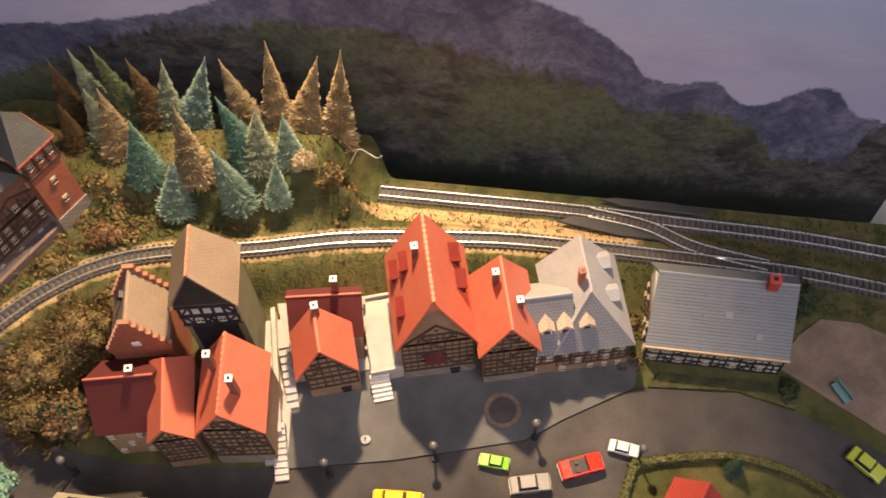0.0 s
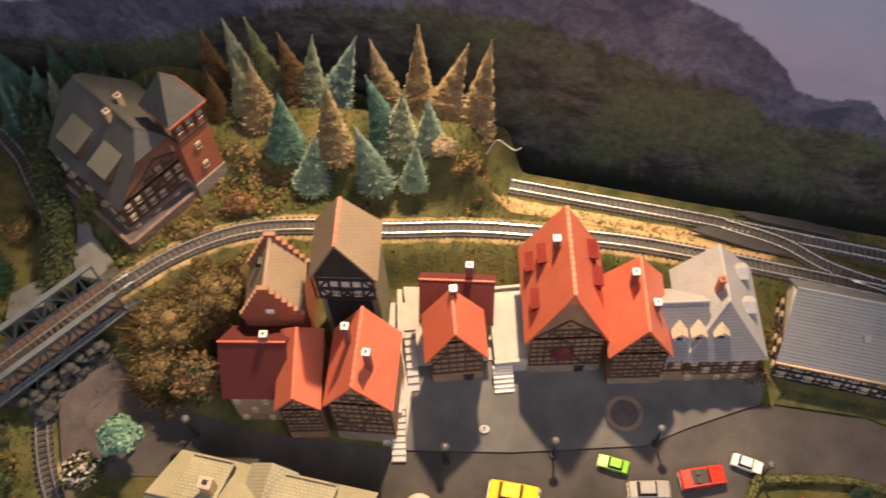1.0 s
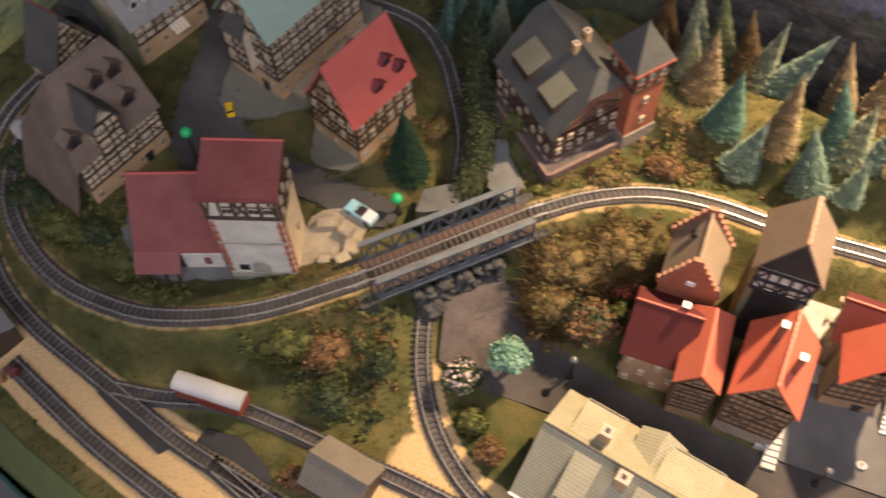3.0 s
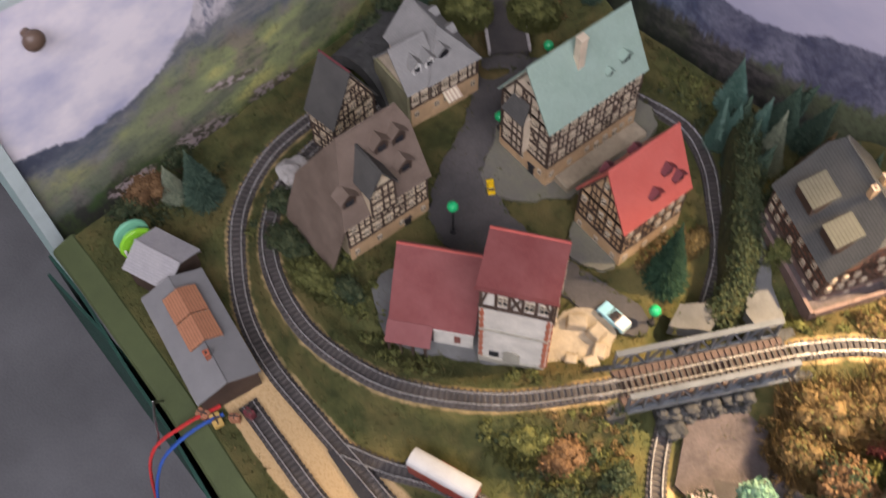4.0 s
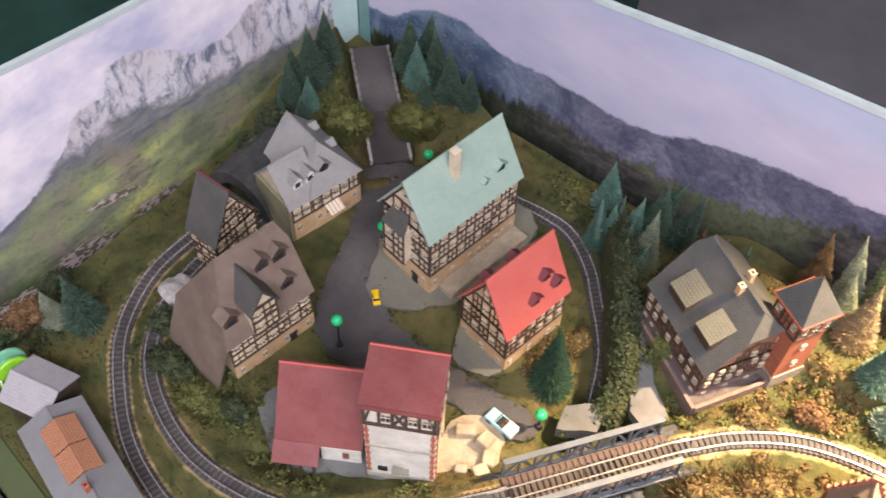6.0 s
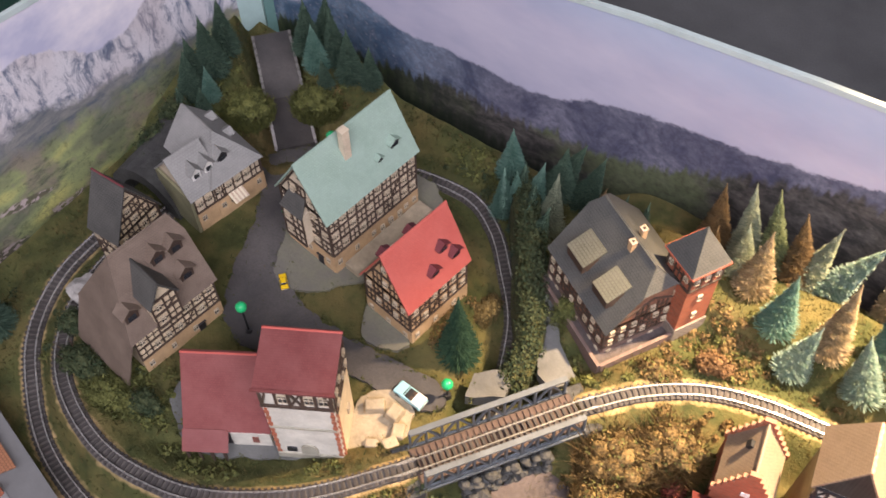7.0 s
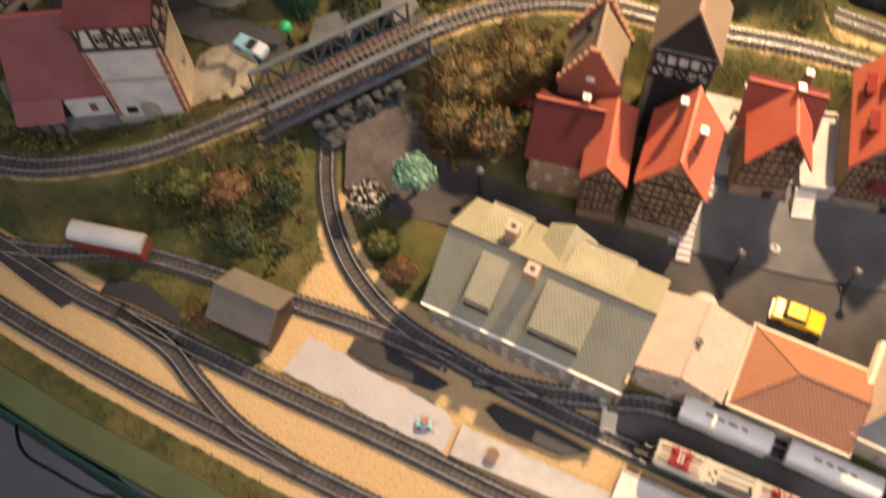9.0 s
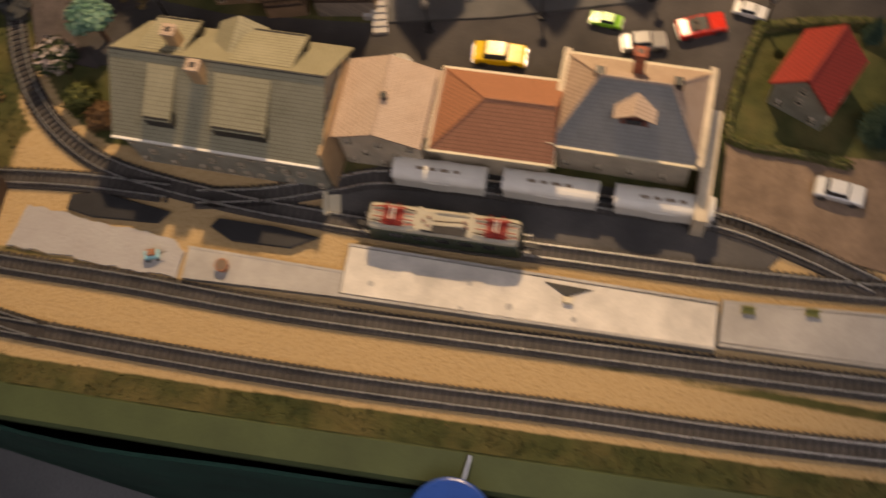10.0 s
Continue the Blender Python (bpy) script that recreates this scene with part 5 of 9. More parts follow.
for k in range(4):
    for i in range(9):
        bm = bmesh.new()
        bmesh.ops.create_icosphere(bm, subdivisions=2, radius=rnd.uniform(0.0026, 0.0042))
        off = Vector((rnd.uniform(0, 9), i, k))
        for v in bm.verts:
            v.co = v.co * (1 + 0.35 * noise.noise(v.co * 420 + off))
            v.co.z *= 0.8
        part("stone", bm, M["dark_rock"], pier, "", Matrix.Translation((-0.024 + i * 0.006 + rnd.uniform(-0.0022, 0.0022), -0.0140 - 0.0008 * (3 - k) + rnd.uniform(-0.0016, 0.0016), 0.001 + k * 0.0044 + rnd.uniform(-0.0012, 0.0012))))

# ---- houses ----
WIN = {}


def window_mesh(w, h):
    """A casement with frame, glazing bars and dark panes; x across, y up, z out."""
    key = (w, h)
    if key not in WIN:
        bm = bmesh.new()
        grid = [[bm.verts.new((x * w, y * h, 0.0007)) for x in (-0.5, 0.0, 0.5)] for y in (-0.5, 0.15, 0.5)]
        for j in range(2):
            for i in range(2):
                bm.faces.new((grid[j][i], grid[j][i + 1], grid[j + 1][i + 1], grid[j + 1][i]))
        for f in bmesh.ops.extrude_face_region(bm, geom=list(bm.faces), use_keep_orig=True)["geom"]:
            if isinstance(f, bmesh.types.BMVert):
                f.co.z = -0.0006
        bmesh.ops.recalc_face_normals(bm, faces=bm.faces)
        front = [f for f in bm.faces if f.calc_center_median().z > 0.0006]
        bmesh.ops.inset_individual(bm, faces=front, thickness=0.00036, depth=-0.0005)
        for f in front:
            f.material_index = 1
        mesh = bpy.data.meshes.new("window")
        bm.to_mesh(mesh)
        bm.free()
        mesh.materials.append(M["casement"])
        mesh.materials.append(M["glass_dark"])
        WIN[key] = mesh
    return WIN[key]


def face_matrix(origin, n):
    """x along the wall, y up, z out of it."""
    n = Vector(n).normalized()
    up = Vector((0, 0, 1))
    u = up.cross(n)
    m = Matrix((u, up, n)).transposed().to_4x4()
    m.translation = Vector(origin)
    return m


def beam(bm, a, b, wide=0.0011, thick=0.0008, z=0.0002):
    a, b = Vector((*a, 0)), Vector((*b, 0))
    ang = math.atan2(b.y - a.y, b.x - a.x)
    box(bm, ((a.x + b.x) / 2, (a.y + b.y) / 2, z), ((b - a).length + wide * 0.6, wide, thick), Matrix.Rotation(ang, 4, "Z"))


def facade(parent, m, w, h, gable=0.0, style="timber", rnd=None, timber="timber", ground_floor=None, storey=0.0120, windows=True, door=False, base=0.0):
    """Half-timbering, plinth, windows and a door on one wall."""
    rnd = rnd or random.Random(1)
    rows = max(1, round(h / storey))
    rh = h / rows
    levels = [(i * rh, rh) for i in range(rows)]
    if ground_floor and base:
        rows = max(1, round((h - base) / storey))
        levels = [(0.0, base)] + [(base + i * (h - base) / rows, (h - base) / rows) for i in range(rows)]
        rh = base
    top = h
    while gable and h + gable - top > 0.007:
        levels.append((top, min(rh * 0.9, h + gable - top)))
        top += rh * 0.9

    def half(y):
        return w / 2 if y <= h or not gable else max(0.0, w / 2 * (1 - (y - h) / gable))

    bm = bmesh.new()
    wins = []
    for k, (y0, dy) in enumerate(levels):
        stone = k == 0 and ground_floor is not None
        w0, w1 = half(y0), half(y0 + dy)
        cells = max(1, int(round(2 * w1 / 0.0078))) if w1 > 0.002 else 0
        if style == "timber" and not stone:
            beam(bm, (-w0, y0), (w0, y0), 0.0014, 0.0012)
            beam(bm, (-w1, y0 + dy * 0.45), (w1, y0 + dy * 0.45), 0.0008, 0.0007)
        if not cells:
            continue
        step = 2 * w1 / cells
        for i in range(cells + 1):
            x = -w1 + i * step
            if style == "timber" and not stone:
                beam(bm, (x, y0), (x, y0 + dy), 0.0010, 0.0009)
            if i < cells:
                xc = x + step / 2
                if windows and (i % 2 == (k % 2 if cells > 2 else 0) or rnd.random() < 0.2) and dy > 0.007 and step > 0.004:
                    wins.append((xc, y0 + dy * 0.54))
                elif style == "timber" and not stone:
                    beam(bm, (xc, y0), (xc, y0 + dy), 0.0007, 0.0008)
                    if rnd.random() < 0.30:
                        beam(bm, (x, y0), (x + step, y0 + dy * (0.98 if rnd.random() < 0.5 else 0.45)), 0.0007, 0.0007)
                    elif rnd.random() < 0.35:
                        beam(bm, (x + step, y0), (x, y0 + dy * 0.98), 0.0007, 0.0007)
    if style == "timber":
        if gable:
            for s in (-1, 1):
                beam(bm, (s * (w / 2 - 0.0004), h), (0, h + gable - 0.0006), 0.0013, 0.0010)
        beam(bm, (-w / 2, h), (w / 2, h), 0.0014, 0.0012)
        part("timber_frame", bm, M[timber], parent, "dark timber framing", m)
    else:
        bm.free()
    if ground_floor:
        bm = bmesh.new()
        box(bm, (0, rh * 0.48 - 0.002, 0.0003), (w + 0.0008, rh * 0.96 + 0.004, 0.0010))
        part("ground_floor", bm, M[ground_floor], parent, "", m)
    if door:
        bm = bmesh.new()
        box(bm, (w * 0.22, 0.0045, 0.0010), (0.0048, 0.0092, 0.0008))
        box(bm, (w * 0.22, 0.0092, 0.0012), (0.0060, 0.0009, 0.0016))
        part("door", bm, M["timber_black"], parent, "dark plank door", m)
    for x, y in wins:
        again("window", window_mesh(0.0034, 0.0046), parent, m @ Matrix.Translation((x, y, 0.0008)))


def chimney(parent, x, y, z0, z1, size=0.0036, style="white", lean=0.0):
    bm = bmesh.new()
    box(bm, (x, y, (z0 + z1) / 2), (size, size * 0.9, z1 - z0))
    ob = part("chimney", bm, M["chimney_red" if style == "red" else "chimney" if style == "white" else "plaster_ochre" if style == "tan" else "brick"], parent)
    bm = bmesh.new()
    box(bm, (x, y, z1 + 0.0005), (size * 1.12, size * 1.05, 0.0010))
    bevel(bm, 0.0002)
    box(bm, (x, y, z1 + 0.00101), (size * 0.45, size * 0.42, 0.0003), mat=1)
    part("cap", bm, [M["cap_white"] if style == "white" else M["brick"] if style == "brick" else M["roof_beige"] if style == "tan" else M["chimney_red"], M["black_plastic"]], ob)
    return ob


def slope(parent, name, eave0, eave1, ridge1, ridge0, material, thick=0.0011, label=""):
    """A roof slab on the quad eave0-eave1-ridge1-ridge0 (or a triangle), with local x along its eave."""
    e0, e1 = Vector(eave0), Vector(eave1)
    u = (e1 - e0).normalized()
    n = u.cross((Vector(ridge1) - e1)).normalized()
    v = n.cross(u)
    m = Matrix((u, v, n)).transposed().to_4x4()
    m.translation = e0
    inv = m.inverted()
    pts = []
    for p in (eave0, eave1, ridge1, ridge0):
        q = inv @ Vector(p)
        if not pts or (Vector(q[:2]) - Vector(pts[-1])).length > 1e-5:
            pts.append(q[:2])
    if (Vector(pts[0]) - Vector(pts[-1])).length < 1e-5:
        pts.pop()
    bm = bmesh.new()
    prism(bm, pts, -thick, 0.0)
    return part(name, bm, material, parent, label, m)


def cap_line(parent, a, b, r, material, teeth=False):
    bm = bmesh.new()
    tube(bm, a, b, r, r, 6)
    if teeth:
        a, b = Vector(a), Vector(b)
        k = max(3, int((b - a).length / 0.0032))
        for i in range(k):
            box(bm, a.lerp(b, (i + 0.5) / k) + Vector((0, 0, r * 0.5)), (r * 2.3, r * 2.3, r * 0.8))
    part("ridge_cap", bm, material, parent)


def dormer(parent, x, side, frac, L2, W2, he, hr, roof, wall="plaster_white", wide=0.0065, high=0.0060):
    """A small gabled dormer on the slope at local y of that side; frac 0 at the eave, 1 at the ridge."""
    y = side * W2 * (1 - frac)
    z = he + (hr - he) * frac
    pitch = (hr - he) / W2
    back = side * (abs(y) - high * 1.25 / pitch)
    bm = bmesh.new()
    box(bm, (x, (y + back) / 2, z + high * 0.30), (wide * 0.82, abs(y - back), high * 0.72), mat=1)
    box(bm, (x, y + side * 0.0001, z + high * 0.32), (wide * 0.5, 0.0006, high * 0.42), mat=2)
    top, low = z + high * 1.2, z + high * 0.58
    f, b = y + side * 0.0012, back - side * 0.002
    for s in (-1, 1):
        q = [bm.verts.new(p) for p in ((x + s * wide * 0.62, f, low), (x, f, top), (x, b, top), (x + s * wide * 0.62, b, low))]
        q2 = [bm.verts.new(v.co + Vector((0, 0, 0.0008))) for v in q]
        for face in (q if s * side > 0 else q[::-1], q2[::-1] if s * side > 0 else q2):
            bm.faces.new(face)
        for i in range(4):
            j = (i + 1) % 4
            bm.faces.new((q[i], q[j], q2[j], q2[i]))
    for s in (1,):
        t = [bm.verts.new(p) for p in ((x - wide * 0.5, y, low), (x + wide * 0.5, y, low), (x, y, top - 0.0004))]
        bm.faces.new(t).material_index = 1
    bmesh.ops.recalc_face_normals(bm, faces=bm.faces)
    part("dormer", bm, [M[roof], M[wall], M["glass_dark"]], parent)


def house(label, c, yaw, L, W, zb, ze, zr, roof, wall="plaster", sides="tttt", over=0.0028, ground_floor=None, timber="timber", chims=(), dormers=(), seed=1, hip=(0.0, 0.0),
          caps=None, hipf=0.28, hip_roof=None, front_in=0.0, name="house", open_gable=True, teeth=False, roof2=None, door="", wins=True, ridge=0.0, back=None, base=0.0):
    """A gabled house: ridge along local x. sides: style of +y, -y, +x, -x walls (t timbered, p plain, n nothing)."""
    ob = thing(name, label, "house", pose(c[0], c[1], zb, 0, 0, yaw), group="model houses")
    he, hr = ze - zb, zr - zb
    bl, bw = L / 2 - over, W / 2 - over * 0.7
    hw = he + (hr - he) * (W / 2 - bw) / (W / 2) - 0.0008
    rw = hr - 0.0016
    outline = [(-bw, -0.006), (bw, -0.006), (bw, hw), (0, rw), (-bw, hw)]
    if back is not None:
        outline = [(-bw, -0.006), (back - 0.0010, -0.006), (back - 0.0010, hr - 0.0030), (ridge, rw), (-bw, hw)]
    bm = bmesh.new()
    lo = [bm.verts.new((-bl + front_in, y, z)) for y, z in outline]
    hi = [bm.verts.new((bl, y, z)) for y, z in outline]
    bm.faces.new(lo[::-1])
    bm.faces.new(hi)
    for i in range(5):
        bm.faces.new((lo[i], lo[(i + 1) % 5], hi[(i + 1) % 5], hi[i]))
    bmesh.ops.recalc_face_normals(bm, faces=bm.faces)
    if hip[0] or hip[1]:
        # cut the gables back under the half hips
        for s, k in ((1, hip[0]), (-1, hip[1])):
            if k:
                cutz = he + (hr - he) * (1 - k)
                nrm = Vector((s * (hr - cutz), 0, k * L * hipf)).normalized()
                bmesh.ops.bisect_plane(bm, geom=list(bm.verts) + list(bm.edges) + list(bm.faces), plane_co=Vector((s * bl, 0, cutz - 0.0012)), plane_no=nrm, clear_outer=True)
                bmesh.ops.holes_fill(bm, edges=[e for e in bm.edges if e.is_boundary])
    part("body", bm, M[wall], ob)
    rnd = random.Random(seed)
    kinds = {"t": "timber", "p": "plain"}
    for i, (n, o, w, g) in enumerate((((0, 1, 0), (0, bw, 0), 2 * bl, 0), ((0, -1, 0), (0, -bw, 0), 2 * bl, 0), ((1, 0, 0), (bl, 0, 0), 2 * bw, rw - hw), ((-1, 0, 0), (-bl + front_in, 0, 0), 2 * bw, rw - hw))):
        if sides[i] == "n":
            continue
        gg = g if not (i >= 2 and hip[i - 2]) else (0.0 if hip[i - 2] > 0.9 else g * 0.45)
        facade(ob, face_matrix(o, n), w - (0.0016 if i >= 2 else 0.0), hw - 0.0022, gg, kinds[sides[i]], rnd, timber, ground_floor, windows=wins, door=str(i) in door, base=base)
    R = M[roof]
    e, x0, x1 = W / 2, -L / 2, L / 2
    r0, r1 = x0 + hip[1] * L * hipf, x1 - hip[0] * L * hipf
    if hip[0] or hip[1]:
        m1, m0 = (1 - hip[0]) if hip[0] else 1.0, (1 - hip[1]) if hip[1] else 1.0
        for s, rm in ((1, R), (-1, M[roof2] if roof2 else R)):
            bm = bmesh.new()
            y = s * e
            loop = [(x0, y, he), (x1, y, he)]
            loop.append((x1, y * (1 - m1), he + (hr - he) * m1))
            if hip[0]:
                loop.append((r1, 0, hr))
            if hip[1]:
                loop.append((r0, 0, hr))
            loop.append((x0, y * (1 - m0), he + (hr - he) * m0))
            u = Vector((1, 0, 0))
            v = (Vector((0, -y, hr - he))).normalized()
            nn = u.cross(v)
            m = Matrix((u, v, nn)).transposed().to_4x4()
            m.translation = Vector((x0, y, he))
            inv = m.inverted()
            flat, seen_pts = [], []
            for p in loop:
                q = (inv @ Vector(p))[:2]
                if all((Vector(q) - Vector(o)).length > 1e-5 for o in flat):
                    flat.append(q)
            if s > 0:
                flat = flat[::-1]
                prism(bm, flat, 0.0, 0.0011) if nn.z > 0 else prism(bm, flat, -0.0011, 0)
            else:
                prism(bm, flat, -0.0011, 0)
            bmesh.ops.recalc_face_normals(bm, faces=bm.faces)
            part("roof_slope", bm, rm, ob, "", m)
        for s, k, rx, xe in ((1, hip[0], r1, x1), (-1, hip[1], r0, x0)):
            if k:
                q = e * k
                z = he + (hr - he) * (1 - k)
                a, b = ((xe, -q, z), (xe, q, z)) if s > 0 else ((xe, q, z), (xe, -q, z))
                slope(ob, "hip", a, b, (rx, 0, hr), (rx, 0, hr), M[hip_roof] if hip_roof else R)
    else:
        far, low = (e, he) if back is None else (back, hr - 0.0012)
        slope(ob, "roof_slope", (x1, far, low), (x0, far, low), (x0, ridge, hr), (x1, ridge, hr), R)
        slope(ob, "roof_slope", (x0, -e, he), (x1, -e, he), (x1, ridge, hr), (x0, ridge, hr), M[roof2] if roof2 else R)
    cap_line(ob, (r0, ridge, hr), (r1, ridge, hr), 0.0007, M[caps or roof], teeth)
    for x, y, z1, *more in chims:
        zz = he + (hr - he) * (1 - abs(y) / e)
        chimney(ob, x, y, zz - 0.004, z1 - zb, *more)
    for x, s, f, *more in dormers:
        dormer(ob, x, s, f, L / 2, e, he, hr, *more)
    return ob


# right-hand market row
big = house("tall red-roofed half-timbered house with dormers on the market square", (-0.0447, 0.0444), 104.8, 0.0595, 0.0445, 0.000, 0.0440, 0.0980, "roof_orange", "plaster_shaded", "nntt", ground_floor="stone_wall",
      chims=((0.0063, 0.0062, 0.0935),), seed=3, caps="roof_orange", teeth=True, hip=(1.0, 0.14), hipf=0.115, door="3", wins=False)
def box_dormer(parent, x, side, frac, W2, he, hr, wide=0.0098, high=0.0088):
    """A square dormer with a low shed roof, standing out of a steep slope."""
    y, z = side * W2 * (1 - frac), he + (hr - he) * frac
    deep = high * W2 / (hr - he) + 0.0035
    bm = bmesh.new()
    box(bm, (x, y + side * 0.0012 - side * deep / 2, z + high * 0.42), (wide, deep, high * 0.84), mat=1)
    box(bm, (x, y + side * 0.0013, z + high * 0.45), (wide * 0.6, 0.0006, high * 0.40), mat=2)
    box(bm, (x, y + side * 0.0016 - side * deep / 2, z + high * 0.90), (wide * 1.2, deep + 0.0015, 0.0011), Matrix.Rotation(-side * 0.22, 4, "X"))
    part("dormer", bm, [M["dormer_red"], M["dormer_red"], M["glass_dark"]], parent)


for x, side, frac in ((0.012, 1, 0.16), (0.009, 1, 0.42), (-0.012, 1, 0.22), (0.014, -1, 0.30), (0.000, -1, 0.22)):
    box_dormer(big, x, side, frac, 0.02225, 0.044, 0.098)
bm = bmesh.new()
k = [(0.0062 * math.cos(i * math.tau / 10 + 0.3), 0.0050 * math.sin(i * math.tau / 10 + 0.3)) for i in range(10)]
prism(bm, k, 0.0, 0.0035)
part("bay_canopy", bm, M["maroon"], big, "maroon canopy over the doorway", face_matrix((-0.0272, 0.002, 0.029), (-1, 0, 0)))
house("red-roofed half-timbered gable house on the market square", (-0.0041, 0.0409), 104.5, 0.0496, 0.0335, 0.000, 0.0420, 0.0745, "roof_orange", "plaster_shaded", "nntt", ground_floor="stone_wall",
      chims=((0.0064, 0.0044, 0.0800), (-0.0048, -0.0071, 0.0670)), seed=4, caps="roof_orange", hip=(1.0, 0.0), hipf=0.133, wins=False)
wing = house("small red-roofed house with a crossing rear wing beside stone stairs", (-0.0955, 0.0032), 108.1, 0.0285, 0.0325, 0.000, 0.0520, 0.0837, "roof_orange", "plaster_shaded", "nnnt", ground_floor="plaster_shaded",
             chims=((0.0095, -0.0005, 0.088),), seed=5, caps="roof_orange", door="3", hip=(1.0, 0.0), hipf=0.09, front_in=0.008, wins=False)
house("dark red cross-roofed rear house behind the small gable", (-0.1020, 0.0345), 10, 0.041, 0.036, 0.000, 0.037, 0.0545, "roof_darkred_shaded", "plaster_shaded", "nnpp", chims=((0.0067, 0.0034, 0.066),), seed=6, caps="roof_orange", ridge=0.0, back=0.0050)
house("grey-roofed corner house wing with a hipped front and side dormers", (0.0398, 0.0573), 104.8, 0.0567, 0.0450, 0.000, 0.0309, 0.0585, "roof_grey", "plaster_shaded", "ntnt", ground_floor="plaster_shaded",
      chims=((0.003, 0.004, 0.066, 0.0036, "brick"),), dormers=((0.019, -1, 0.34, "roof_grey", "plaster_grey", 0.0085, 0.0060), (-0.001, -1, 0.30, "roof_grey", "plaster_grey", 0.0085, 0.0060)), seed=8, hip=(0.0, 1.0), hipf=0.383,
      hip_roof="roof_grey_shaded")
gy = house("grey slate-roofed corner house front with three pale dormers", (0.0172, 0.0461), 14.8, 0.029, 0.0445, 0.000, 0.0302, 0.0577, "roof_grey", "plaster_shaded", "ntnp", ground_floor="plaster_shaded", seed=7,
           dormers=((-0.001, -1, 0.36, "roof_beige", "white_paint", 0.0070, 0.0075), (0.009, -1, 0.36, "roof_beige", "white_paint", 0.0070, 0.0075), (0.021, -1, 0.36, "roof_beige", "white_paint", 0.0070, 0.0075)),
           roof2="roof_grey_shaded")
barn = thing("barn", "long slate-roofed half-timbered barn with white infill and red chimney", "barn", pose(0.1145, 0.0600, 0.0))
bm = bmesh.new()
sect = [(-0.0185, -0.004), (0.0235, -0.004), (0.0235, 0.0365), (0.0160, 0.0405), (-0.0185, 0.0235)]
lo, hi = [[bm.verts.new((x, y, z)) for y, z in sect] for x in (-0.0375, 0.0375)]
bm.faces.new(lo[::-1])
bm.faces.new(hi)
for k in range(5):
    bm.faces.new((lo[k], lo[(k + 1) % 5], hi[(k + 1) % 5], hi[k]))
bmesh.ops.recalc_face_normals(bm, faces=bm.faces)
part("body", bm, M["plaster_white"], barn)
facade(barn, face_matrix((0, -0.0186, 0), (0, -1, 0)), 0.075, 0.0225, 0, "timber", random.Random(9), "timber_black", storey=0.0112)
facade(barn, face_matrix((-0.0376, 0.0025, 0), (-1, 0, 0)), 0.042, 0.0240, 0, "timber", random.Random(4), "timber", storey=0.0120)
slope(barn, "roof_slope", (-0.0400, -0.0208, 0.0240), (0.0385, -0.0208, 0.0240), (0.0405, 0.0162, 0.0430), (-0.0360, 0.0162, 0.0430), M["roof_barn"])
slope(barn, "roof_slope", (0.0415, 0.0250, 0.0370), (-0.0400, 0.0250, 0.0370), (-0.0360, 0.0162, 0.0430), (0.0405, 0.0162, 0.0430), M["roof_barn"])
cap_line(barn, (-0.0360, 0.0162, 0.0430), (0.0405, 0.0162, 0.0430), 0.0006, M["roof_grey"])
bm = bmesh.new()
box(bm, (-0.0008, -0.0212, 0.0232), (0.079, 0.0012, 0.0016))
part("gutter", bm, M["plaster_ochre"], barn, "yellow eaves board")
chimney(barn, 0.0255, 0.0145, 0.038, 0.0500, 0.0058, "red")
for x, y in ((0.0040, -0.0020), (0.0210, -0.0110)):
    bm = bmesh.new()
    box(bm, (x, y, 0.0240 + (y + 0.0208) * 0.5135 + 0.0005), (0.0036, 0.0036, 0.0010), Matrix.Rotation(0.474, 4, "X"))
    part("skylight", bm, M["tin_blue"], barn)

# lower row at the street
house("red-roofed half-timbered gable house with two chimneys at the street", (-0.1378, -0.0262), 98.6, 0.0440, 0.0365, 0.000, 0.0535, 0.0825, "roof_orange", "plaster_shaded", "nntt", seed=10,
      chims=((0.0065, 0.0061, 0.0905), (-0.0065, -0.0061, 0.0905)), caps="roof_orange", teeth=True, ground_floor="stone_wall", wins=False)
house("narrow red-roofed timbered house squeezed between two neighbours", (-0.1723, -0.0296), 104.5, 0.0468, 0.0235, 0.000, 0.0440, 0.0605, "roof_orange", "plaster_shaded", "nnnt", seed=11, over=0.0015, ground_floor="plaster_shaded", hip=(1.0, 0.0), hipf=0.147, wins=False)
house("broad dark red-roofed house with ochre walls beside the autumn tree", (-0.1970, -0.0275), 12, 0.036, 0.043, 0.000, 0.036, 0.062, "roof_darkred_shaded", "plaster_shaded", "pppp", seed=12, chims=((0.007, 0.002, 0.067),), caps="roof_orange")

# brick house with stepped gables, and the tall timbered house
step = house("red brick house with stepped gables and a tan roof", (-0.1990, 0.0119), 102, 0.0320, 0.0320, 0.004, 0.0490, 0.0773, "roof_tan", "brick", "nnnn", over=0.0012, seed=13)
for xx in (-0.0162, 0.0162):
    bm = bmesh.new()
    for k in range(7):
        wv = 0.0350 * (1 - k / 7.3)
        box(bm, (xx, 0, 0.0440 + k * 0.0048), (0.0026, wv, 0.0050))
    box(bm, (xx, 0, 0.019), (0.0024, 0.032, 0.047))
    part("stepped_gable", bm, M["brick"], step, "red brick stepped gable")
bm = bmesh.new()
box(bm, (-0.0178, 0, 0.051), (0.0012, 0.0045, 0.0035))
part("window", bm, M["white_paint"], step)
facade(step, face_matrix((-0.0176, 0, 0), (-1, 0, 0)), 0.030, 0.034, 0, "plain", random.Random(2))
bm = bmesh.new()
box(bm, (0.004, 0.0055, 0.0655), (0.0040, 0.0040, 0.0030), Matrix.Rotation(-1.05, 4, "X"))
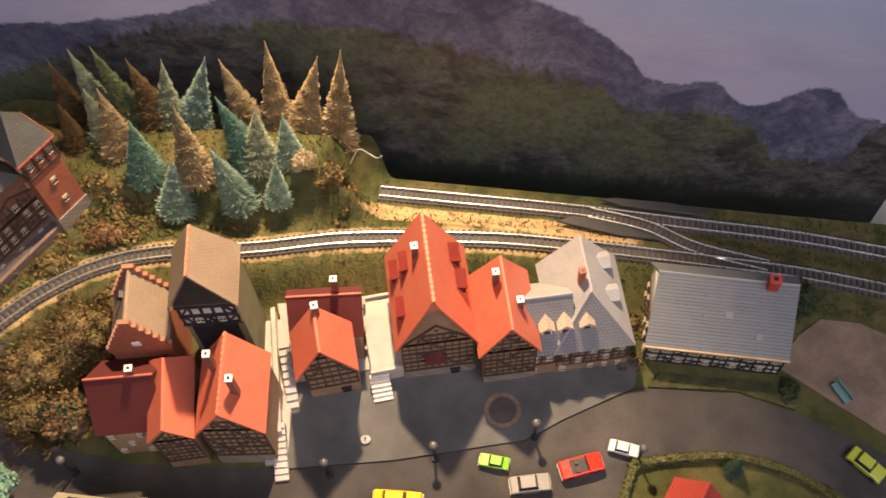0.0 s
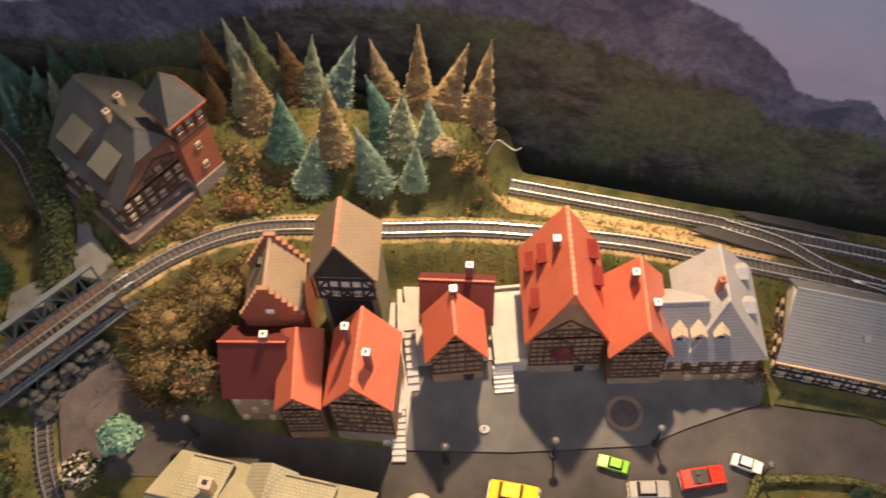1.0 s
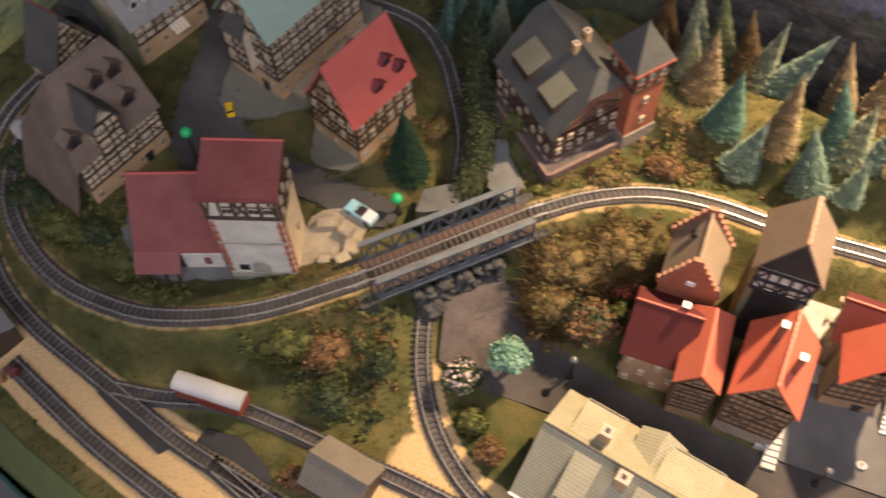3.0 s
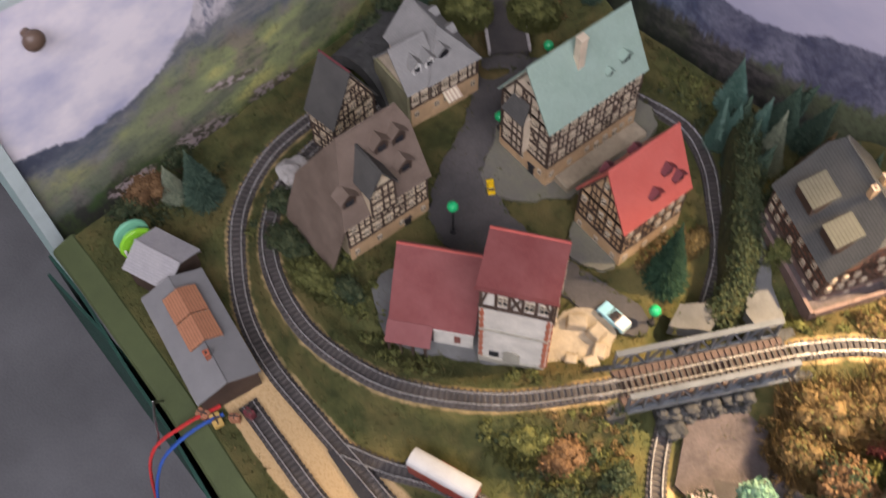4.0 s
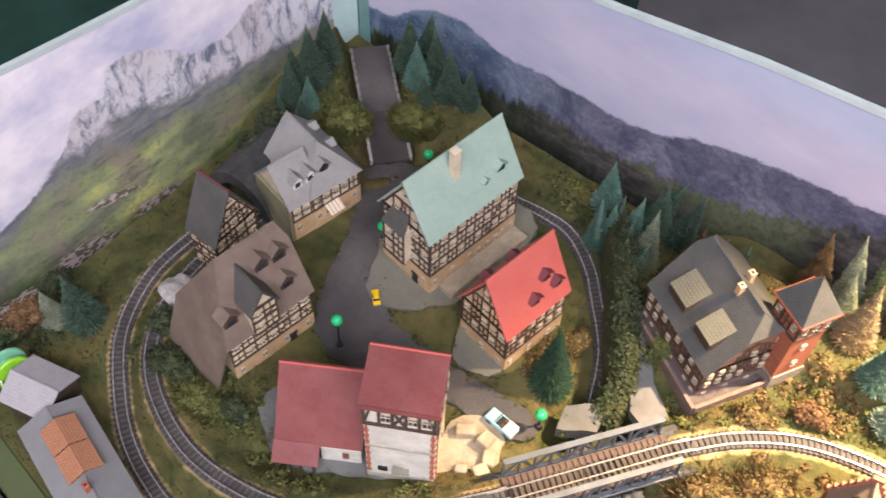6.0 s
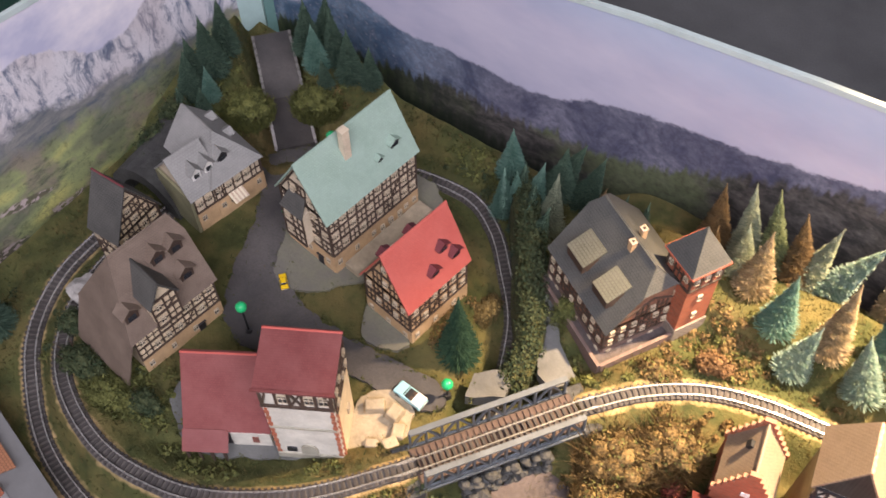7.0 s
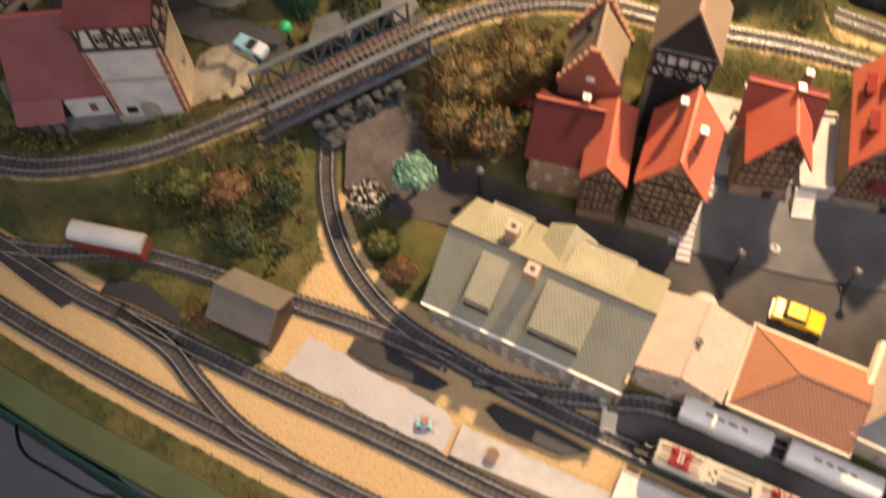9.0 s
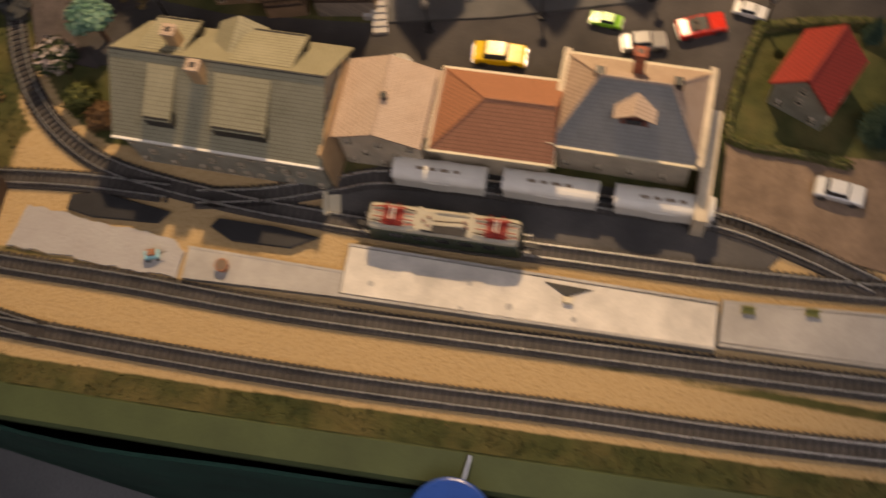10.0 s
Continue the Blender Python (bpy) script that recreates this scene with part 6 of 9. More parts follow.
part("roof_hatch", bm, M["black_plastic"], step)
tall = house("tall narrow timbered house with a tan roof and dark slated gable", (-0.1570, 0.0230), 101, 0.036, 0.0348, 0.004, 0.0860, 0.1215, "roof_tan", "olive_wall", "nnnn", timber="timber_black", seed=14, over=0.003, teeth=True,
             caps="roof_orange", hip=(1.0, 0.0), hipf=0.22)
mt = face_matrix((-0.0152, 0, 0.060), (-1, 0, 0))
bm = bmesh.new()
box(bm, (0, 0.011, -0.0002), (0.0300, 0.022, 0.0012))
part("panel", bm, M["plaster_white"], tall, "", mt)
bm = bmesh.new()
for y in (0.0010, 0.0105, 0.0205):
    beam(bm, (-0.0150, y), (0.0150, y), 0.0017, 0.0014, 0.0010)
for x in (-0.0143, -0.0086, -0.0030, 0.0030, 0.0086, 0.0143):
    beam(bm, (x, 0.001), (x, 0.0205), 0.0013, 0.0012, 0.0009)
for x0, x1, y0, y1 in ((-0.0030, 0.0030, 0.001, 0.0105), (0.0030, -0.0030, 0.001, 0.0105), (-0.0143, -0.0086, 0.0105, 0.0205), (0.0143, 0.0086, 0.0105, 0.0205), (-0.0086, -0.0143, 0.001, 0.0105), (0.0086, 0.0143, 0.001, 0.0105)):
    beam(bm, (x0, y0), (x1, y1), 0.0010, 0.0010, 0.0008)
part("timber_frame", bm, M["timber_black"], tall, "black timber framing", mt)
for x in (-0.0058, 0.0058):
    again("window", window_mesh(0.0042, 0.0050), tall, mt @ Matrix.Translation((x, 0.0058, 0.0010)))
bm = bmesh.new()
tri = [bm.verts.new(p) for p in ((-0.0166, -0.0158, 0.0835), (-0.0166, 0.0158, 0.0835), (-0.0166, 0, 0.1155))]
bm.faces.new(tri[::-1])
bmesh.ops.solidify(bm, geom=list(bm.faces), thickness=0.0008)
part("slated_gable", bm, M["roof_dark"], tall, "dark slate-hung gable")
bm = bmesh.new()
box(bm, (-0.0160, 0, 0.029), (0.0008, 0.024, 0.058))
part("dark_panel", bm, M["timber_black"], tall)

# village on the plateau
house("bright red-roofed half-timbered house with small maroon dormers", (-0.4215, 0.0117), 81.6, 0.0545, 0.0425, 0.012, 0.0530, 0.0935, "roof_red", "plaster_ochre", "tttt", ground_floor="plaster_ochre", base=0.0170, seed=20,
      dormers=((0.012, -1, 0.42, "maroon", "maroon", 0.0085, 0.0065), (0.0186, -1, 0.22, "maroon", "maroon", 0.0085, 0.0065), (0.000, -1, 0.20, "maroon", "maroon", 0.0085, 0.0065),
               (-0.014, 1, 0.4, "maroon", "maroon", 0.008, 0.006), (0.008, 1, 0.4, "maroon", "maroon", 0.008, 0.006)), caps="roof_red")
gh = house("large half-timbered town house with a pale green roof", (-0.4921, 0.0372), 82.5, 0.0810, 0.0475, 0.018, 0.0725, 0.1115, "roof_green", "plaster", "tttt", ground_floor="plaster_ochre", base=0.0185, seed=21,
           dormers=((0.026, -1, 0.30, "roof_green", "black_plastic", 0.008, 0.006), (0.012, -1, 0.26, "roof_green", "black_plastic", 0.005, 0.004)), caps="roof_green", door="3")
chimney(gh, -0.0060, -0.0075, 0.074, 0.101, 0.0052, "white")
for ch in [o for o in gh.children if o.name.startswith("chimney")]:
    ch.data.materials[0] = M["plaster"]
    for cap in ch.children:
        cap.data.materials[0] = cap.data.materials[1] = M["plaster"]
bm = bmesh.new()
box(bm, (-0.0405, 0.004, 0.036), (0.008, 0.018, 0.030))
part("bay", bm, M["plaster"], gh, "timbered bay under its own little roof")
facade(gh, face_matrix((-0.0446, 0.004, 0.021), (-1, 0, 0)), 0.018, 0.028, 0, "timber", random.Random(5))
for x in (0.004, 0.012, 0.020):
    again("window", window_mesh(0.0036, 0.0052), gh, face_matrix((x, -0.0230, 0.0085), (0, -1, 0)))
bm = bmesh.new()
box(bm, (0.004, -0.0290, 0.0015), (0.070, 0.0125, 0.0070))
bevel(bm, 0.0008)
part("terrace", bm, M["sandy"], gh, "pale sandstone terrace along the plinth")
slope(gh, "bay_roof", (-0.046, 0.014, 0.050), (-0.046, -0.006, 0.050), (-0.038, -0.003, 0.062), (-0.038, 0.011, 0.062), M["roof_dark"])
house("grey slate-roofed rear wing of the timbered corner house with side dormers", (-0.5870, 0.0105), 169.3, 0.0527, 0.0418, 0.020, 0.0500, 0.0757, "roof_slate", "plaster", "ntnt", ground_floor="plaster_ochre", seed=23,
      dormers=((0.016, -1, 0.36, "roof_slate", "timber_black", 0.0075, 0.0052), (-0.002, -1, 0.32, "roof_slate", "timber_black", 0.0075, 0.0052)), hip=(0.0, 1.0), hipf=0.383, hip_roof="roof_slate")
g2 = house("grey slate-roofed timbered house with dormers and a blank olive end wall", (-0.5870, -0.0130), 79.3, 0.0270, 0.0414, 0.020, 0.0495, 0.0750, "roof_slate", "plaster", "ntnn", ground_floor="plaster_ochre", seed=22,
           dormers=((-0.001, -1, 0.34, "roof_slate", "white_paint", 0.0078, 0.0088), (0.0085, -1, 0.34, "roof_slate", "white_paint", 0.0078, 0.0088), (0.0195, -1, 0.34, "roof_slate", "timber_black", 0.0090, 0.0088)))
bm = bmesh.new()
box(bm, (-0.0125, 0, 0.0125), (0.0020, 0.0385, 0.0370))
part("end_wall", bm, M["olive_wall"], g2, "blank olive end wall")
bm = bmesh.new()
for k in range(8):
    box(bm, (0.0190 + (k - 3.5) * 0.0014, -0.0235, 0.0125), (0.0014, 0.0085, 0.0010), Matrix.Rotation(0.45, 4, "X"), mat=k % 2)
part("awning", bm, [M["awning"], M["roof_beige"]], g2, "striped cream awning")
house("dark-roofed house with an open lattice of cream timbering on its gable", (-0.5990, -0.0605), 2, 0.0270, 0.0400, 0.014, 0.0475, 0.0864, "roof_dark", "plaster_cream", "tttt", seed=24, caps="maroon")
bn = house("broad brown-roofed half-timbered house with four dormers", (-0.5450, -0.0920), 82, 0.064, 0.052, 0.014, 0.052, 0.099, "roof_brown", "plaster_cream", "nttn", ground_floor="plaster_ochre", base=0.0160, seed=25,
           dormers=((0.009, -1, 0.60, "roof_brown", "timber", 0.0108, 0.0100), (0.021, -1, 0.58, "roof_brown", "timber", 0.0108, 0.0100), (-0.022, -1, 0.24, "roof_brown", "timber", 0.0108, 0.0100), (0.018, -1, 0.24, "roof_brown", "timber", 0.0108, 0.0100)), hip=(0.25, 1.0), door="1")
slope(bn, "catslide_roof", (-0.0445, 0.026, 0.006), (-0.0445, -0.026, 0.006), (-0.0320, -0.026, 0.038), (-0.0320, 0.026, 0.038), M["roof_brown"])
bm = bmesh.new()
box(bm, (-0.004, -0.018, 0.049), (0.017, 0.018, 0.026))
part("gable_dormer", bm, M["plaster_cream"], bn)
facade(bn, face_matrix((-0.004, -0.0272, 0.037), (0, -1, 0)), 0.017, 0.0250, 0, "timber", random.Random(6), storey=0.010)
for s in (-1, 1):
    a = ((-0.004 + 0.0105, -0.0295, 0.060), (-0.004 + 0.0105, -0.004, 0.060), (-0.004, -0.001, 0.078), (-0.004, -0.0295, 0.078))
    b = ((-0.004 - 0.0105, -0.004, 0.060), (-0.004 - 0.0105, -0.0295, 0.060), (-0.004, -0.0295, 0.078), (-0.004, -0.001, 0.078))
    slope(bn, "gable_roof", *(a if s > 0 else b), M["roof_dark"])

# inn: tower block and lower wing with wine red roofs
inn = house("white-plastered tower block with a wine red roof and timbered top", (-0.4162, -0.0952), 30.2, 0.0425, 0.0368, 0.018, 0.1035, 0.1090, "roof_wine", "plaster_white", "nnnn", over=0.002, seed=26, ridge=0.0149, back=0.0169, caps="roof_red")
mi = face_matrix((0.0, -0.0170, 0.0), (0, -1, 0))
bm = bmesh.new()
for y in (0.0660, 0.0835):
    beam(bm, (-0.0192, y), (0.0192, y), 0.0020, 0.0014, 0.0006)
for x in (-0.0186, -0.0105, -0.0035, 0.0035, 0.0105, 0.0186):
    beam(bm, (x, 0.0660), (x, 0.0835), 0.0015, 0.0012, 0.0005)
for x0, x1 in ((-0.0035, 0.0035), (0.0035, -0.0035), (0.0186, 0.0150), (-0.0186, -0.0150)):
    beam(bm, (x0, 0.0665), (x1, 0.0830), 0.0013, 0.0011, 0.0004)
part("timber_frame", bm, M["timber"], inn, "dark timber framing", mi)
for x in (-0.0070, 0.0070, 0.0145):
    again("window", window_mesh(0.0050, 0.0080), inn, mi @ Matrix.Translation((x, 0.0748, 0.0006)))
bm = bmesh.new()
box(bm, (0, 0.0390, 0.0003), (0.0372, 0.0016, 0.0014))
part("string_course", bm, M["plaster_grey"], inn, "grey stone string course", mi)
bm = bmesh.new()
box(bm, (0, 0.0015, 0.0004), (0.0376, 0.0060, 0.0016))
part("plinth", bm, M["plaster_grey"], inn, "grey stone plinth", mi)
bm = bmesh.new()
box(bm, (0, -0.0190, 0.0856), (0.0440, 0.0014, 0.0016))
part("eaves_board", bm, M["roof_wine"], inn)
mj = face_matrix((0.0194, 0, 0), (1, 0, 0))
bm = bmesh.new()
box(bm, (0, 0.0300, -0.0001), (0.0320, 0.0640, 0.0008))
part("side_plaster", bm, M["plaster_cream"], inn, "warm cream side wall", mj)
facade(inn, mj @ Matrix.Translation((0, 0.058, 0.0004)), 0.031, 0.023, 0, "timber", random.Random(4), "timber", storey=0.010)
again("window", window_mesh(0.0044, 0.0066), inn, mj @ Matrix.Translation((0.004, 0.024, 0.0008)))
for x in (-0.0178, 0.0178):
    for k in range(17):
        bm = bmesh.new()
        box(bm, (x, -0.0170, 0.003 + k * 0.0036), (0.0027 if k % 2 else 0.0016, 0.0012, 0.0026))
        part("corner_stone", bm, M["brick"], inn)
for k in range(17):
    bm = bmesh.new()
    box(bm, (0.0197, -0.0150, 0.003 + k * 0.0036), (0.0012, 0.0027 if k % 2 else 0.0016, 0.0026))
    part("corner_stone", bm, M["brick"], inn)
bm = bmesh.new()
tube(bm, (0.0, -0.0167, 0.012), (0.0, -0.0180, 0.012), 0.0048, 0.0048, 16)
box(bm, (0.0, -0.0173, 0.0075), (0.0096, 0.0013, 0.009))
part("archway", bm, M["plaster_grey"], inn, "arched doorway")
bm = bmesh.new()
box(bm, (-0.010, -0.0174, 0.010), (0.0055, 0.0010, 0.0050))
part("window", bm, M["glass_dark"], inn)
annex = house("low wing with a broad wine red roof beside the tower block", (-0.4656, -0.1067), 32.5, 0.050, 0.058, 0.016, 0.036, 0.072, "roof_wine", "plaster_white", "nnnn", over=0.003, seed=27, wins=False, ridge=0.0020, back=0.0045, caps="roof_red")
slope(annex, "porch_roof", (-0.0255, -0.0385, 0.0125), (0.0010, -0.0385, 0.0125), (0.0010, -0.0285, 0.0212), (-0.0255, -0.0285, 0.0212), M["roof_wine"])
# flat black sheet for the shade inside the open porch
bm = bmesh.new()
box(bm, (-0.0115, -0.0272, 0.007), (0.024, 0.0010, 0.018))
part("shadowed_porch", bm, M["timber_black"], annex, "black panel drawn for the shade in the open porch")
bm = bmesh.new()
box(bm, (0.0125, -0.0275, 0.007), (0.023, 0.0014, 0.020))
part("front_wall", bm, M["plaster_white"], annex, "white plastered front wall")
bm = bmesh.new()
box(bm, (0.0150, -0.0284, 0.010), (0.0036, 0.0008, 0.0070))
part("shutter", bm, M["chimney"], annex, "brown wooden shutter")
for x in (-0.0235, -0.0165, -0.0095, -0.0020):
    bm = bmesh.new()
    box(bm, (x, -0.0368, 0.005), (0.0014, 0.0014, 0.016))
    part("porch_post", bm, M["timber"], annex)

# turreted house at the hill
bh = house("large turret house with dark slate roof and red brick walls", (-0.3190, 0.0855), -28.8, 0.070, 0.066, 0.014, 0.0470, 0.0870, "roof_graphite", "brown_brick", "nttt", ground_floor="wall_pink", seed=28, hip=(0.35, 0.2), hipf=0.34,
           roof2="roof_graphite", caps="roof_graphite", base=0.0120)
for x, wide in ((-0.0120, 0.0190), (0.0165, 0.0165)):
    y, z = -0.0195, 0.0330 + 0.040 * (1 - 0.0195 / 0.033)
    bm = bmesh.new()
    box(bm, (x, y - 0.0010, z + 0.0052), (wide, 0.0175, 0.0010), Matrix.Rotation(0.42, 4, "X"))
    part("shed_dormer", bm, M["roof_moss"], bh, "flat grey shed dormer roof")
    bm = bmesh.new()
    box(bm, (x, y - 0.0075, z - 0.0022), (wide * 0.92, 0.0024, 0.0068))
    part("dormer_front", bm, M["timber"], bh)
    for side in (-1, 1):
        bm = bmesh.new()
        box(bm, (x + side * wide * 0.45, y - 0.0020, z + 0.0005), (0.0008, 0.0110, 0.0080), Matrix.Rotation(0.45, 4, "X"))
        part("dormer_cheek", bm, M["timber"], bh)
chimney(bh, 0.0067, -0.0035, 0.062, 0.0745, 0.0038, "tan")
chimney(bh, 0.0000, 0.0087, 0.056, 0.0715, 0.0038, "tan")
bm = bmesh.new()
box(bm, (0.004, -0.002, 0.000), (0.072, 0.070, 0.013))
part("terrace", bm, M["cobble_shaded"], bh, "grey-brown paved terrace round the house")
for c, s in (((0.0040, -0.0380, 0.0010), (0.074, 0.0022, 0.018)), ((0.0410, -0.010, 0.0010), (0.0022, 0.054, 0.018))):
    bm = bmesh.new()
    box(bm, c, s)
    part("terrace_wall", bm, M["wall_pink"], bh, "low weathered brick terrace wall")
tower = thing("tower", "square red brick stair tower with a steep grey pyramid roof", "tower", pose(-0.2800, 0.0925, 0.012, 0, 0, -28))
bm = bmesh.new()
box(bm, (0, 0, 0.033), (0.022, 0.022, 0.090))
part("body", bm, M["brick"], tower)
for i, n in enumerate(((0, -1, 0), (1, 0, 0))):
    mf = face_matrix(Vector(n) * 0.0111, n)
    for z in (0.028, 0.047):
        again("window", window_mesh(0.0036, 0.0050), tower, mf @ Matrix.Translation((0, z, 0.0003)))
    facade(tower, mf @ Matrix.Translation((0, 0.060, 0)), 0.022, 0.017, 0, "timber", random.Random(i))
    bm = bmesh.new()
    box(bm, (0, 0.008, 0.0002), (0.0235, 0.018, 0.0014))
    part("plinth", bm, M["stone_wall"], tower, "", mf)
q = 0.0135
ap = (0, 0, 0.104)
ring = [(-q, -q, 0.078), (q, -q, 0.078), (q, q, 0.078), (-q, q, 0.078)]
for i in range(4):
    slope(tower, "roof_slope", ring[i], ring[(i + 1) % 4], ap, ap, M["roof_graphite"])
bm = bmesh.new()
box(bm, (0, 0, 0.0772), (0.0275, 0.0275, 0.0014))
part("eaves_board", bm, M["roof_orange"], tower, "orange eaves board")

# station side
st = house("long station building with an olive tiled roof and broad shed dormers", (-0.1690, -0.1140), 0.5, 0.106, 0.064, 0.000, 0.033, 0.061, "roof_olive", "plaster_grey", "pppp", seed=30, caps="roof_dark", ground_floor=None)
for s, xs in ((-1, ((-0.026, 0.014), (0.014, 0.027))), (1, ((-0.030, 0.022), (0.020, 0.030)))):
    for x, wv in xs:
        bm = bmesh.new()
        box(bm, (x, s * 0.0155, 0.0520), (wv, 0.026, 0.0012), Matrix.Rotation(-s * 0.42, 4, "X"))
        box(bm, (x, s * 0.024, 0.0440), (wv * 0.94, 0.006, 0.0080), mat=1)
        part("shed_dormer", bm, [M["roof_olive"], M["black_plastic"]], st)
for x, y in ((-0.007, -0.006), (-0.024, 0.010)):
    chimney(st, x, y, 0.046, 0.066, 0.0060, "tan")
dormer(st, 0.001, 1, 0.10, 0.053, 0.032, 0.033, 0.061, "roof_olive", "plaster_grey", 0.020, 0.0135)
bm = bmesh.new()
box(bm, (0, -0.0325, 0.0325), (0.1062, 0.0012, 0.0012))
part("gutter", bm, M["cap_white"], st, "thin white gutter")
bm = bmesh.new()
box(bm, (0.0525, -0.004, 0.020), (0.0012, 0.050, 0.040))
part("end_wall", bm, M["plaster_ochre"], st)

kiosk = house("low station house with a faded beige gable roof", (-0.0945, -0.1085), 91, 0.042, 0.044, 0.000, 0.033, 0.042, "roof_beige", "plaster", "pppp", seed=31, wins=True)
bm = bmesh.new()
tube(bm, (-0.001, -0.0015, 0.038), (-0.001, -0.0015, 0.044), 0.0018, 0.0018, 10)
part("vent_pipe", bm, M["black_plastic"], kiosk)
house("narrow cream plastered link building between two station roofs", (-0.0700, -0.1030), 92, 0.036, 0.010, 0.000, 0.028, 0.030, "roof_beige", "plaster", "nnpp", over=0.001, seed=32, wins=False)


def hipped(label, c, yaw, L, W, zb, ze, zr, inset, roofs, wall, gutter, inset_end=None):
    ob = thing("house", label, "house", pose(c[0], c[1], zb, 0, 0, yaw), group="model houses")
    he, hr = ze - zb, zr - zb
    bm = bmesh.new()
    box(bm, (0, 0, he / 2 - 0.003), (L - 0.008, W - 0.008, he + 0.004))
    part("body", bm, M[wall], ob)
    for n, o, w in (((0, -1, 0), (0, -W / 2 + 0.004, 0), L - 0.008), ((0, 1, 0), (0, W / 2 - 0.004, 0), L - 0.008)):
        facade(ob, face_matrix(o, n), w, he, 0, "plain", random.Random(3), storey=0.014)
    x, y = L / 2, W / 2
    a, b = (-x + inset, 0, hr), (x - (inset if inset_end is None else inset_end), 0, hr)
    slope(ob, "roof_slope", (-x, -y, he), (x, -y, he), b, a, M[roofs[0]])
    slope(ob, "roof_slope", (x, y, he), (-x, y, he), a, b, M[roofs[1]])
    slope(ob, "hip", (x, -y, he), (x, y, he), b, b, M[roofs[2]])
    slope(ob, "hip", (-x, y, he), (-x, -y, he), a, a, M[roofs[2]])
    for p, q2 in (((-x, -y, he), a), ((-x, y, he), a), ((x, -y, he), b), ((x, y, he), b), (a, b)):
        cap_line(ob, p, q2, 0.0005, M[roofs[1]])
    bm = bmesh.new()
    for s in (-1, 1):
        box(bm, (0, s * (y + 0.0004), he - 0.0006), (L + 0.002, 0.0012, 0.0016))
        box(bm, (s * (x + 0.0004), 0, he - 0.0006), (0.0012, W, 0.0016))
    part("gutter", bm, M[gutter], ob)
    return ob


hipped("station hall with a rust red tile roof hipped at one end", (-0.0410, -0.1045), 1.5, 0.058, 0.043, 0.000, 0.030, 0.046, 0.024, ("roof_rust", "roof_rust", "roof_rust"), "plaster", "awning", 0.0012)
slate = hipped("station house with a blue-grey slate roof and one pale dormer", (0.0195, -0.0925), 0, 0.069, 0.048, 0.000, 0.033, 0.060, 0.019, ("roof_slate", "roof_beige", "roof_beige"), "plaster", "awning")
for x in (-0.0335, 0.0335):
    bm = bmesh.new()
    box(bm, (x, 0, 0.0345), (0.0030, 0.050, 0.0034))
    part("cornice", bm, M["plaster"], slate, "cream cornice")
dormer(slate, 0.002, -1, 0.42, 0.0345, 0.024, 0.033, 0.060, "roof_beige", "chimney", 0.015, 0.0090)
chimney(slate, 0.000, 0.010, 0.050, 0.066, 0.0050, "brick")
for x in (-0.016, 0.018):
    bm = bmesh.new()
    box(bm, (x, 0.002, 0.058), (0.004, 0.004, 0.005))
    part("roof_vent", bm, M["black_plastic"], slate)
bm = bmesh.new()
box(bm, (0.0385, -0.016, 0.010), (0.006, 0.056, 0.020))
part("side_wall", bm, M["plaster"], slate, "cream side wall")
house("small red-roofed cottage inside a hedged garden", (0.1005, -0.0545), 66, 0.034, 0.032, 0.001, 0.022, 0.040, "roof_cottage_shaded", "plaster_grey", "pppp", seed=33)
hut = house("weathered grey-brown signal hut beside the goods siding", (-0.301, -0.1830), 2, 0.036, 0.030, 0.001, 0.021, 0.034, "roof_hut", "timber", "nppp", seed=34, roof2="roof_hut", wins=False)

# sheds at the front-left corner
house("low grey-roofed wooden shed at the table edge", (-0.6075, -0.2060), 15, 0.034, 0.034, 0.000, 0.021, 0.030, "roof_grey", "timber", "nnpp", seed=35, wins=False)
shed = house("long slate grey loading shed with orange roof hatches", (-0.5500, -0.2220), -14, 0.080, 0.040, 0.000, 0.022, 0.030, "tin_blue", "timber", "nnpp", seed=36, wins=False)
for x, y in ((-0.018, 0.001), (0.002, 0.001)):
    for s in (-1, 1):
        a = ((x + 0.0095, s * 0.0105 + y, 0.0295), (x - 0.0095, s * 0.0105 + y, 0.0295), (x - 0.0095, y, 0.0345), (x + 0.0095, y, 0.0345))
        slope(shed, "roof_hatch", *(a if s > 0 else (a[1], a[0], a[3], a[2])), M["roof_rust"])
chimney(shed, 0.020, -0.002, 0.026, 0.035, 0.0035, "brick")

# ---- rolling stock ----


def wheelsets(ob, xs, z=0.0040, r=0.0019):
    for x in xs:
        bm = bmesh.new()
        tube(bm, (x, -0.0036, z), (x, 0.0036, z), 0.0005)
        for y in (-0.0032, 0.0032):
            tube(bm, (x, y - 0.0006, z), (x, y + 0.0006, z), r, r, 14)
        part("wheelset", bm, M["black_plastic"], ob)


def rod(ob, name, pts, r, key="panto_red", label=""):
    bm = bmesh.new()
    wire(bm, pts, r)
    return part(name, bm, M[key], ob, label)


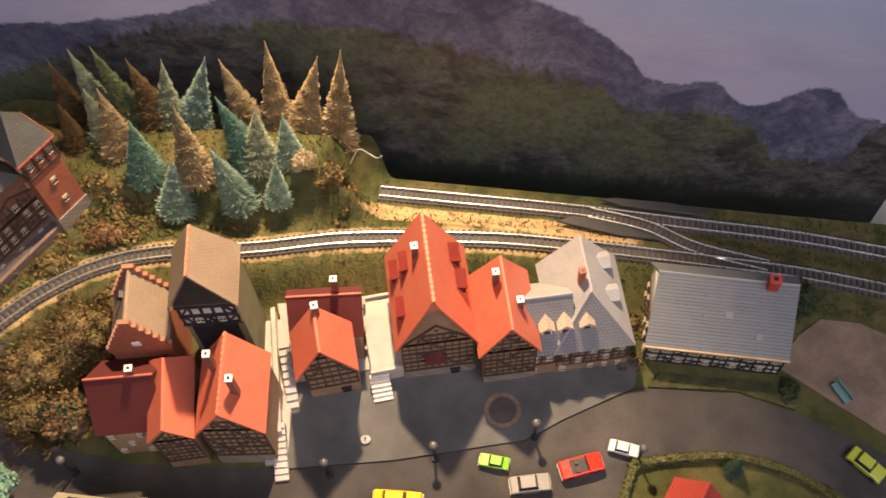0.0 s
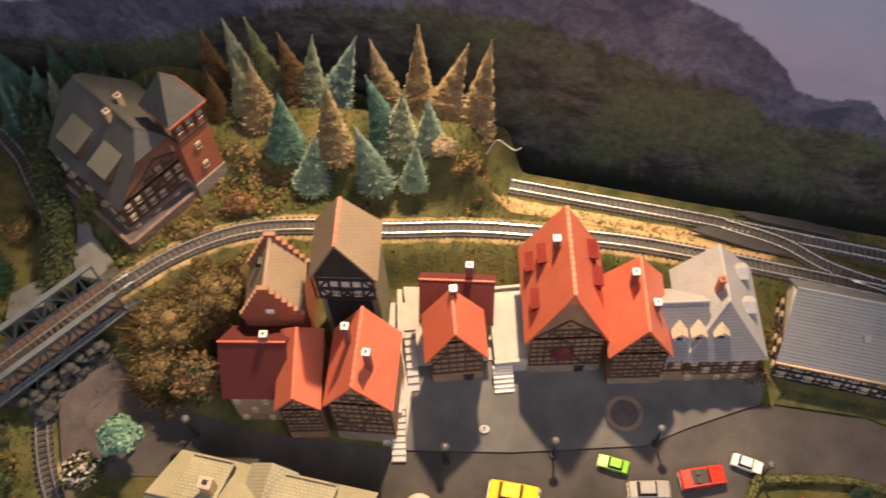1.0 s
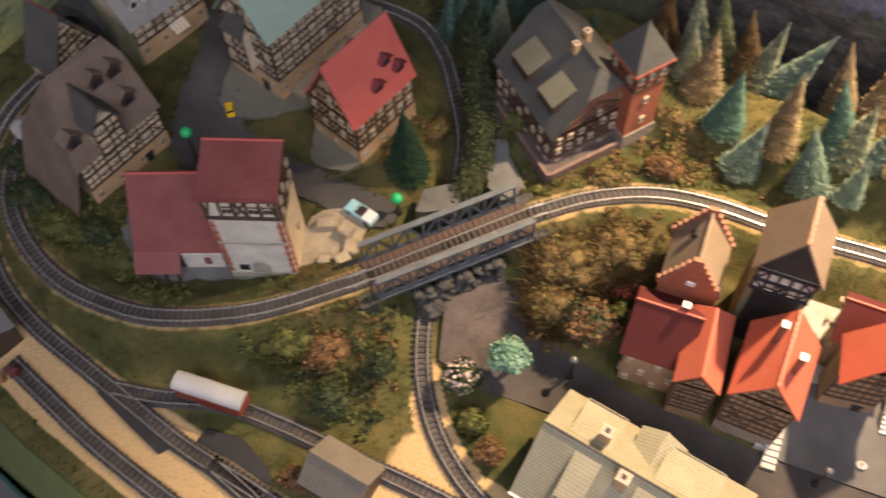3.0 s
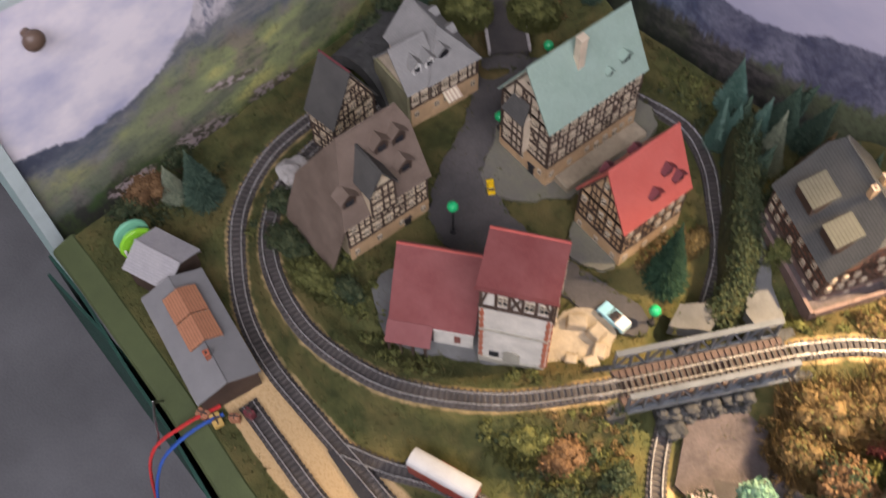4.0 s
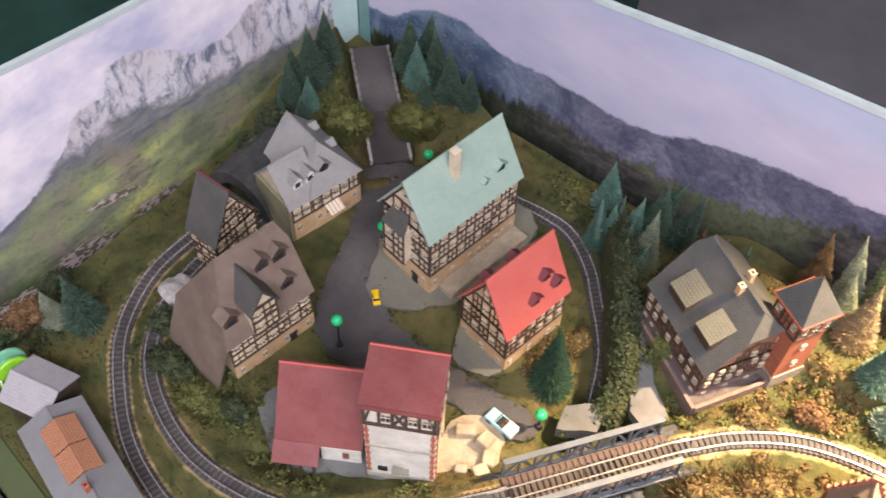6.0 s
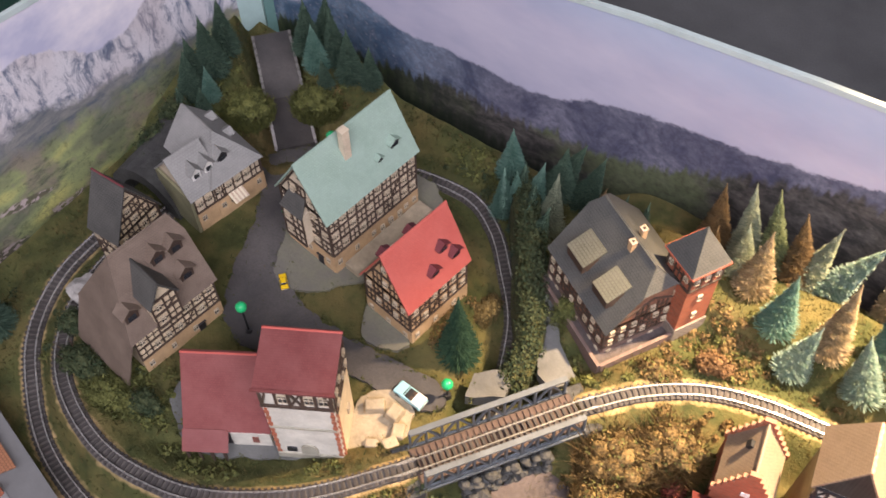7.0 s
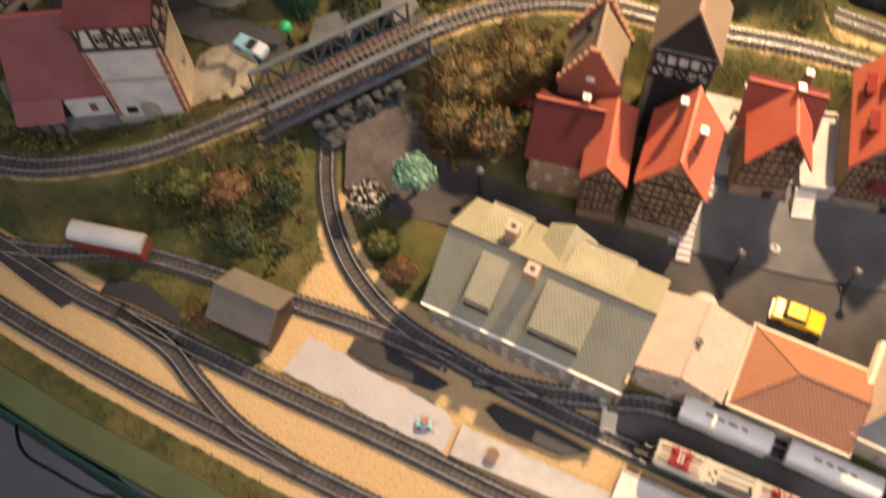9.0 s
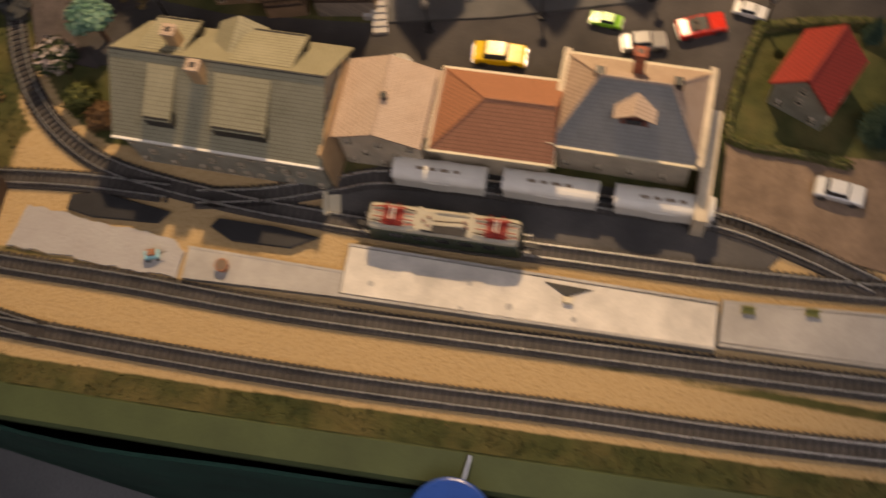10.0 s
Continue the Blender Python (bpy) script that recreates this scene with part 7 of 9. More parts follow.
def pantograph(ob, x):
    """A folded pantograph: base frame with crossed arms, and the collector head over it."""
    bm = bmesh.new()
    box(bm, (x, 0, 0.0191), (0.0088, 0.0086, 0.0008))
    base = part("pantograph", bm, M["panto_red"], ob, "red folded pantograph")
    for y in (-0.0036, 0.0036):
        for s in (-1, 1):
            rod(base, "arm", [(x - s * 0.0052, y, 0.0199), (x + s * 0.0046, y * 0.8, 0.0206), (x - s * 0.0030, y * 0.6, 0.0214)], 0.00042)
        for s in (-1, 1):
            rod(base, "spring_rod", [(x + s * 0.0030, y, 0.0197), (x + s * 0.0092, y * 0.85, 0.0195)], 0.00030, "timber" if s * y > 0 else "panto_red")
    for y in (-0.0013, 0.0013):
        rod(base, "cross_rod", [(x - 0.0085, y, 0.0196), (x + 0.0085, y, 0.0196)], 0.00026)
    for dx in (-0.0026, 0.0026):
        rod(base, "collector_bar", [(x + dx, -0.0050, 0.0214), (x + dx, 0.0050, 0.0214)], 0.00038)
    for dx in (-0.0008, 0.0008):
        bm = bmesh.new()
        box(bm, (x + dx, 0, 0.0219), (0.00040, 0.0052, 0.0005))
        part("contact_strip", bm, M["cap_white"], base)


loco = thing("locomotive", "dark green electric locomotive with a cream roof and red pantographs", "locomotive", pose(-0.0555, -0.1590, 0.001, 0, 0, 2.2) @ Matrix.Diagonal((1.10, 1.10, 1.22, 1.0)))
bm = bmesh.new()
box(bm, (0, 0, 0.0112), (0.066, 0.0128, 0.0116))
for v in bm.verts:
    if abs(v.co.x) > 0.03 and v.co.z > 0.012:
        v.co.x *= 0.965
bevel(bm, 0.0009, 2)
part("body", bm, M["loco_green"], loco)
bm = bmesh.new()
prof = [(-0.0062, 0.0166), (-0.0056, 0.0181), (-0.0040, 0.0188), (0.0040, 0.0188), (0.0056, 0.0181), (0.0062, 0.0166)]
ends = [[bm.verts.new((x, y * k, z)) for y, z in prof] for x, k in ((-0.0318, 0.86), (-0.0300, 0.97), (0.0300, 0.97), (0.0318, 0.86))]
for p, q in zip(ends[:-1], ends[1:]):
    for i in range(6):
        bm.faces.new((p[i], p[(i + 1) % 6], q[(i + 1) % 6], q[i]))
bm.faces.new(ends[0])
bm.faces.new(ends[-1])
bmesh.ops.recalc_face_normals(bm, faces=bm.faces)
part("roof", bm, M["loco_roof"], loco, "cream painted roof")
for x in (-0.0105, 0.0115):
    bm = bmesh.new()
    box(bm, (x, 0, 0.0190), (0.0022, 0.0112, 0.0010))
    bevel(bm, 0.0003)
    part("roof_hatch", bm, M["loco_roof"], loco)
bm = bmesh.new()
box(bm, (0.0006, -0.0036, 0.0189), (0.0185, 0.0034, 0.0006))
part("roof_panel", bm, M["timber_black"], loco, "dark sunk roof panel")
bm = bmesh.new()
box(bm, (-0.0070, -0.0016, 0.0193), (0.0050, 0.0060, 0.0010))
part("switch_box", bm, M["loco_roof"], loco)
for x, y in ((-0.0082, -0.0010), (-0.0062, -0.0028), (-0.0060, 0.0008), (0.0092, 0.0004), (0.0100, -0.0016)):
    bm = bmesh.new()
    tube(bm, (x, y, 0.0192), (x, y, 0.0209), 0.00075, 0.0005, 8)
    part("insulator", bm, M["maroon"], loco)
rod(loco, "busbar", [(-0.0040, -0.0006, 0.0204), (0.0095, 0.0002, 0.0204)], 0.0003, "timber")
rod(loco, "busbar", [(-0.0038, 0.0038, 0.0194), (0.0100, 0.0040, 0.0194)], 0.0003, "loco_roof")
pantograph(loco, -0.0215)
pantograph(loco, 0.0225)
for s in (-1, 1):
    bm = bmesh.new()
    for x in (-0.020, -0.010, 0.0, 0.010, 0.020):
        box(bm, (x, s * 0.0064, 0.0135), (0.0058, 0.0004, 0.0036))
    part("window_strip", bm, M["glass_dark"], loco)
    bm = bmesh.new()
    for y in (-0.003, 0.003):
        box(bm, (s * 0.0326, y, 0.0142), (0.0006, 0.0040, 0.0034))
    part("windscreen", bm, M["glass_dark"], loco)
    for y in (-0.0038, 0.0038):
        bm = bmesh.new()
        tube(bm, (s * 0.033, y, 0.0068), (s * 0.0355, y, 0.0068), 0.0006)
        tube(bm, (s * 0.0355, y, 0.0068), (s * 0.0362, y, 0.0068), 0.0013, 0.0013, 10)
        part("buffer", bm, M["steel"], loco)
    bm = bmesh.new()
    box(bm, (s * 0.0365, 0, 0.0056), (0.0060, 0.0022, 0.0018))
    part("coupler", bm, M["black_plastic"], loco)
    bm = bmesh.new()
    box(bm, (s * 0.020, 0, 0.0042), (0.020, 0.0108, 0.0026))
    bevel(bm, 0.0004)
    part("bogie", bm, M["black_plastic"], loco)
wheelsets(loco, (-0.027, -0.020, -0.013, 0.013, 0.020, 0.027))


def wagon(label, x, y, z, yaw, L, body, roof, writing=False):
    ob = thing("goods_wagon", label, "wagon", pose(x, y, z, 0, 0, yaw), group="goods wagons")
    bm = bmesh.new()
    box(bm, (0, 0, 0.0095), (L, 0.0118, 0.0090))
    bevel(bm, 0.0004)
    part("body", bm, M[body], ob)
    bm = bmesh.new()
    k = 9
    prof = [(0.0058 * math.cos(math.pi * i / k), 0.0138 + 0.0030 * math.sin(math.pi * i / k)) for i in range(k + 1)]
    lo = [bm.verts.new((-L / 2 - 0.0006, u, v)) for u, v in prof]
    hi = [bm.verts.new((L / 2 + 0.0006, u, v)) for u, v in prof]
    for i in range(k):
        bm.faces.new((lo[i], hi[i], hi[i + 1], lo[i + 1]))
    bm.faces.new(lo)
    bm.faces.new(hi[::-1])
    bm.faces.new((lo[0], lo[-1], hi[-1], hi[0]))
    bmesh.ops.recalc_face_normals(bm, faces=bm.faces)
    part("roof", bm, M[roof], ob, "pale curved roof")
    if writing:
        for i, w in enumerate((0.004, 0.003, 0.0045, 0.003)):
            bm = bmesh.new()
            box(bm, (-0.009 + i * 0.0058, -0.0002, 0.0168), (w, 0.0016, 0.0003))
            part("lettering_bar", bm, M["roof_tan"], ob, "faded lettering bar")
    for s in (-1, 1):
        bm = bmesh.new()
        box(bm, (0, s * 0.0060, 0.0095), (L * 0.24, 0.0006, 0.0080))
        part("sliding_door", bm, M[body], ob)
        bm = bmesh.new()
        box(bm, (s * (L / 2 + 0.002), 0, 0.0052), (0.005, 0.002, 0.0016))
        part("coupler", bm, M["black_plastic"], ob)
    bm = bmesh.new()
    box(bm, (0, 0, 0.0046), (L * 0.96, 0.0070, 0.0012))
    part("underframe", bm, M["black_plastic"], ob)
    wheelsets(ob, (-L * 0.32, L * 0.32))
    return ob


wagon("red goods wagon with a white curved roof on the siding", -0.3900, -0.1830, 0.001, 14, 0.040, "wagon_red", "tin_grey").scale.z = 1.3
wagon("white goods wagon with faded lettering on the bay track", -0.0645, -0.1312, 0.001, 2, 0.044, "tin_white", "tin_white", True)
wagon("white goods wagon standing half in the shade of the station", -0.0115, -0.1288, 0.001, 1, 0.044, "tin_white", "tin_white", True)
wagon("white goods wagon standing in the shade of the station house", 0.0410, -0.1278, 0.001, 1, 0.044, "tin_white", "tin_white", True)

# ---- platforms ----
for outline, label, z, key in (
        ([(-0.179, -0.2025), (-0.1005, -0.1975), (-0.1005, -0.1845), (-0.180, -0.1860)], "grey concrete island platform ramp", 0.0042, "concrete"),
        ([(-0.100, -0.1980), (0.0735, -0.1905), (0.0725, -0.1680), (-0.101, -0.1712)], "pale concrete island platform between the tracks", 0.0066, "platform"),
        ([(0.0745, -0.1880), (0.150, -0.1845), (0.149, -0.1595), (0.0740, -0.1665)], "grey concrete end of the island platform", 0.0050, "concrete")):
    plat = thing("platform", label, "platform", pose(0, 0, 0), group="station platforms")
    bm = bmesh.new()
    prism(bm, outline, -0.002, z - 0.0006)
    part("core", bm, M["concrete_dark"], plat)
    bm = bmesh.new()
    mid = Vector(((outline[0][0] + outline[2][0]) / 2, (outline[0][1] + outline[2][1]) / 2))
    prism(bm, [(mid.x + (q[0] - mid.x) * 0.992, mid.y + (q[1] - mid.y) * 0.86) for q in outline], z - 0.0012, z)
    part("paving", bm, M[key], plat)
    for a, b in ((0, 1), (3, 2)):
        p0, p1 = Vector(outline[a]), Vector(outline[b])
        inward = Vector((mid.x, mid.y)) - (p0 + p1) / 2
        count = int((p1 - p0).length / 0.0062)
        for k in range(count):
            t0, t1 = (k + 0.02) / count, (k + 0.98) / count
            q0, q1 = p0.lerp(p1, t0), p0.lerp(p1, t1)
            step_in = Vector((0, 0.0013 if inward.y > 0 else -0.0013))
            pts4 = [q0, q1, q1 + step_in, q0 + step_in]
            if inward.y < 0:
                pts4 = pts4[::-1]
            bm = bmesh.new()
            prism(bm, [tuple(v) for v in pts4], z - 0.0016, z + 0.0002)
            part("edge_stone", bm, M["concrete"], plat)
for x, y, s in ((-0.086, -0.189, 0.0014), (-0.042, -0.193, 0.0011), (-0.020, -0.188, 0.0016), (0.010, -0.1885, 0.0012), (-0.040, -0.1805, 0.0012)):
    bm = bmesh.new()
    tube(bm, (x, y, 0.0064), (x, y, 0.0069), s, s, 10)
    tagged(part("manhole_cover", bm, M["concrete"]), "small round cover let into the platform", "cover", "platform covers")
shelter = thing("platform_stairs", "dark stair opening with a cream bench in the platform", "stairwell", pose(0.005, -0.1755, 0.0066))
bm = bmesh.new()
prism(bm, [(-0.011, 0.0022), (0.0, -0.0030), (0.011, 0.0022)], 0.0, 0.0006)
part("opening", bm, M["black_plastic"], shelter)
bm = bmesh.new()
box(bm, (0.001, -0.0050, 0.0012), (0.0046, 0.0030, 0.0024))
bevel(bm, 0.0003)
part("bench", bm, M["awning"], shelter)
tub = thing("planter", "round terracotta planter on the platform ramp", "planter", pose(-0.1595, -0.1935, 0.0040))
bm = bmesh.new()
tube(bm, (0, 0, 0), (0, 0, 0.004), 0.0028, 0.0034, 14)
part("pot", bm, M["roof_rust"], tub)
bm = bmesh.new()
tube(bm, (0, 0, 0.0036), (0, 0, 0.0043), 0.0028, 0.0027, 14)
part("soil", bm, M["soil"], tub)
cart = thing("luggage_cart", "small teal luggage cart with an orange load", "cart", pose(-0.197, -0.1940, 0.0016, 0, 0, 20))
bm = bmesh.new()
box(bm, (0, 0, 0.0028), (0.0075, 0.0045, 0.0020))
bevel(bm, 0.0003)
part("bed", bm, CAR["sky"], cart)
bm = bmesh.new()
box(bm, (0.0005, 0.0005, 0.0048), (0.0036, 0.0030, 0.0020))
part("load", bm, M["roof_rust"], cart)
bm = bmesh.new()
wire(bm, [(0.0036, 0, 0.003), (0.0075, 0, 0.0045), (0.0080, 0.001, 0.0045)], 0.0003)
part("drawbar", bm, M["steel"], cart)
for x in (-0.0024, 0.0024):
    for y in (-0.0024, 0.0024):
        bm = bmesh.new()
        tube(bm, (x, y - 0.0004, 0.0010), (x, y + 0.0004, 0.0010), 0.0010, 0.0010, 10)
        part("wheel", bm, M["black_plastic"], cart)
crossing = thing("buffer_stop", "cream wooden buffer stop at the end of the bay", "buffer stop", pose(-0.1185, -0.1525, 0.0, 0, 0, 15))
for c, s in (((0, 0, 0.004), (0.002, 0.012, 0.0022)), ((0, -0.004, 0.002), (0.0018, 0.0018, 0.0046)), ((0, 0.004, 0.002), (0.0018, 0.0018, 0.0046)), ((0.004, 0, 0.0015), (0.006, 0.010, 0.0016))):
    bm = bmesh.new()
    box(bm, c, s)
    part("beam", bm, M["awning"], crossing)

# ---- road vehicles ----


def car(label, x, y, z, yaw, L, colour, open_top=False):
    ob = thing("car", label, "car", pose(x, y, z, 0, 0, yaw), group="parked cars")
    w = L * 0.42
    bm = bmesh.new()
    prof = [(-0.5, 0.10), (0.5, 0.10), (0.5, 0.20), (0.47, 0.255), (0.18, 0.285), (-0.28, 0.285), (-0.48, 0.26), (-0.5, 0.20)]
    lo = [bm.verts.new((u * L, -w / 2, v * L)) for u, v in prof]
    hi = [bm.verts.new((u * L, w / 2, v * L)) for u, v in prof]
    bm.faces.new(lo)
    bm.faces.new(hi[::-1])
    for i in range(len(prof)):
        j = (i + 1) % len(prof)
        bm.faces.new((lo[j], lo[i], hi[i], hi[j]))
    bmesh.ops.recalc_face_normals(bm, faces=bm.faces)
    bevel(bm, L * 0.025, 2)
    part("body", bm, CAR[colour], ob)
    if not open_top:
        bm = bmesh.new()
        box(bm, (-0.06 * L, 0, 0.335 * L), (0.50 * L, w * 0.90, 0.12 * L), taper=0.78)
        bevel(bm, L * 0.012)
        part("glazing", bm, M["glass_dark"], ob)
        bm = bmesh.new()
        box(bm, (-0.06 * L, 0, 0.402 * L), (0.36 * L, w * 0.70, 0.02 * L))
        bevel(bm, L * 0.008)
        part("roof", bm, CAR[colour], ob)
    else:
        bm = bmesh.new()
        box(bm, (-0.08 * L, 0, 0.285 * L), (0.36 * L, w * 0.78, 0.02 * L))
        part("cockpit", bm, M["black_plastic"], ob)
        bm = bmesh.new()
        box(bm, (0.13 * L, 0, 0.33 * L), (0.02 * L, w * 0.8, 0.09 * L), Matrix.Rotation(-0.5, 4, "Y"))
        part("windscreen", bm, M["glass_dark"], ob)
        for yy in (-0.22, 0.22):
            bm = bmesh.new()
            box(bm, (-0.12 * L, yy * w, 0.30 * L), (0.10 * L, w * 0.3, 0.06 * L))
            part("seat", bm, M["timber"], ob)
    for s in (-1, 1):
        for xx in (-0.31, 0.31):
            bm = bmesh.new()
            tube(bm, (xx * L, s * w * 0.44, 0.10 * L), (xx * L, s * w * 0.51, 0.10 * L), 0.095 * L, 0.095 * L, 12)
            part("wheel", bm, M["black_plastic"], ob)
        bm = bmesh.new()
        box(bm, (0.498 * L, s * w * 0.34, 0.20 * L), (0.012 * L, w * 0.16, 0.05 * L))
        part("headlight", bm, M["lamp_glass"], ob)
    for s in (-1, 1):
        bm = bmesh.new()
        box(bm, (s * 0.505 * L, 0, 0.125 * L), (0.02 * L, w * 0.95, 0.03 * L))
        part("bumper", bm, M["steel"], ob)
    return ob


RZ = 0.0010
car("lime green small car parked on the street", -0.0015, -0.0305, RZ, 176, 0.0165, "lime")
car("bright red open sports car on the street", 0.0455, -0.0275, RZ, 22, 0.024, "red", True)
car("yellow saloon car on the street", -0.0505, -0.0590, RZ, 3, 0.0265, "yellow")
car("white small car beside the garden hedge", 0.0680, -0.0145, RZ, -8, 0.0165, "white")
car("silver estate car on the street", 0.0190, -0.0405, RZ, 14, 0.022, "silver")
car("pale lime car at the end of the street", 0.1970, -0.0080, RZ, -38, 0.021, "pale_lime")
car("white saloon car on the station yard", 0.1190, -0.1050, RZ, -6, 0.0225, "white")
pickup = car("pale blue open car with white rear deck in the lane", -0.3835, -0.0472, 0.0172, 176, 0.0205, "sky", True)
bm = bmesh.new()
box(bm, (-0.0068, 0, 0.0060), (0.0066, 0.0082, 0.0010))
bevel(bm, 0.0003)
part("rear_deck", bm, CAR["white"], pickup, "white rear deck")
car("tiny yellow car in the village lane", -0.4985, -0.0285, 0.0172, 140, 0.0115, "yellow")


sunshade = thing("sunshade", "open white domed sunshade behind the low station house", "sunshade", pose(-0.0965, -0.0800, RZ))
bm = bmesh.new()
tube(bm, (0, 0, -0.001), (0, 0, 0.020), 0.0005, 0.0005, 8)
part("pole", bm, M["steel"], sunshade)
bm = bmesh.new()
rings = [[bm.verts.new((0.0078 * math.sin(a) * math.cos(i * math.tau / 16), 0.0078 * math.sin(a) * math.sin(i * math.tau / 16), 0.0145 + 0.0065 * math.cos(a))) for i in range(16)] for a in (0.05, 0.4, 0.8, 1.2, 1.5)]
for lower, upper in zip(rings[1:], rings[:-1]):
    for i in range(16):
        bm.faces.new((lower[i], lower[(i + 1) % 16], upper[(i + 1) % 16], upper[i]))
bm.faces.new(rings[0])
bmesh.ops.solidify(bm, geom=list(bm.faces), thickness=0.0004)
part("canopy", bm, M["cap_white"], sunshade)
for x, y in ((0.0853, -0.1702), (0.1127, -0.1663)):
    seat = thing("platform_bench", "small yellow-green slatted bench on the platform end", "bench", pose(x, y, 0.0050, 0, 0, 4), group="platform benches")
    for nm, c, s in (("seat", (0, 0, 0.0019), (0.0056, 0.0024, 0.0006)), ("backrest", (0, 0.0013, 0.0034), (0.0056, 0.0005, 0.0020)), ("leg", (-0.0022, 0, 0.0008), (0.0006, 0.0020, 0.0017)), ("leg", (0.0022, 0, 0.0008), (0.0006, 0.0020, 0.0017))):
        bm = bmesh.new()
        box(bm, c, s)
        part(nm, bm, M["olive_bench"], seat)


# ---- street furniture ----


def street_lamp(x, y, z, h, ball=None, label="dark street lamp with a round globe"):
    ob = thing("street_lamp", label, "street lamp", pose(x, y, z), group="street lamps")
    bm = bmesh.new()
    tube(bm, (0, 0, -0.002), (0, 0, 0.0016), 0.0026, 0.0020, 10)
    part("foot", bm, M["black_plastic"], ob)
    bm = bmesh.new()
    tube(bm, (0, 0, 0.001), (0, 0, h), 0.0007, 0.0006, 8)
    part("pole", bm, M["black_plastic"], ob)
    bm = bmesh.new()
    r = 0.0036 if ball else 0.0024
    bmesh.ops.create_uvsphere(bm, u_segments=16, v_segments=10, radius=r, matrix=Matrix.Translation((0, 0, h + r * 0.7)))
    part("globe", bm, M[ball or "lamp_glass"], ob, "green glass globe" if ball else "")
    return ob


G = "dark street lamp with a bright green globe"
street_lamp(-0.3665, -0.0330, 0.0172, 0.012, "green_ball", G)
street_lamp(-0.4935, -0.0680, 0.0172, 0.026, "green_ball", G)
street_lamp(-0.5430, 0.0770, 0.0172, 0.012, "green_ball", G)
street_lamp(-0.5270, 0.0110, 0.0172, 0.010, "green_ball", G)
for x, y in ((-0.0900, -0.0480), (-0.0340, -0.0320), (0.0190, -0.0130), (0.0760, -0.0200), (-0.2300, -0.0640)):
    street_lamp(x, y, 0.001, 0.022)
well = thing("manhole", "round brown cobbled ring in the market square", "paving ring", pose(0.0, 0.0, 0.0022))
for r0, r1, z in ((0.0, 0.0075, 0.0004), (0.0080, 0.0105, 0.0007)):
    bm = bmesh.new()
    k = 28
    if r0 == 0:
        prism(bm, [(r1 * math.cos(i * math.tau / k), r1 * math.sin(i * math.tau / k)) for i in range(k)], -0.001, z)
        part("disc", bm, M["cobble_shaded"], well)
    else:
        for i in range(14):
            a0, a1 = i * math.tau / 14 + 0.02, (i + 1) * math.tau / 14 - 0.02
            stone = bmesh.new()
            prism(stone, [(r0 * math.cos(a0), r0 * math.sin(a0)), (r1 * math.cos(a0), r1 * math.sin(a0)), (r1 * math.cos(a1), r1 * math.sin(a1)), (r0 * math.cos(a1), r0 * math.sin(a1))], -0.001, z)
            part("kerb_stone", stone, M["soil"], well)
        bm.free()


def stairs(label, c, yaw, wide, run, rise, count, key="concrete"):
    ob = thing("stairs", label, "stairs", pose(c[0], c[1], 0.002, 0, 0, yaw))
    for i in range(count):
        bm = bmesh.new()
        h = rise * (i + 1) / count
        box(bm, (0, run * ((i + 0.5) / count - 0.5), h / 2 - 0.0005), (wide, run / count, h + 0.001))
        part("step", bm, M[key], ob)
    return ob


stairs("pale stone steps up to the terrace beside the small house", (-0.0690, 0.0035), 18, 0.0110, 0.013, 0.010, 6, "platform")
terrace = thing("terrace", "cream plastered terrace wall above the stone steps", "terrace", pose(-0.0725, 0.034, 0.002, 0, 0, 18))
bm = bmesh.new()
box(bm, (0, 0, 0.005), (0.020, 0.048, 0.012))
part("slab", bm, M["concrete"], terrace)
for c, s in (((0, -0.0235, 0.0125), (0.021, 0.0020, 0.0045)), ((0.0098, 0, 0.0120), (0.0014, 0.048, 0.0035)), ((0, 0.0235, 0.0120), (0.021, 0.0016, 0.0035))):
    bm = bmesh.new()
    box(bm, c, s)
    part("parapet", bm, M["concrete"], terrace)
st2 = stairs("pale stone steps running up the alley", (-0.1185, -0.040), 14, 0.0075, 0.030, 0.010, 9)
st3 = stairs("white stepped wall beside the small red-roofed house", (-0.1225, 0.004), 18, 0.0062, 0.036, 0.014, 9, "white_rubble")
wall = thing("garden_wall", "cream plastered garden wall along the alley", "wall", pose(-0.128, 0.0, 0.0, 0, 0, 105))
bm = bmesh.new()
box(bm, (0.006, 0, 0.006), (0.075, 0.0016, 0.013))
part("wall_body", bm, M["plaster"], wall)
bm = bmesh.new()
box(bm, (0.006, 0, 0.013), (0.076, 0.0026, 0.0012))
part("coping", bm, M["concrete"], wall)
# pale basin shape put where a white spot and patches of light lie
stand = thing("fountain", "white spot and light patch on the square, drawn as a fountain", "fountain", pose(-0.0735, -0.0265, 0.0022, 0, 0, 15) @ Matrix.Scale(0.6, 4))
bm = bmesh.new()
prism(bm, [(0.005 * math.cos(i * math.tau / 12), 0.004 * math.sin(i * math.tau / 12)) for i in range(12)], 0, 0.003)
part("basin", bm, M["white_rubble"], stand)
bm = bmesh.new()
tube(bm, (0, 0.001, 0.002), (0, 0.001, 0.008), 0.0012, 0.0007, 8)
part("column", bm, M["concrete"], stand)
bench = thing("bench", "dark green park bench on the bare-earth yard", "bench", pose(0.186, 0.032, 0.0012, 0, 0, -55))
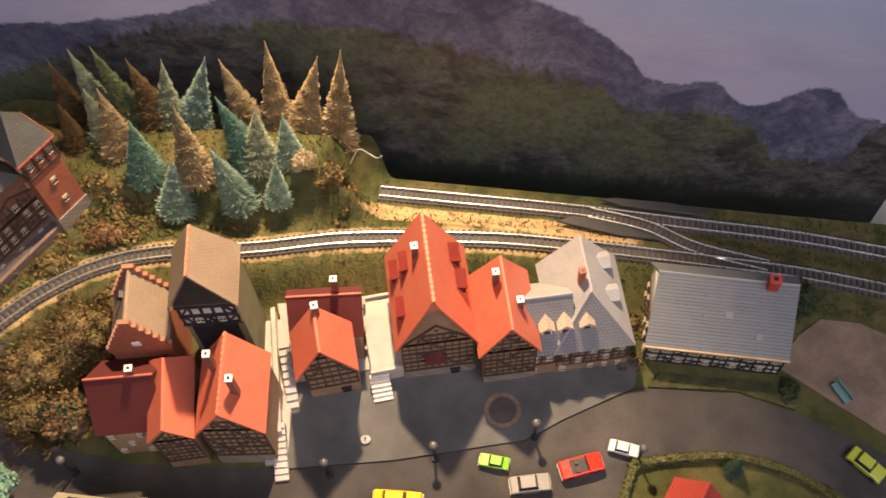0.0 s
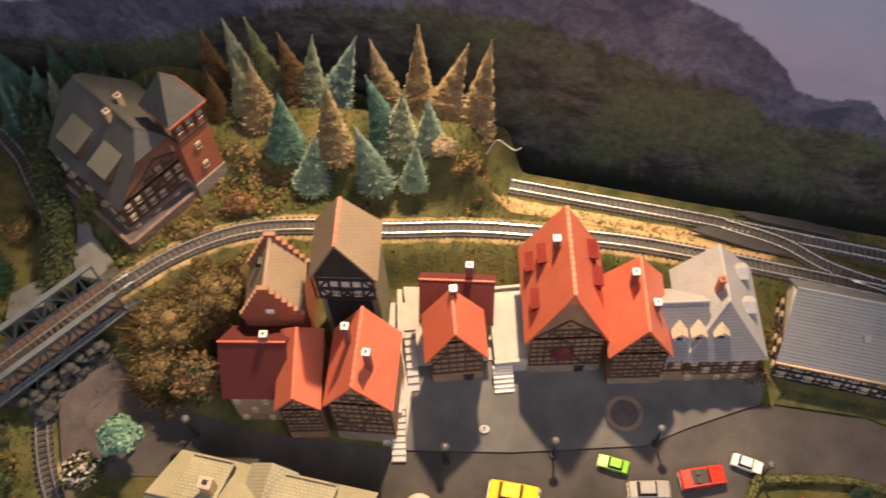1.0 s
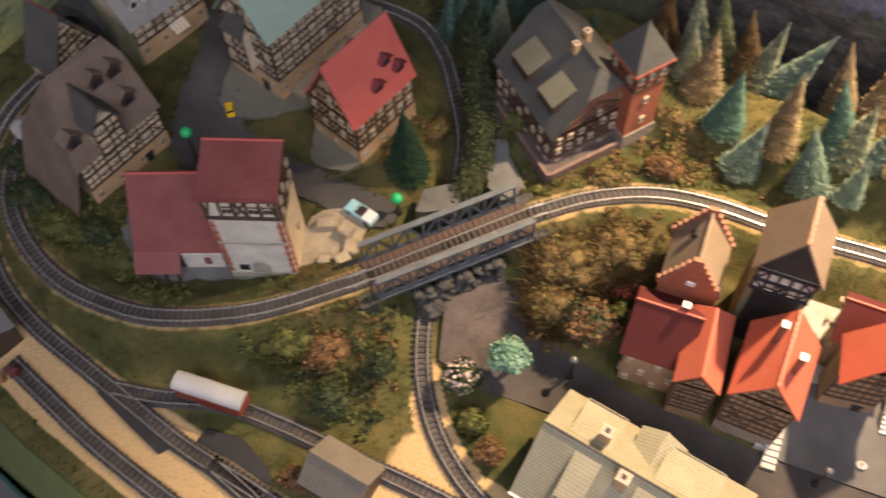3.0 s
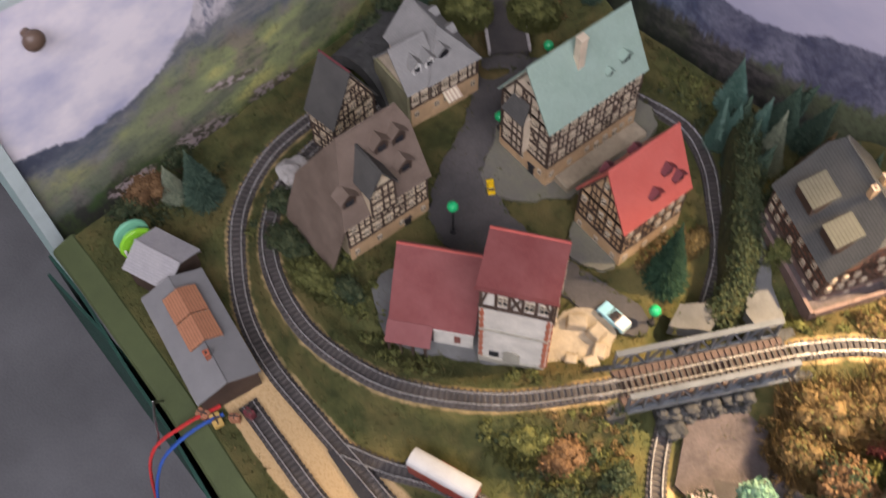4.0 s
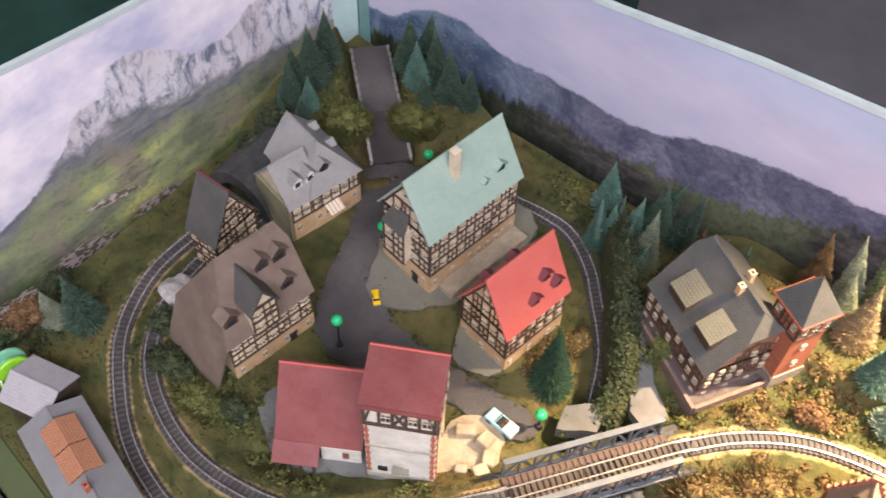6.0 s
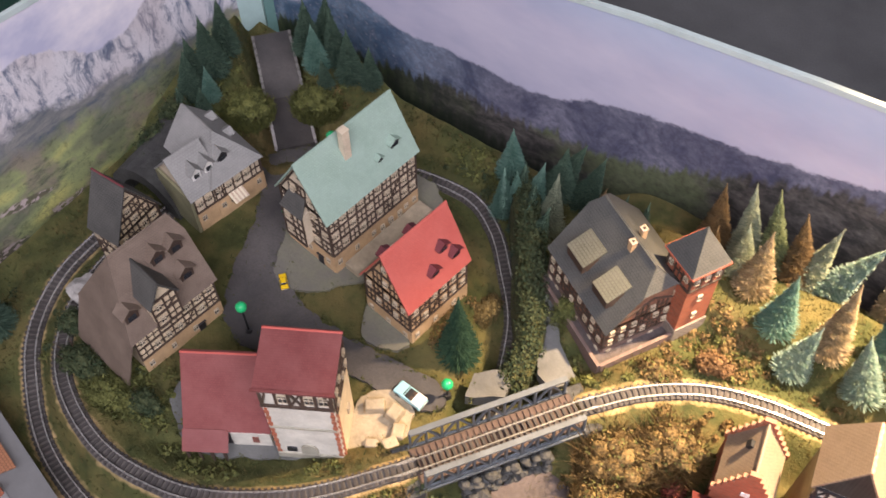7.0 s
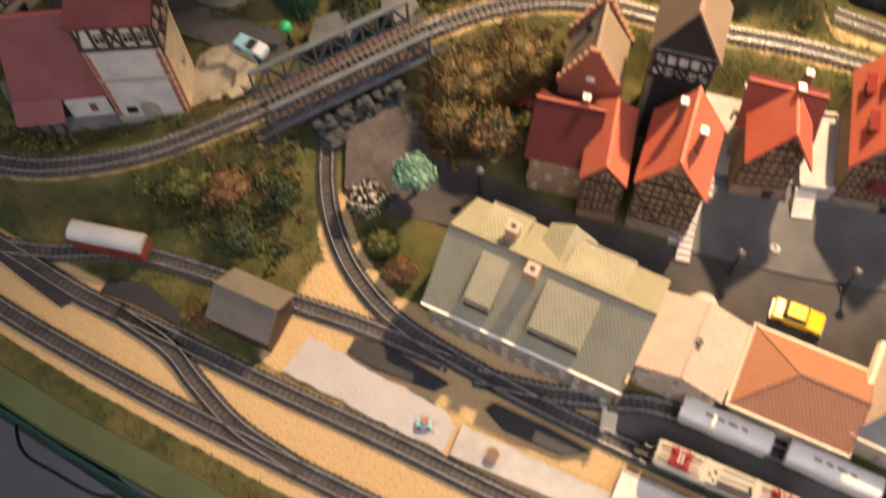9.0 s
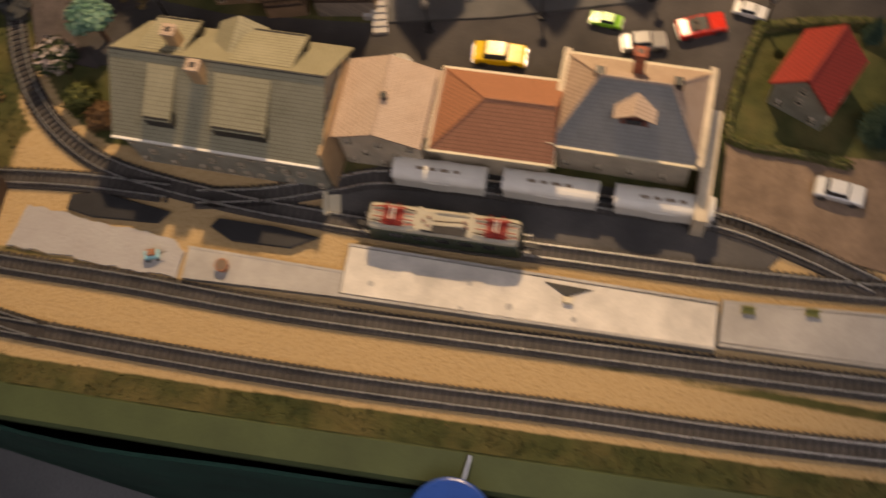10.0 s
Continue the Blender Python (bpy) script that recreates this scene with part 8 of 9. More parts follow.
for c, s in (((0, 0, 0.0030), (0.013, 0.0040, 0.0008)), ((0, 0.0022, 0.0052), (0.013, 0.0006, 0.0030)), ((-0.005, 0, 0.0013), (0.0008, 0.0036, 0.0030)), ((0.005, 0, 0.0013), (0.0008, 0.0036, 0.0030))):
    bm = bmesh.new()
    box(bm, c, s)
    part("slat" if c[0] == 0 else "leg", bm, M["teal_dark"], bench)
crate = thing("stone_blocks", "low broken ring of pale sandy stone blocks", "stone blocks", pose(-0.388, -0.071, 0.0178, 0, 0, 20))
for x, y, sx, sy, h, turn in ((-0.006, 0.009, 0.013, 0.008, 0.006, 0.3), (0.007, 0.007, 0.009, 0.010, 0.007, -0.4), (0.012, -0.003, 0.008, 0.010, 0.005, 0.1), (0.010, -0.012, 0.010, 0.008, 0.006, 0.7), (-0.001, -0.014, 0.008, 0.006, 0.004, 0.2)):
    bm = bmesh.new()
    box(bm, (x, y, h / 2), (sx, sy, h), Matrix.Rotation(turn, 4, "Z"), taper=0.88)
    bevel(bm, 0.0010, 2)
    part("block", bm, M["sandy"], crate)
patch("yard", "sandy yard beside the tower block", "yard", uneven([(-0.409, -0.058), (-0.392, -0.047), (-0.377, -0.052), (-0.368, -0.072), (-0.382, -0.092), (-0.398, -0.094), (-0.406, -0.078)], 0.0024, 1), 0.0182, M["sandy"], 0.006)
patch("pavement", "grey stone apron in front of the inn", "pavement", uneven([(-0.507, -0.118), (-0.498, -0.134), (-0.466, -0.1495), (-0.420, -0.1215), (-0.394, -0.101), (-0.40, -0.088), (-0.46, -0.09), (-0.495, -0.10)], 0.0024, 1), 0.0176, M["path_grey"], 0.010)
ramp = thing("ramp_road", "dark road climbing to the corner between low kerbs", "road", pose(-0.566, 0.064, 0.0160, 0, 0, 139.8))
for i, (r0, z0, r1, z1) in enumerate(((0.0, -0.0005, 0.047, 0.0010), (0.047, 0.0015, 0.112, 0.0030))):
    bm = bmesh.new()
    pitch = math.atan2(z1 - z0, r1 - r0)
    box(bm, ((r0 + r1) / 2, 0, (z0 + z1) / 2), (math.hypot(r1 - r0, z1 - z0) + 0.001, 0.027, 0.006), Matrix.Rotation(-pitch, 4, "Y"))
    part("road_slab", bm, M["asphalt_dark" if i else "asphalt"], ramp)
    for s in (-1, 1):
        for j in range(9):
            t = (j + 0.5) / 9
            bm = bmesh.new()
            box(bm, (r0 + (r1 - r0) * t, s * 0.0140, z0 + (z1 - z0) * t + 0.0028), (0.0048, 0.0020, 0.0044))
            part("kerb_stone", bm, M["white_rubble" if i == 0 else "concrete_dark"], ramp)
bm = bmesh.new()
box(bm, (0.05, 0, -0.012), (0.096, 0.028, 0.022))
part("fill", bm, M["dark_rock"], ramp)
portal = thing("tunnel_portal", "dark rock tunnel mouth behind the dark-roofed house", "tunnel", pose(-0.622, -0.030, 0.004, 0, 0, 5))
bm = bmesh.new()
k = 10
arch = [(0.021 * math.cos(math.pi * i / k), 0.030 * math.sin(math.pi * i / k)) for i in range(k + 1)]
ringo = [(0.030 * math.cos(math.pi * i / k), 0.040 * math.sin(math.pi * i / k)) for i in range(k + 1)]
fr = [[bm.verts.new((x, yy, z)) for x, z in pr] for pr in (arch, ringo) for yy in (0, 0.05)]
for i in range(k):
    bm.faces.new((fr[0][i], fr[0][i + 1], fr[1][i + 1], fr[1][i]))
    bm.faces.new((fr[2][i + 1], fr[2][i], fr[3][i], fr[3][i + 1]))
    bm.faces.new((fr[0][i + 1], fr[0][i], fr[2][i], fr[2][i + 1]))
bm.faces.new(fr[1][::-1])
bmesh.ops.recalc_face_normals(bm, faces=bm.faces)
part("arch", bm, M["dark_rock"], portal)


def rock(label, x, y, z, r, key="rock", seed=0):
    bm = bmesh.new()
    bmesh.ops.create_icosphere(bm, subdivisions=3, radius=r)
    for v in bm.verts:
        d = noise.noise(v.co * (1.4 / r) + Vector((seed * 3.1, 0, 0))) * 0.45 + noise.noise(v.co * (4 / r)) * 0.15
        v.co *= 1 + d
        v.co.z *= 0.75
    ob = part("rock", bm, M[key])
    ob.matrix_world = pose(x, y, z)
    tagged(ob, label, "rock", "boulders")


for i, (x, y, z, r, k) in enumerate(((-0.598, -0.106, 0.018, 0.010, "rock"), (-0.586, -0.120, 0.016, 0.007, "rock"), (-0.618, -0.008, 0.030, 0.012, "rock"), (-0.632, -0.004, 0.026, 0.013, "dark_rock"),
                                     (-0.640, 0.020, 0.028, 0.012, "dark_rock"), (-0.345, -0.066, 0.004, 0.009, "dark_rock"), (-0.318, -0.070, 0.002, 0.007, "dark_rock"))):
    rock("pale plaster boulder beside the track" if k == "rock" else "dark rough rock outcrop", x, y, z, r, k, i)
CRATES = ((-0.5180, -0.2500, 0.0075, 0.0060, 20, "roof_rust", "rust brown wooden crate beside the loading shed"), (-0.5100, -0.2470, 0.0085, 0.0045, -15, "straw_yellow", "yellow low goods crate beside the loading shed"),
          (-0.5030, -0.2390, 0.0060, 0.0065, 40, "roof_rust", "rust brown wooden crate beside the loading shed"), (-0.4985, -0.2315, 0.0060, 0.0080, 10, "maroon", "maroon upright goods box beside the loading shed"))
fork = thing("crane", "lime green toy cable drum crane beside the corner shed", "crane", pose(-0.6330, -0.2080, 0.0, 0, 0, -8))
for x in (-0.0040, 0.0040):
    bm = bmesh.new()
    tube(bm, (x - 0.0011, 0, 0.0170), (x + 0.0011, 0, 0.0174), 0.0118, 0.0112, 28)
    bevel(bm, 0.0004)
    part("disc", bm, CAR["lime"] if x > 0 else M["teal_green"], fork, "" if x > 0 else "paler sea-green disc")
bm = bmesh.new()
tube(bm, (-0.0032, 0, 0.0172), (0.0032, 0, 0.0172), 0.0074, 0.0074, 18)
part("hub", bm, M["teal_green"], fork)
bm = bmesh.new()
box(bm, (0, 0, 0.004), (0.010, 0.012, 0.012), taper=0.7)
part("stand", bm, M["teal_paint"], fork)
for x, y in ((-0.006, -0.010), (0.006, -0.009), (0.004, 0.011)):
    bm = bmesh.new()
    tube(bm, (x, y, 0.004), (x, y, 0.020), 0.0008, 0.0008, 8)
    part("post", bm, M["cap_white"], fork)
bm = bmesh.new()
wire(bm, [(0.008, 0.008, 0.016), (0.014, 0.013, 0.020), (0.020, 0.016, 0.019), (0.022, 0.013, 0.014)], 0.0015)
part("jib", bm, M["chimney_red"], fork)
for i, (x, y, w, h, a, key, words) in enumerate(CRATES):
    crate = thing("crate", words, "crate", pose(x, y, 0.001, 0, 0, a), group="goods by the loading shed")
    bm = bmesh.new()
    box(bm, (0, 0, h / 2), (w, w * 0.7, h))
    bevel(bm, 0.0004)
    part("box", bm, M[key], crate)
    bm = bmesh.new()
    box(bm, (0, 0, h + 0.0003), (w * 0.86, w * 0.12, 0.0007))
    box(bm, (0, 0, h + 0.0003), (w * 0.12, w * 0.6, 0.0006))
    part("batten", bm, M["timber"], crate)

# ---- wires and odds at the table edge ----
loop = thing("wire_loop", "bright bent wire loop hooked over the table edge", "wire", pose(-0.545, -0.262, 0.0))
bm = bmesh.new()
wire(bm, [(0.0, 0.002, -0.004), (0.004, -0.004, 0.012), (0.014, -0.010, 0.014), (0.018, -0.014, 0.004), (0.017, -0.018, -0.012)], 0.0008)
part("wire", bm, M["steel"], loop)
for key, label, pts in (("red_cable", "thin red cable hanging over the table edge", [(-0.515, -0.240, 0.004), (-0.520, -0.262, 0.006), (-0.527, -0.285, -0.01), (-0.532, -0.300, -0.08), (-0.55, -0.33, -0.30), (-0.60, -0.42, -0.60), (-0.62, -0.5, -0.795)]),
                        ("black_plastic", "thin black cable lying over the cloth skirt", [(-0.330, -0.293, -0.036), (-0.345, -0.297, -0.045), (-0.372, -0.297, -0.047), (-0.400, -0.296, -0.062), (-0.425, -0.286, -0.085), (-0.440, -0.270, -0.10)]),
                        ("blue_cable", "thin blue cable beside the red one", [(-0.510, -0.242, 0.004), (-0.514, -0.262, 0.006), (-0.519, -0.284, -0.01), (-0.522, -0.300, -0.06), (-0.524, -0.305, -0.14)])):
    bm = bmesh.new()
    wire(bm, [tuple(p) for p in spline(pts, 0.006)], 0.0011)
    tagged(part("cable", bm, M[key]), label, "cable")
mark = thing("tape_mark", "red tape arrow stuck to the carpet", "tape", pose(-1.32, -0.10, -0.7995, 0, 0, 20))
for a, s in ((35, 0.10), (-35, 0.10), (0, 0.05)):
    bm = bmesh.new()
    box(bm, (s / 2, 0, 0), (s, 0.022, 0.001), Matrix.Rotation(radians(a), 4, "Z"))
    part("strip", bm, M["red_cable"], mark)
plug = thing("blue_knob", "translucent blue plastic knob on a metal pin at the table edge", "knob", pose(-0.0265, -0.2870, -0.016))
bm = bmesh.new()
tube(bm, (0, 0, 0.012), (0, 0, 0.028), 0.0195, 0.0185, 28)
bevel(bm, 0.0015, 2)
part("cap", bm, M["blue_plastic"], plug)
bm = bmesh.new()
tube(bm, (0.001, 0.012, 0.016), (0.0025, 0.030, 0.018), 0.0011, 0.0011, 8)
part("pin", bm, M["steel"], plug, "steel pin")
bm = bmesh.new()
tube(bm, (0, 0, -0.006), (0, 0, 0.012), 0.006, 0.006, 12)
part("stem", bm, M["black_plastic"], plug)
crate_far = thing("storage_box", "dark green storage box on the floor behind the layout", "box", pose(-1.35, 0.55, -0.80, 0, 0, 25))
bm = bmesh.new()
box(bm, (0, 0, 0.20), (0.8, 0.5, 0.40))
bevel(bm, 0.02, 2)
part("tub", bm, M["cloth_green"], crate_far)
bm = bmesh.new()
box(bm, (0, 0, 0.41), (0.83, 0.53, 0.03))
bevel(bm, 0.01)
part("lid", bm, M["teal_dark"], crate_far)
bag = thing("bag", "black bag lying on the floor beside the storage box", "bag", pose(-1.75, 0.10, -0.80, 0, 0, 10))
bm = bmesh.new()
bmesh.ops.create_icosphere(bm, subdivisions=3, radius=0.2)
for v in bm.verts:
    v.co *= 1 + 0.25 * noise.noise(v.co * 6)
    v.co.z = max(-0.13, v.co.z * 0.75) + 0.13
part("body", bm, M["black_plastic"], bag)
bm = bmesh.new()
wire(bm, [tuple(p) for p in spline([(-0.12, 0, 0.24), (-0.05, 0.02, 0.34), (0.05, 0.02, 0.34), (0.12, 0, 0.24)], 0.02)], 0.012)
part("strap", bm, M["teal_paint"], bag)

# ---- trees, bushes and grass ----


def bristle_crown(h, r, rnd, count, tip=0.02):
    """A bottle-brush conifer: a slim core inside rings of fine stiff bristles that point outwards and a little up."""
    bm = bmesh.new()
    tube(bm, (0, 0, h * 0.05), (0, 0, h * 0.99), r * 0.50, r * 0.02, 10)
    for i in range(count):
        t = rnd.random() ** 1.15
        z = h * (0.03 + 0.93 * t)
        rad = r * ((1 - t) * (0.92 + 0.08 * math.sin(t * 40)) + tip) * rnd.uniform(0.80, 1.08)
        a = rnd.uniform(0, math.tau)
        d = Vector((math.cos(a), math.sin(a), rnd.uniform(0.05, 0.55)))
        side = Vector((-math.sin(a), math.cos(a), rnd.uniform(-0.6, 0.6))) * rnd.uniform(0.00022, 0.00042)
        c = Vector((0, 0, z)) + d * rad * 0.25
        e = Vector((0, 0, z)) + d * rad
        v = [bm.verts.new(q) for q in (c + side, c - side, e - side * 0.5, e + side * 0.5)]
        bm.faces.new(v)
    bm.verts.new((0, 0, h))
    return bm


TREES = {}


def conifer(label, x, y, z, h, r, leaf, variant=0, lean=(0, 0), name="conifer"):
    key = (leaf, variant, round(r / h, 1))
    ob = thing(name, label, "tree", Matrix.Translation((x, y, z)) @ Matrix.Rotation(lean[0], 4, "X") @ Matrix.Rotation(lean[1], 4, "Y") @ Matrix.Rotation(variant * 1.7 + x * 40, 4, "Z") @ Matrix.Scale(h / 0.05, 4), group="conifers")
    if key not in TREES:
        rnd = random.Random(variant * 7 + len(leaf))
        bm = bristle_crown(0.05, 0.05 * r / h, rnd, 4200)
        crown = part("crown", bm, LEAF[leaf], ob)
        bm = bmesh.new()
        tube(bm, (0, 0, -0.004), (0, 0, 0.012), 0.0012, 0.0009, 7)
        trunk = part("trunk", bm, M["bark"], ob)
        TREES[key] = (crown.data, trunk.data)
    else:
        again("crown", TREES[key][0], ob, Matrix())
        again("trunk", TREES[key][1], ob, Matrix())
    return ob


# place of the tip of each conifer on the hill, its sideways lean, and its colour
HILL = [(-0.292, 0.160, 0.077, -0.10, "fir_brown"), (-0.275, 0.160, 0.090, -0.16, "fir_grey"), (-0.261, 0.161, 0.094, -0.21, "fir_green"), (-0.241, 0.160, 0.086, -0.19, "fir_brown"), (-0.219, 0.161, 0.086, 0.10, "fir_grey"),
        (-0.190, 0.162, 0.094, 0.34, "fir_frost"), (-0.183, 0.160, 0.093, -0.20, "fir_sand"), (-0.154, 0.165, 0.105, 0.02, "fir_gold"), (-0.123, 0.162, 0.102, 0.27, "fir_gold"), (-0.111, 0.166, 0.102, 0.12, "fir_gold"),
        (-0.252, 0.138, 0.083, -0.05, "fir_sand"), (-0.227, 0.118, 0.083, -0.02, "fir_teal"), (-0.196, 0.118, 0.101, -0.03, "fir_sand"), (-0.177, 0.130, 0.099, -0.28, "fir_teal"), (-0.202, 0.104, 0.069, 0.12, "fir_frost"),
        (-0.179, 0.108, 0.080, -0.28, "fir_frost"), (-0.154, 0.128, 0.092, 0.08, "fir_grey"), (-0.141, 0.132, 0.083, -0.05, "fir_frost"), (-0.144, 0.112, 0.066, 0.03, "fir_frost"), (-0.268, 0.147, 0.070, -0.15, "fir_grey"), (-0.284, 0.140, 0.062, -0.12, "fir_brown")]
WORDS = {"fir_brown": "brown faded bottle-brush conifer", "fir_grey": "grey-green frosted bottle-brush conifer", "fir_sand": "sandy bottle-brush conifer tinted golden for lamplight", "fir_teal": "teal green bottle-brush conifer",
         "fir_dark": "dark green bottle-brush conifer", "fir_green": "olive green bottle-brush conifer", "fir_frost": "teal-grey frosted bottle-brush conifer", "fir_gold": "sandy bottle-brush conifer brightened golden for lamplight"}
for i, (x, y, tip, slant, k) in enumerate(HILL):
    h = max(0.020, tip - zg(x, y - 0.008) + 0.004)
    conifer(WORDS[k] + " on the grassy hill", x - slant * h, y - 0.010, tip - h, h, min(0.0140, max(0.0075, h * 0.27)), k, i % 3, (-0.010 / h, math.atan(slant)))
for i, (x, y, h, k) in enumerate(((-0.652, 0.052, 0.050, "fir_dark"), (-0.648, 0.074, 0.058, "fir_dark"), (-0.655, 0.064, 0.045, "fir_dark"), (-0.638, 0.058, 0.034, "fir_teal"), (-0.636, 0.046, 0.030, "fir_dark"),
                                 (-0.652, 0.092, 0.052, "fir_dark"), (-0.644, 0.036, 0.036, "fir_dark"), (-0.604, 0.128, 0.054, "fir_dark"), (-0.590, 0.120, 0.046, "fir_teal"), (-0.582, 0.134, 0.052, "fir_dark"),
                                 (-0.568, 0.130, 0.050, "fir_dark"), (-0.598, 0.140, 0.050, "fir_dark"), (-0.556, 0.138, 0.040, "fir_dark"), (-0.575, 0.112, 0.030, "fir_dark"),
                                 (-0.634, -0.154, 0.060, "fir_dark"), (-0.652, -0.166, 0.040, "fir_grey"), (-0.430, 0.135, 0.050, "fir_teal"), (-0.415, 0.118, 0.040, "fir_teal"), (-0.395, 0.140, 0.052, "fir_dark"), (-0.398, 0.104, 0.036, "fir_teal"))):
    conifer(WORDS[k] + (" in the corner forest" if x < -0.5 else " behind the turret house"), x, y, zg(x, y) - 0.001, h, h * 0.24, k, i % 3, (0.05 * math.sin(i), 0.06 * math.cos(i * 1.7)))
for i, (x, y, tip, slant, k) in enumerate(((-0.3865, 0.161, 0.051, 0.30, "fir_dark"), (-0.371, 0.158, 0.050, 0.16, "fir_dark"), (-0.390, 0.128, 0.050, -0.06, "fir_grey"), (-0.380, 0.101, 0.051, 0.12, "fir_dark"), (-0.428, 0.122, 0.038, -0.22, "fir_teal"),
                                            (-0.416, 0.130, 0.042, -0.05, "fir_dark"), (-0.403, 0.132, 0.048, 0.04, "fir_teal"), (-0.400, 0.116, 0.044, 0.0, "fir_dark"), (-0.360, 0.140, 0.044, 0.05, "fir_brown"), (-0.345, 0.142, 0.046, 0.0, "fir_dark"),
                                            (-0.330, 0.142, 0.050, -0.05, "fir_dark"))):
    h = max(0.024, tip - zg(x, min(y, 0.145) - 0.006) + 0.003)
    conifer(WORDS[k] + " behind the turret house", x - slant * h, y - 0.014, tip - h, h, min(0.0125, h * 0.27), k, i % 3, (-0.014 / h, math.atan(slant)))
conifer("dark green broad conifer beside the red-roofed house", -0.3790, -0.0040, 0.006, 0.074, 0.0150, "fir_deep", 1)
conifer("small dark conifer in the hedged garden", 0.1270, -0.0190, 0.0, 0.022, 0.006, "fir_dark", 2)
conifer("dark green conifer beside the cottage", 0.135, -0.070, 0.0, 0.034, 0.012, "fir_dark", 0)


def leaf_cloud(bm, centre, radii, count, size, rnd, mat=0, shell=0.55):
    """Small leaves in a rounded cloud, denser towards its skin."""
    for _ in range(count):
        d = Vector((rnd.gauss(0, 1), rnd.gauss(0, 1), rnd.gauss(0, 1))).normalized()
        k = shell + (1 - shell) * rnd.random() ** 0.5
        k *= 0.82 + 0.30 * noise.noise(d * 2.3 + Vector(centre) * 50)
        p = Vector(centre) + Vector((d.x * radii[0], d.y * radii[1], d.z * radii[2])) * k
        u = Vector((rnd.gauss(0, 1), rnd.gauss(0, 1), rnd.gauss(0, 1))).normalized()
        v = u.cross(d + u * 0.3).normalized()
        s = size * rnd.uniform(0.6, 1.3)
        q = [bm.verts.new(p + u * s * a + v * s * b) for a, b in ((-1, -0.5), (1, -0.5), (0.7, 0.6), (-0.7, 0.6))]
        bm.faces.new(q).material_index = mat


def broadleaf(label, x, y, z, h, radii, leaf, count, size, seed, name="tree", extra=None, trunk=True):
    ob = thing(name, label, "tree" if name == "tree" else "bush", pose(x, y, z), group="trees" if name == "tree" else "bushes")
    rnd = random.Random(seed)
    if trunk:
        bm = bmesh.new()
        tube(bm, (0, 0, -0.003), (0.0005, 0, h * 0.55), 0.0017, 0.0011, 7)
        for i in range(7):
            a = i * 2.4
            tube(bm, (0.0003, 0, h * (0.30 + 0.04 * i)), (radii[0] * 0.7 * math.cos(a), radii[1] * 0.7 * math.sin(a), h * (0.55 + 0.06 * i)), 0.0008, 0.0003, 5)
        part("trunk", bm, M["bark"], ob, "bare brown trunk and limbs")
    bm = bmesh.new()
    mats = [LEAF[leaf]]
    k = 9
    for i in range(k):
        a = i * 2.399
        rr = 0.62 * math.sqrt((i + 0.3) / k)
        c = (radii[0] * rr * math.cos(a), radii[1] * rr * math.sin(a), h * 0.72 + radii[2] * (0.5 - 0.9 * rr) * rnd.uniform(0.5, 1.1))
        bmesh.ops.create_icosphere(bm, subdivisions=2, radius=1.0, matrix=Matrix.Translation(c) @ Matrix.Diagonal((radii[0] * 0.24, radii[1] * 0.24, radii[2] * 0.24, 1)))
        leaf_cloud(bm, c, [q * 0.52 for q in radii], count // k, size, rnd)
    if extra:
        mats.append(LEAF[extra])
        leaf_cloud(bm, (0, 0, h * 0.74), [q * 0.98 for q in radii], count // 6, size * 0.9, rnd, 1, 0.9)
    if not trunk:
        stems = bmesh.new()
        for _ in range(9):
            a, q = rnd.uniform(0, math.tau), rnd.uniform(0.2, 0.95)
            tube(stems, (radii[0] * 0.2 * math.cos(a), radii[1] * 0.2 * math.sin(a), -0.003), (radii[0] * q * math.cos(a), radii[1] * q * math.sin(a), h * rnd.uniform(0.7, 1.25)), 0.0005, 0.0002, 5)
        part("stem", stems, M["bark"], ob, "thin brown twigs")
    if not trunk and leaf in ("autumn", "straw", "olive_leaf"):
        for _ in range(int(3200 * (radii[0] / 0.02) ** 2)):
            a, q = rnd.uniform(0, math.tau), math.sqrt(rnd.random())
            p = Vector((radii[0] * q * math.cos(a), radii[1] * q * math.sin(a), -0.002))
            tall = 0.002 + h * 1.25 * math.sqrt(max(0.05, 1 - q * q)) * rnd.uniform(0.55, 1.15)
            tip = p + Vector((rnd.gauss(0, 0.30) * tall, rnd.gauss(0, 0.30) * tall, tall))
            b, w = rnd.uniform(0, math.tau), 0.00022
            side = Vector((math.cos(b) * w, math.sin(b) * w, 0))
            mid = p.lerp(tip, 0.55) + Vector((0, 0, tall * 0.08))
            v = [bm.verts.new(s) for s in (p - side, p + side, mid + side * 0.9, tip, mid - side * 0.9)]
            bm.faces.new(v)
    part("crown", bm, mats, ob)
    return ob


broadleaf("round mint green tree beside the earth yard", -0.2610, -0.0810, 0.0, 0.036, (0.0125, 0.0125, 0.0125), "mint", 2600, 0.0013, 1)
broadleaf("dark flowering bush with pale blossoms beside the lower line", -0.2790, -0.1010, 0.0, 0.020, (0.012, 0.012, 0.010), "dark_leaf", 1800, 0.0013, 2, "bush", "blossom", False)
broadleaf("rust-brown autumn tree beside the dark red house", -0.2330, -0.0400, 0.0, 0.036, (0.018, 0.016, 0.015), "rust_leaf", 2600, 0.0013, 3, "tree", "dark_leaf")
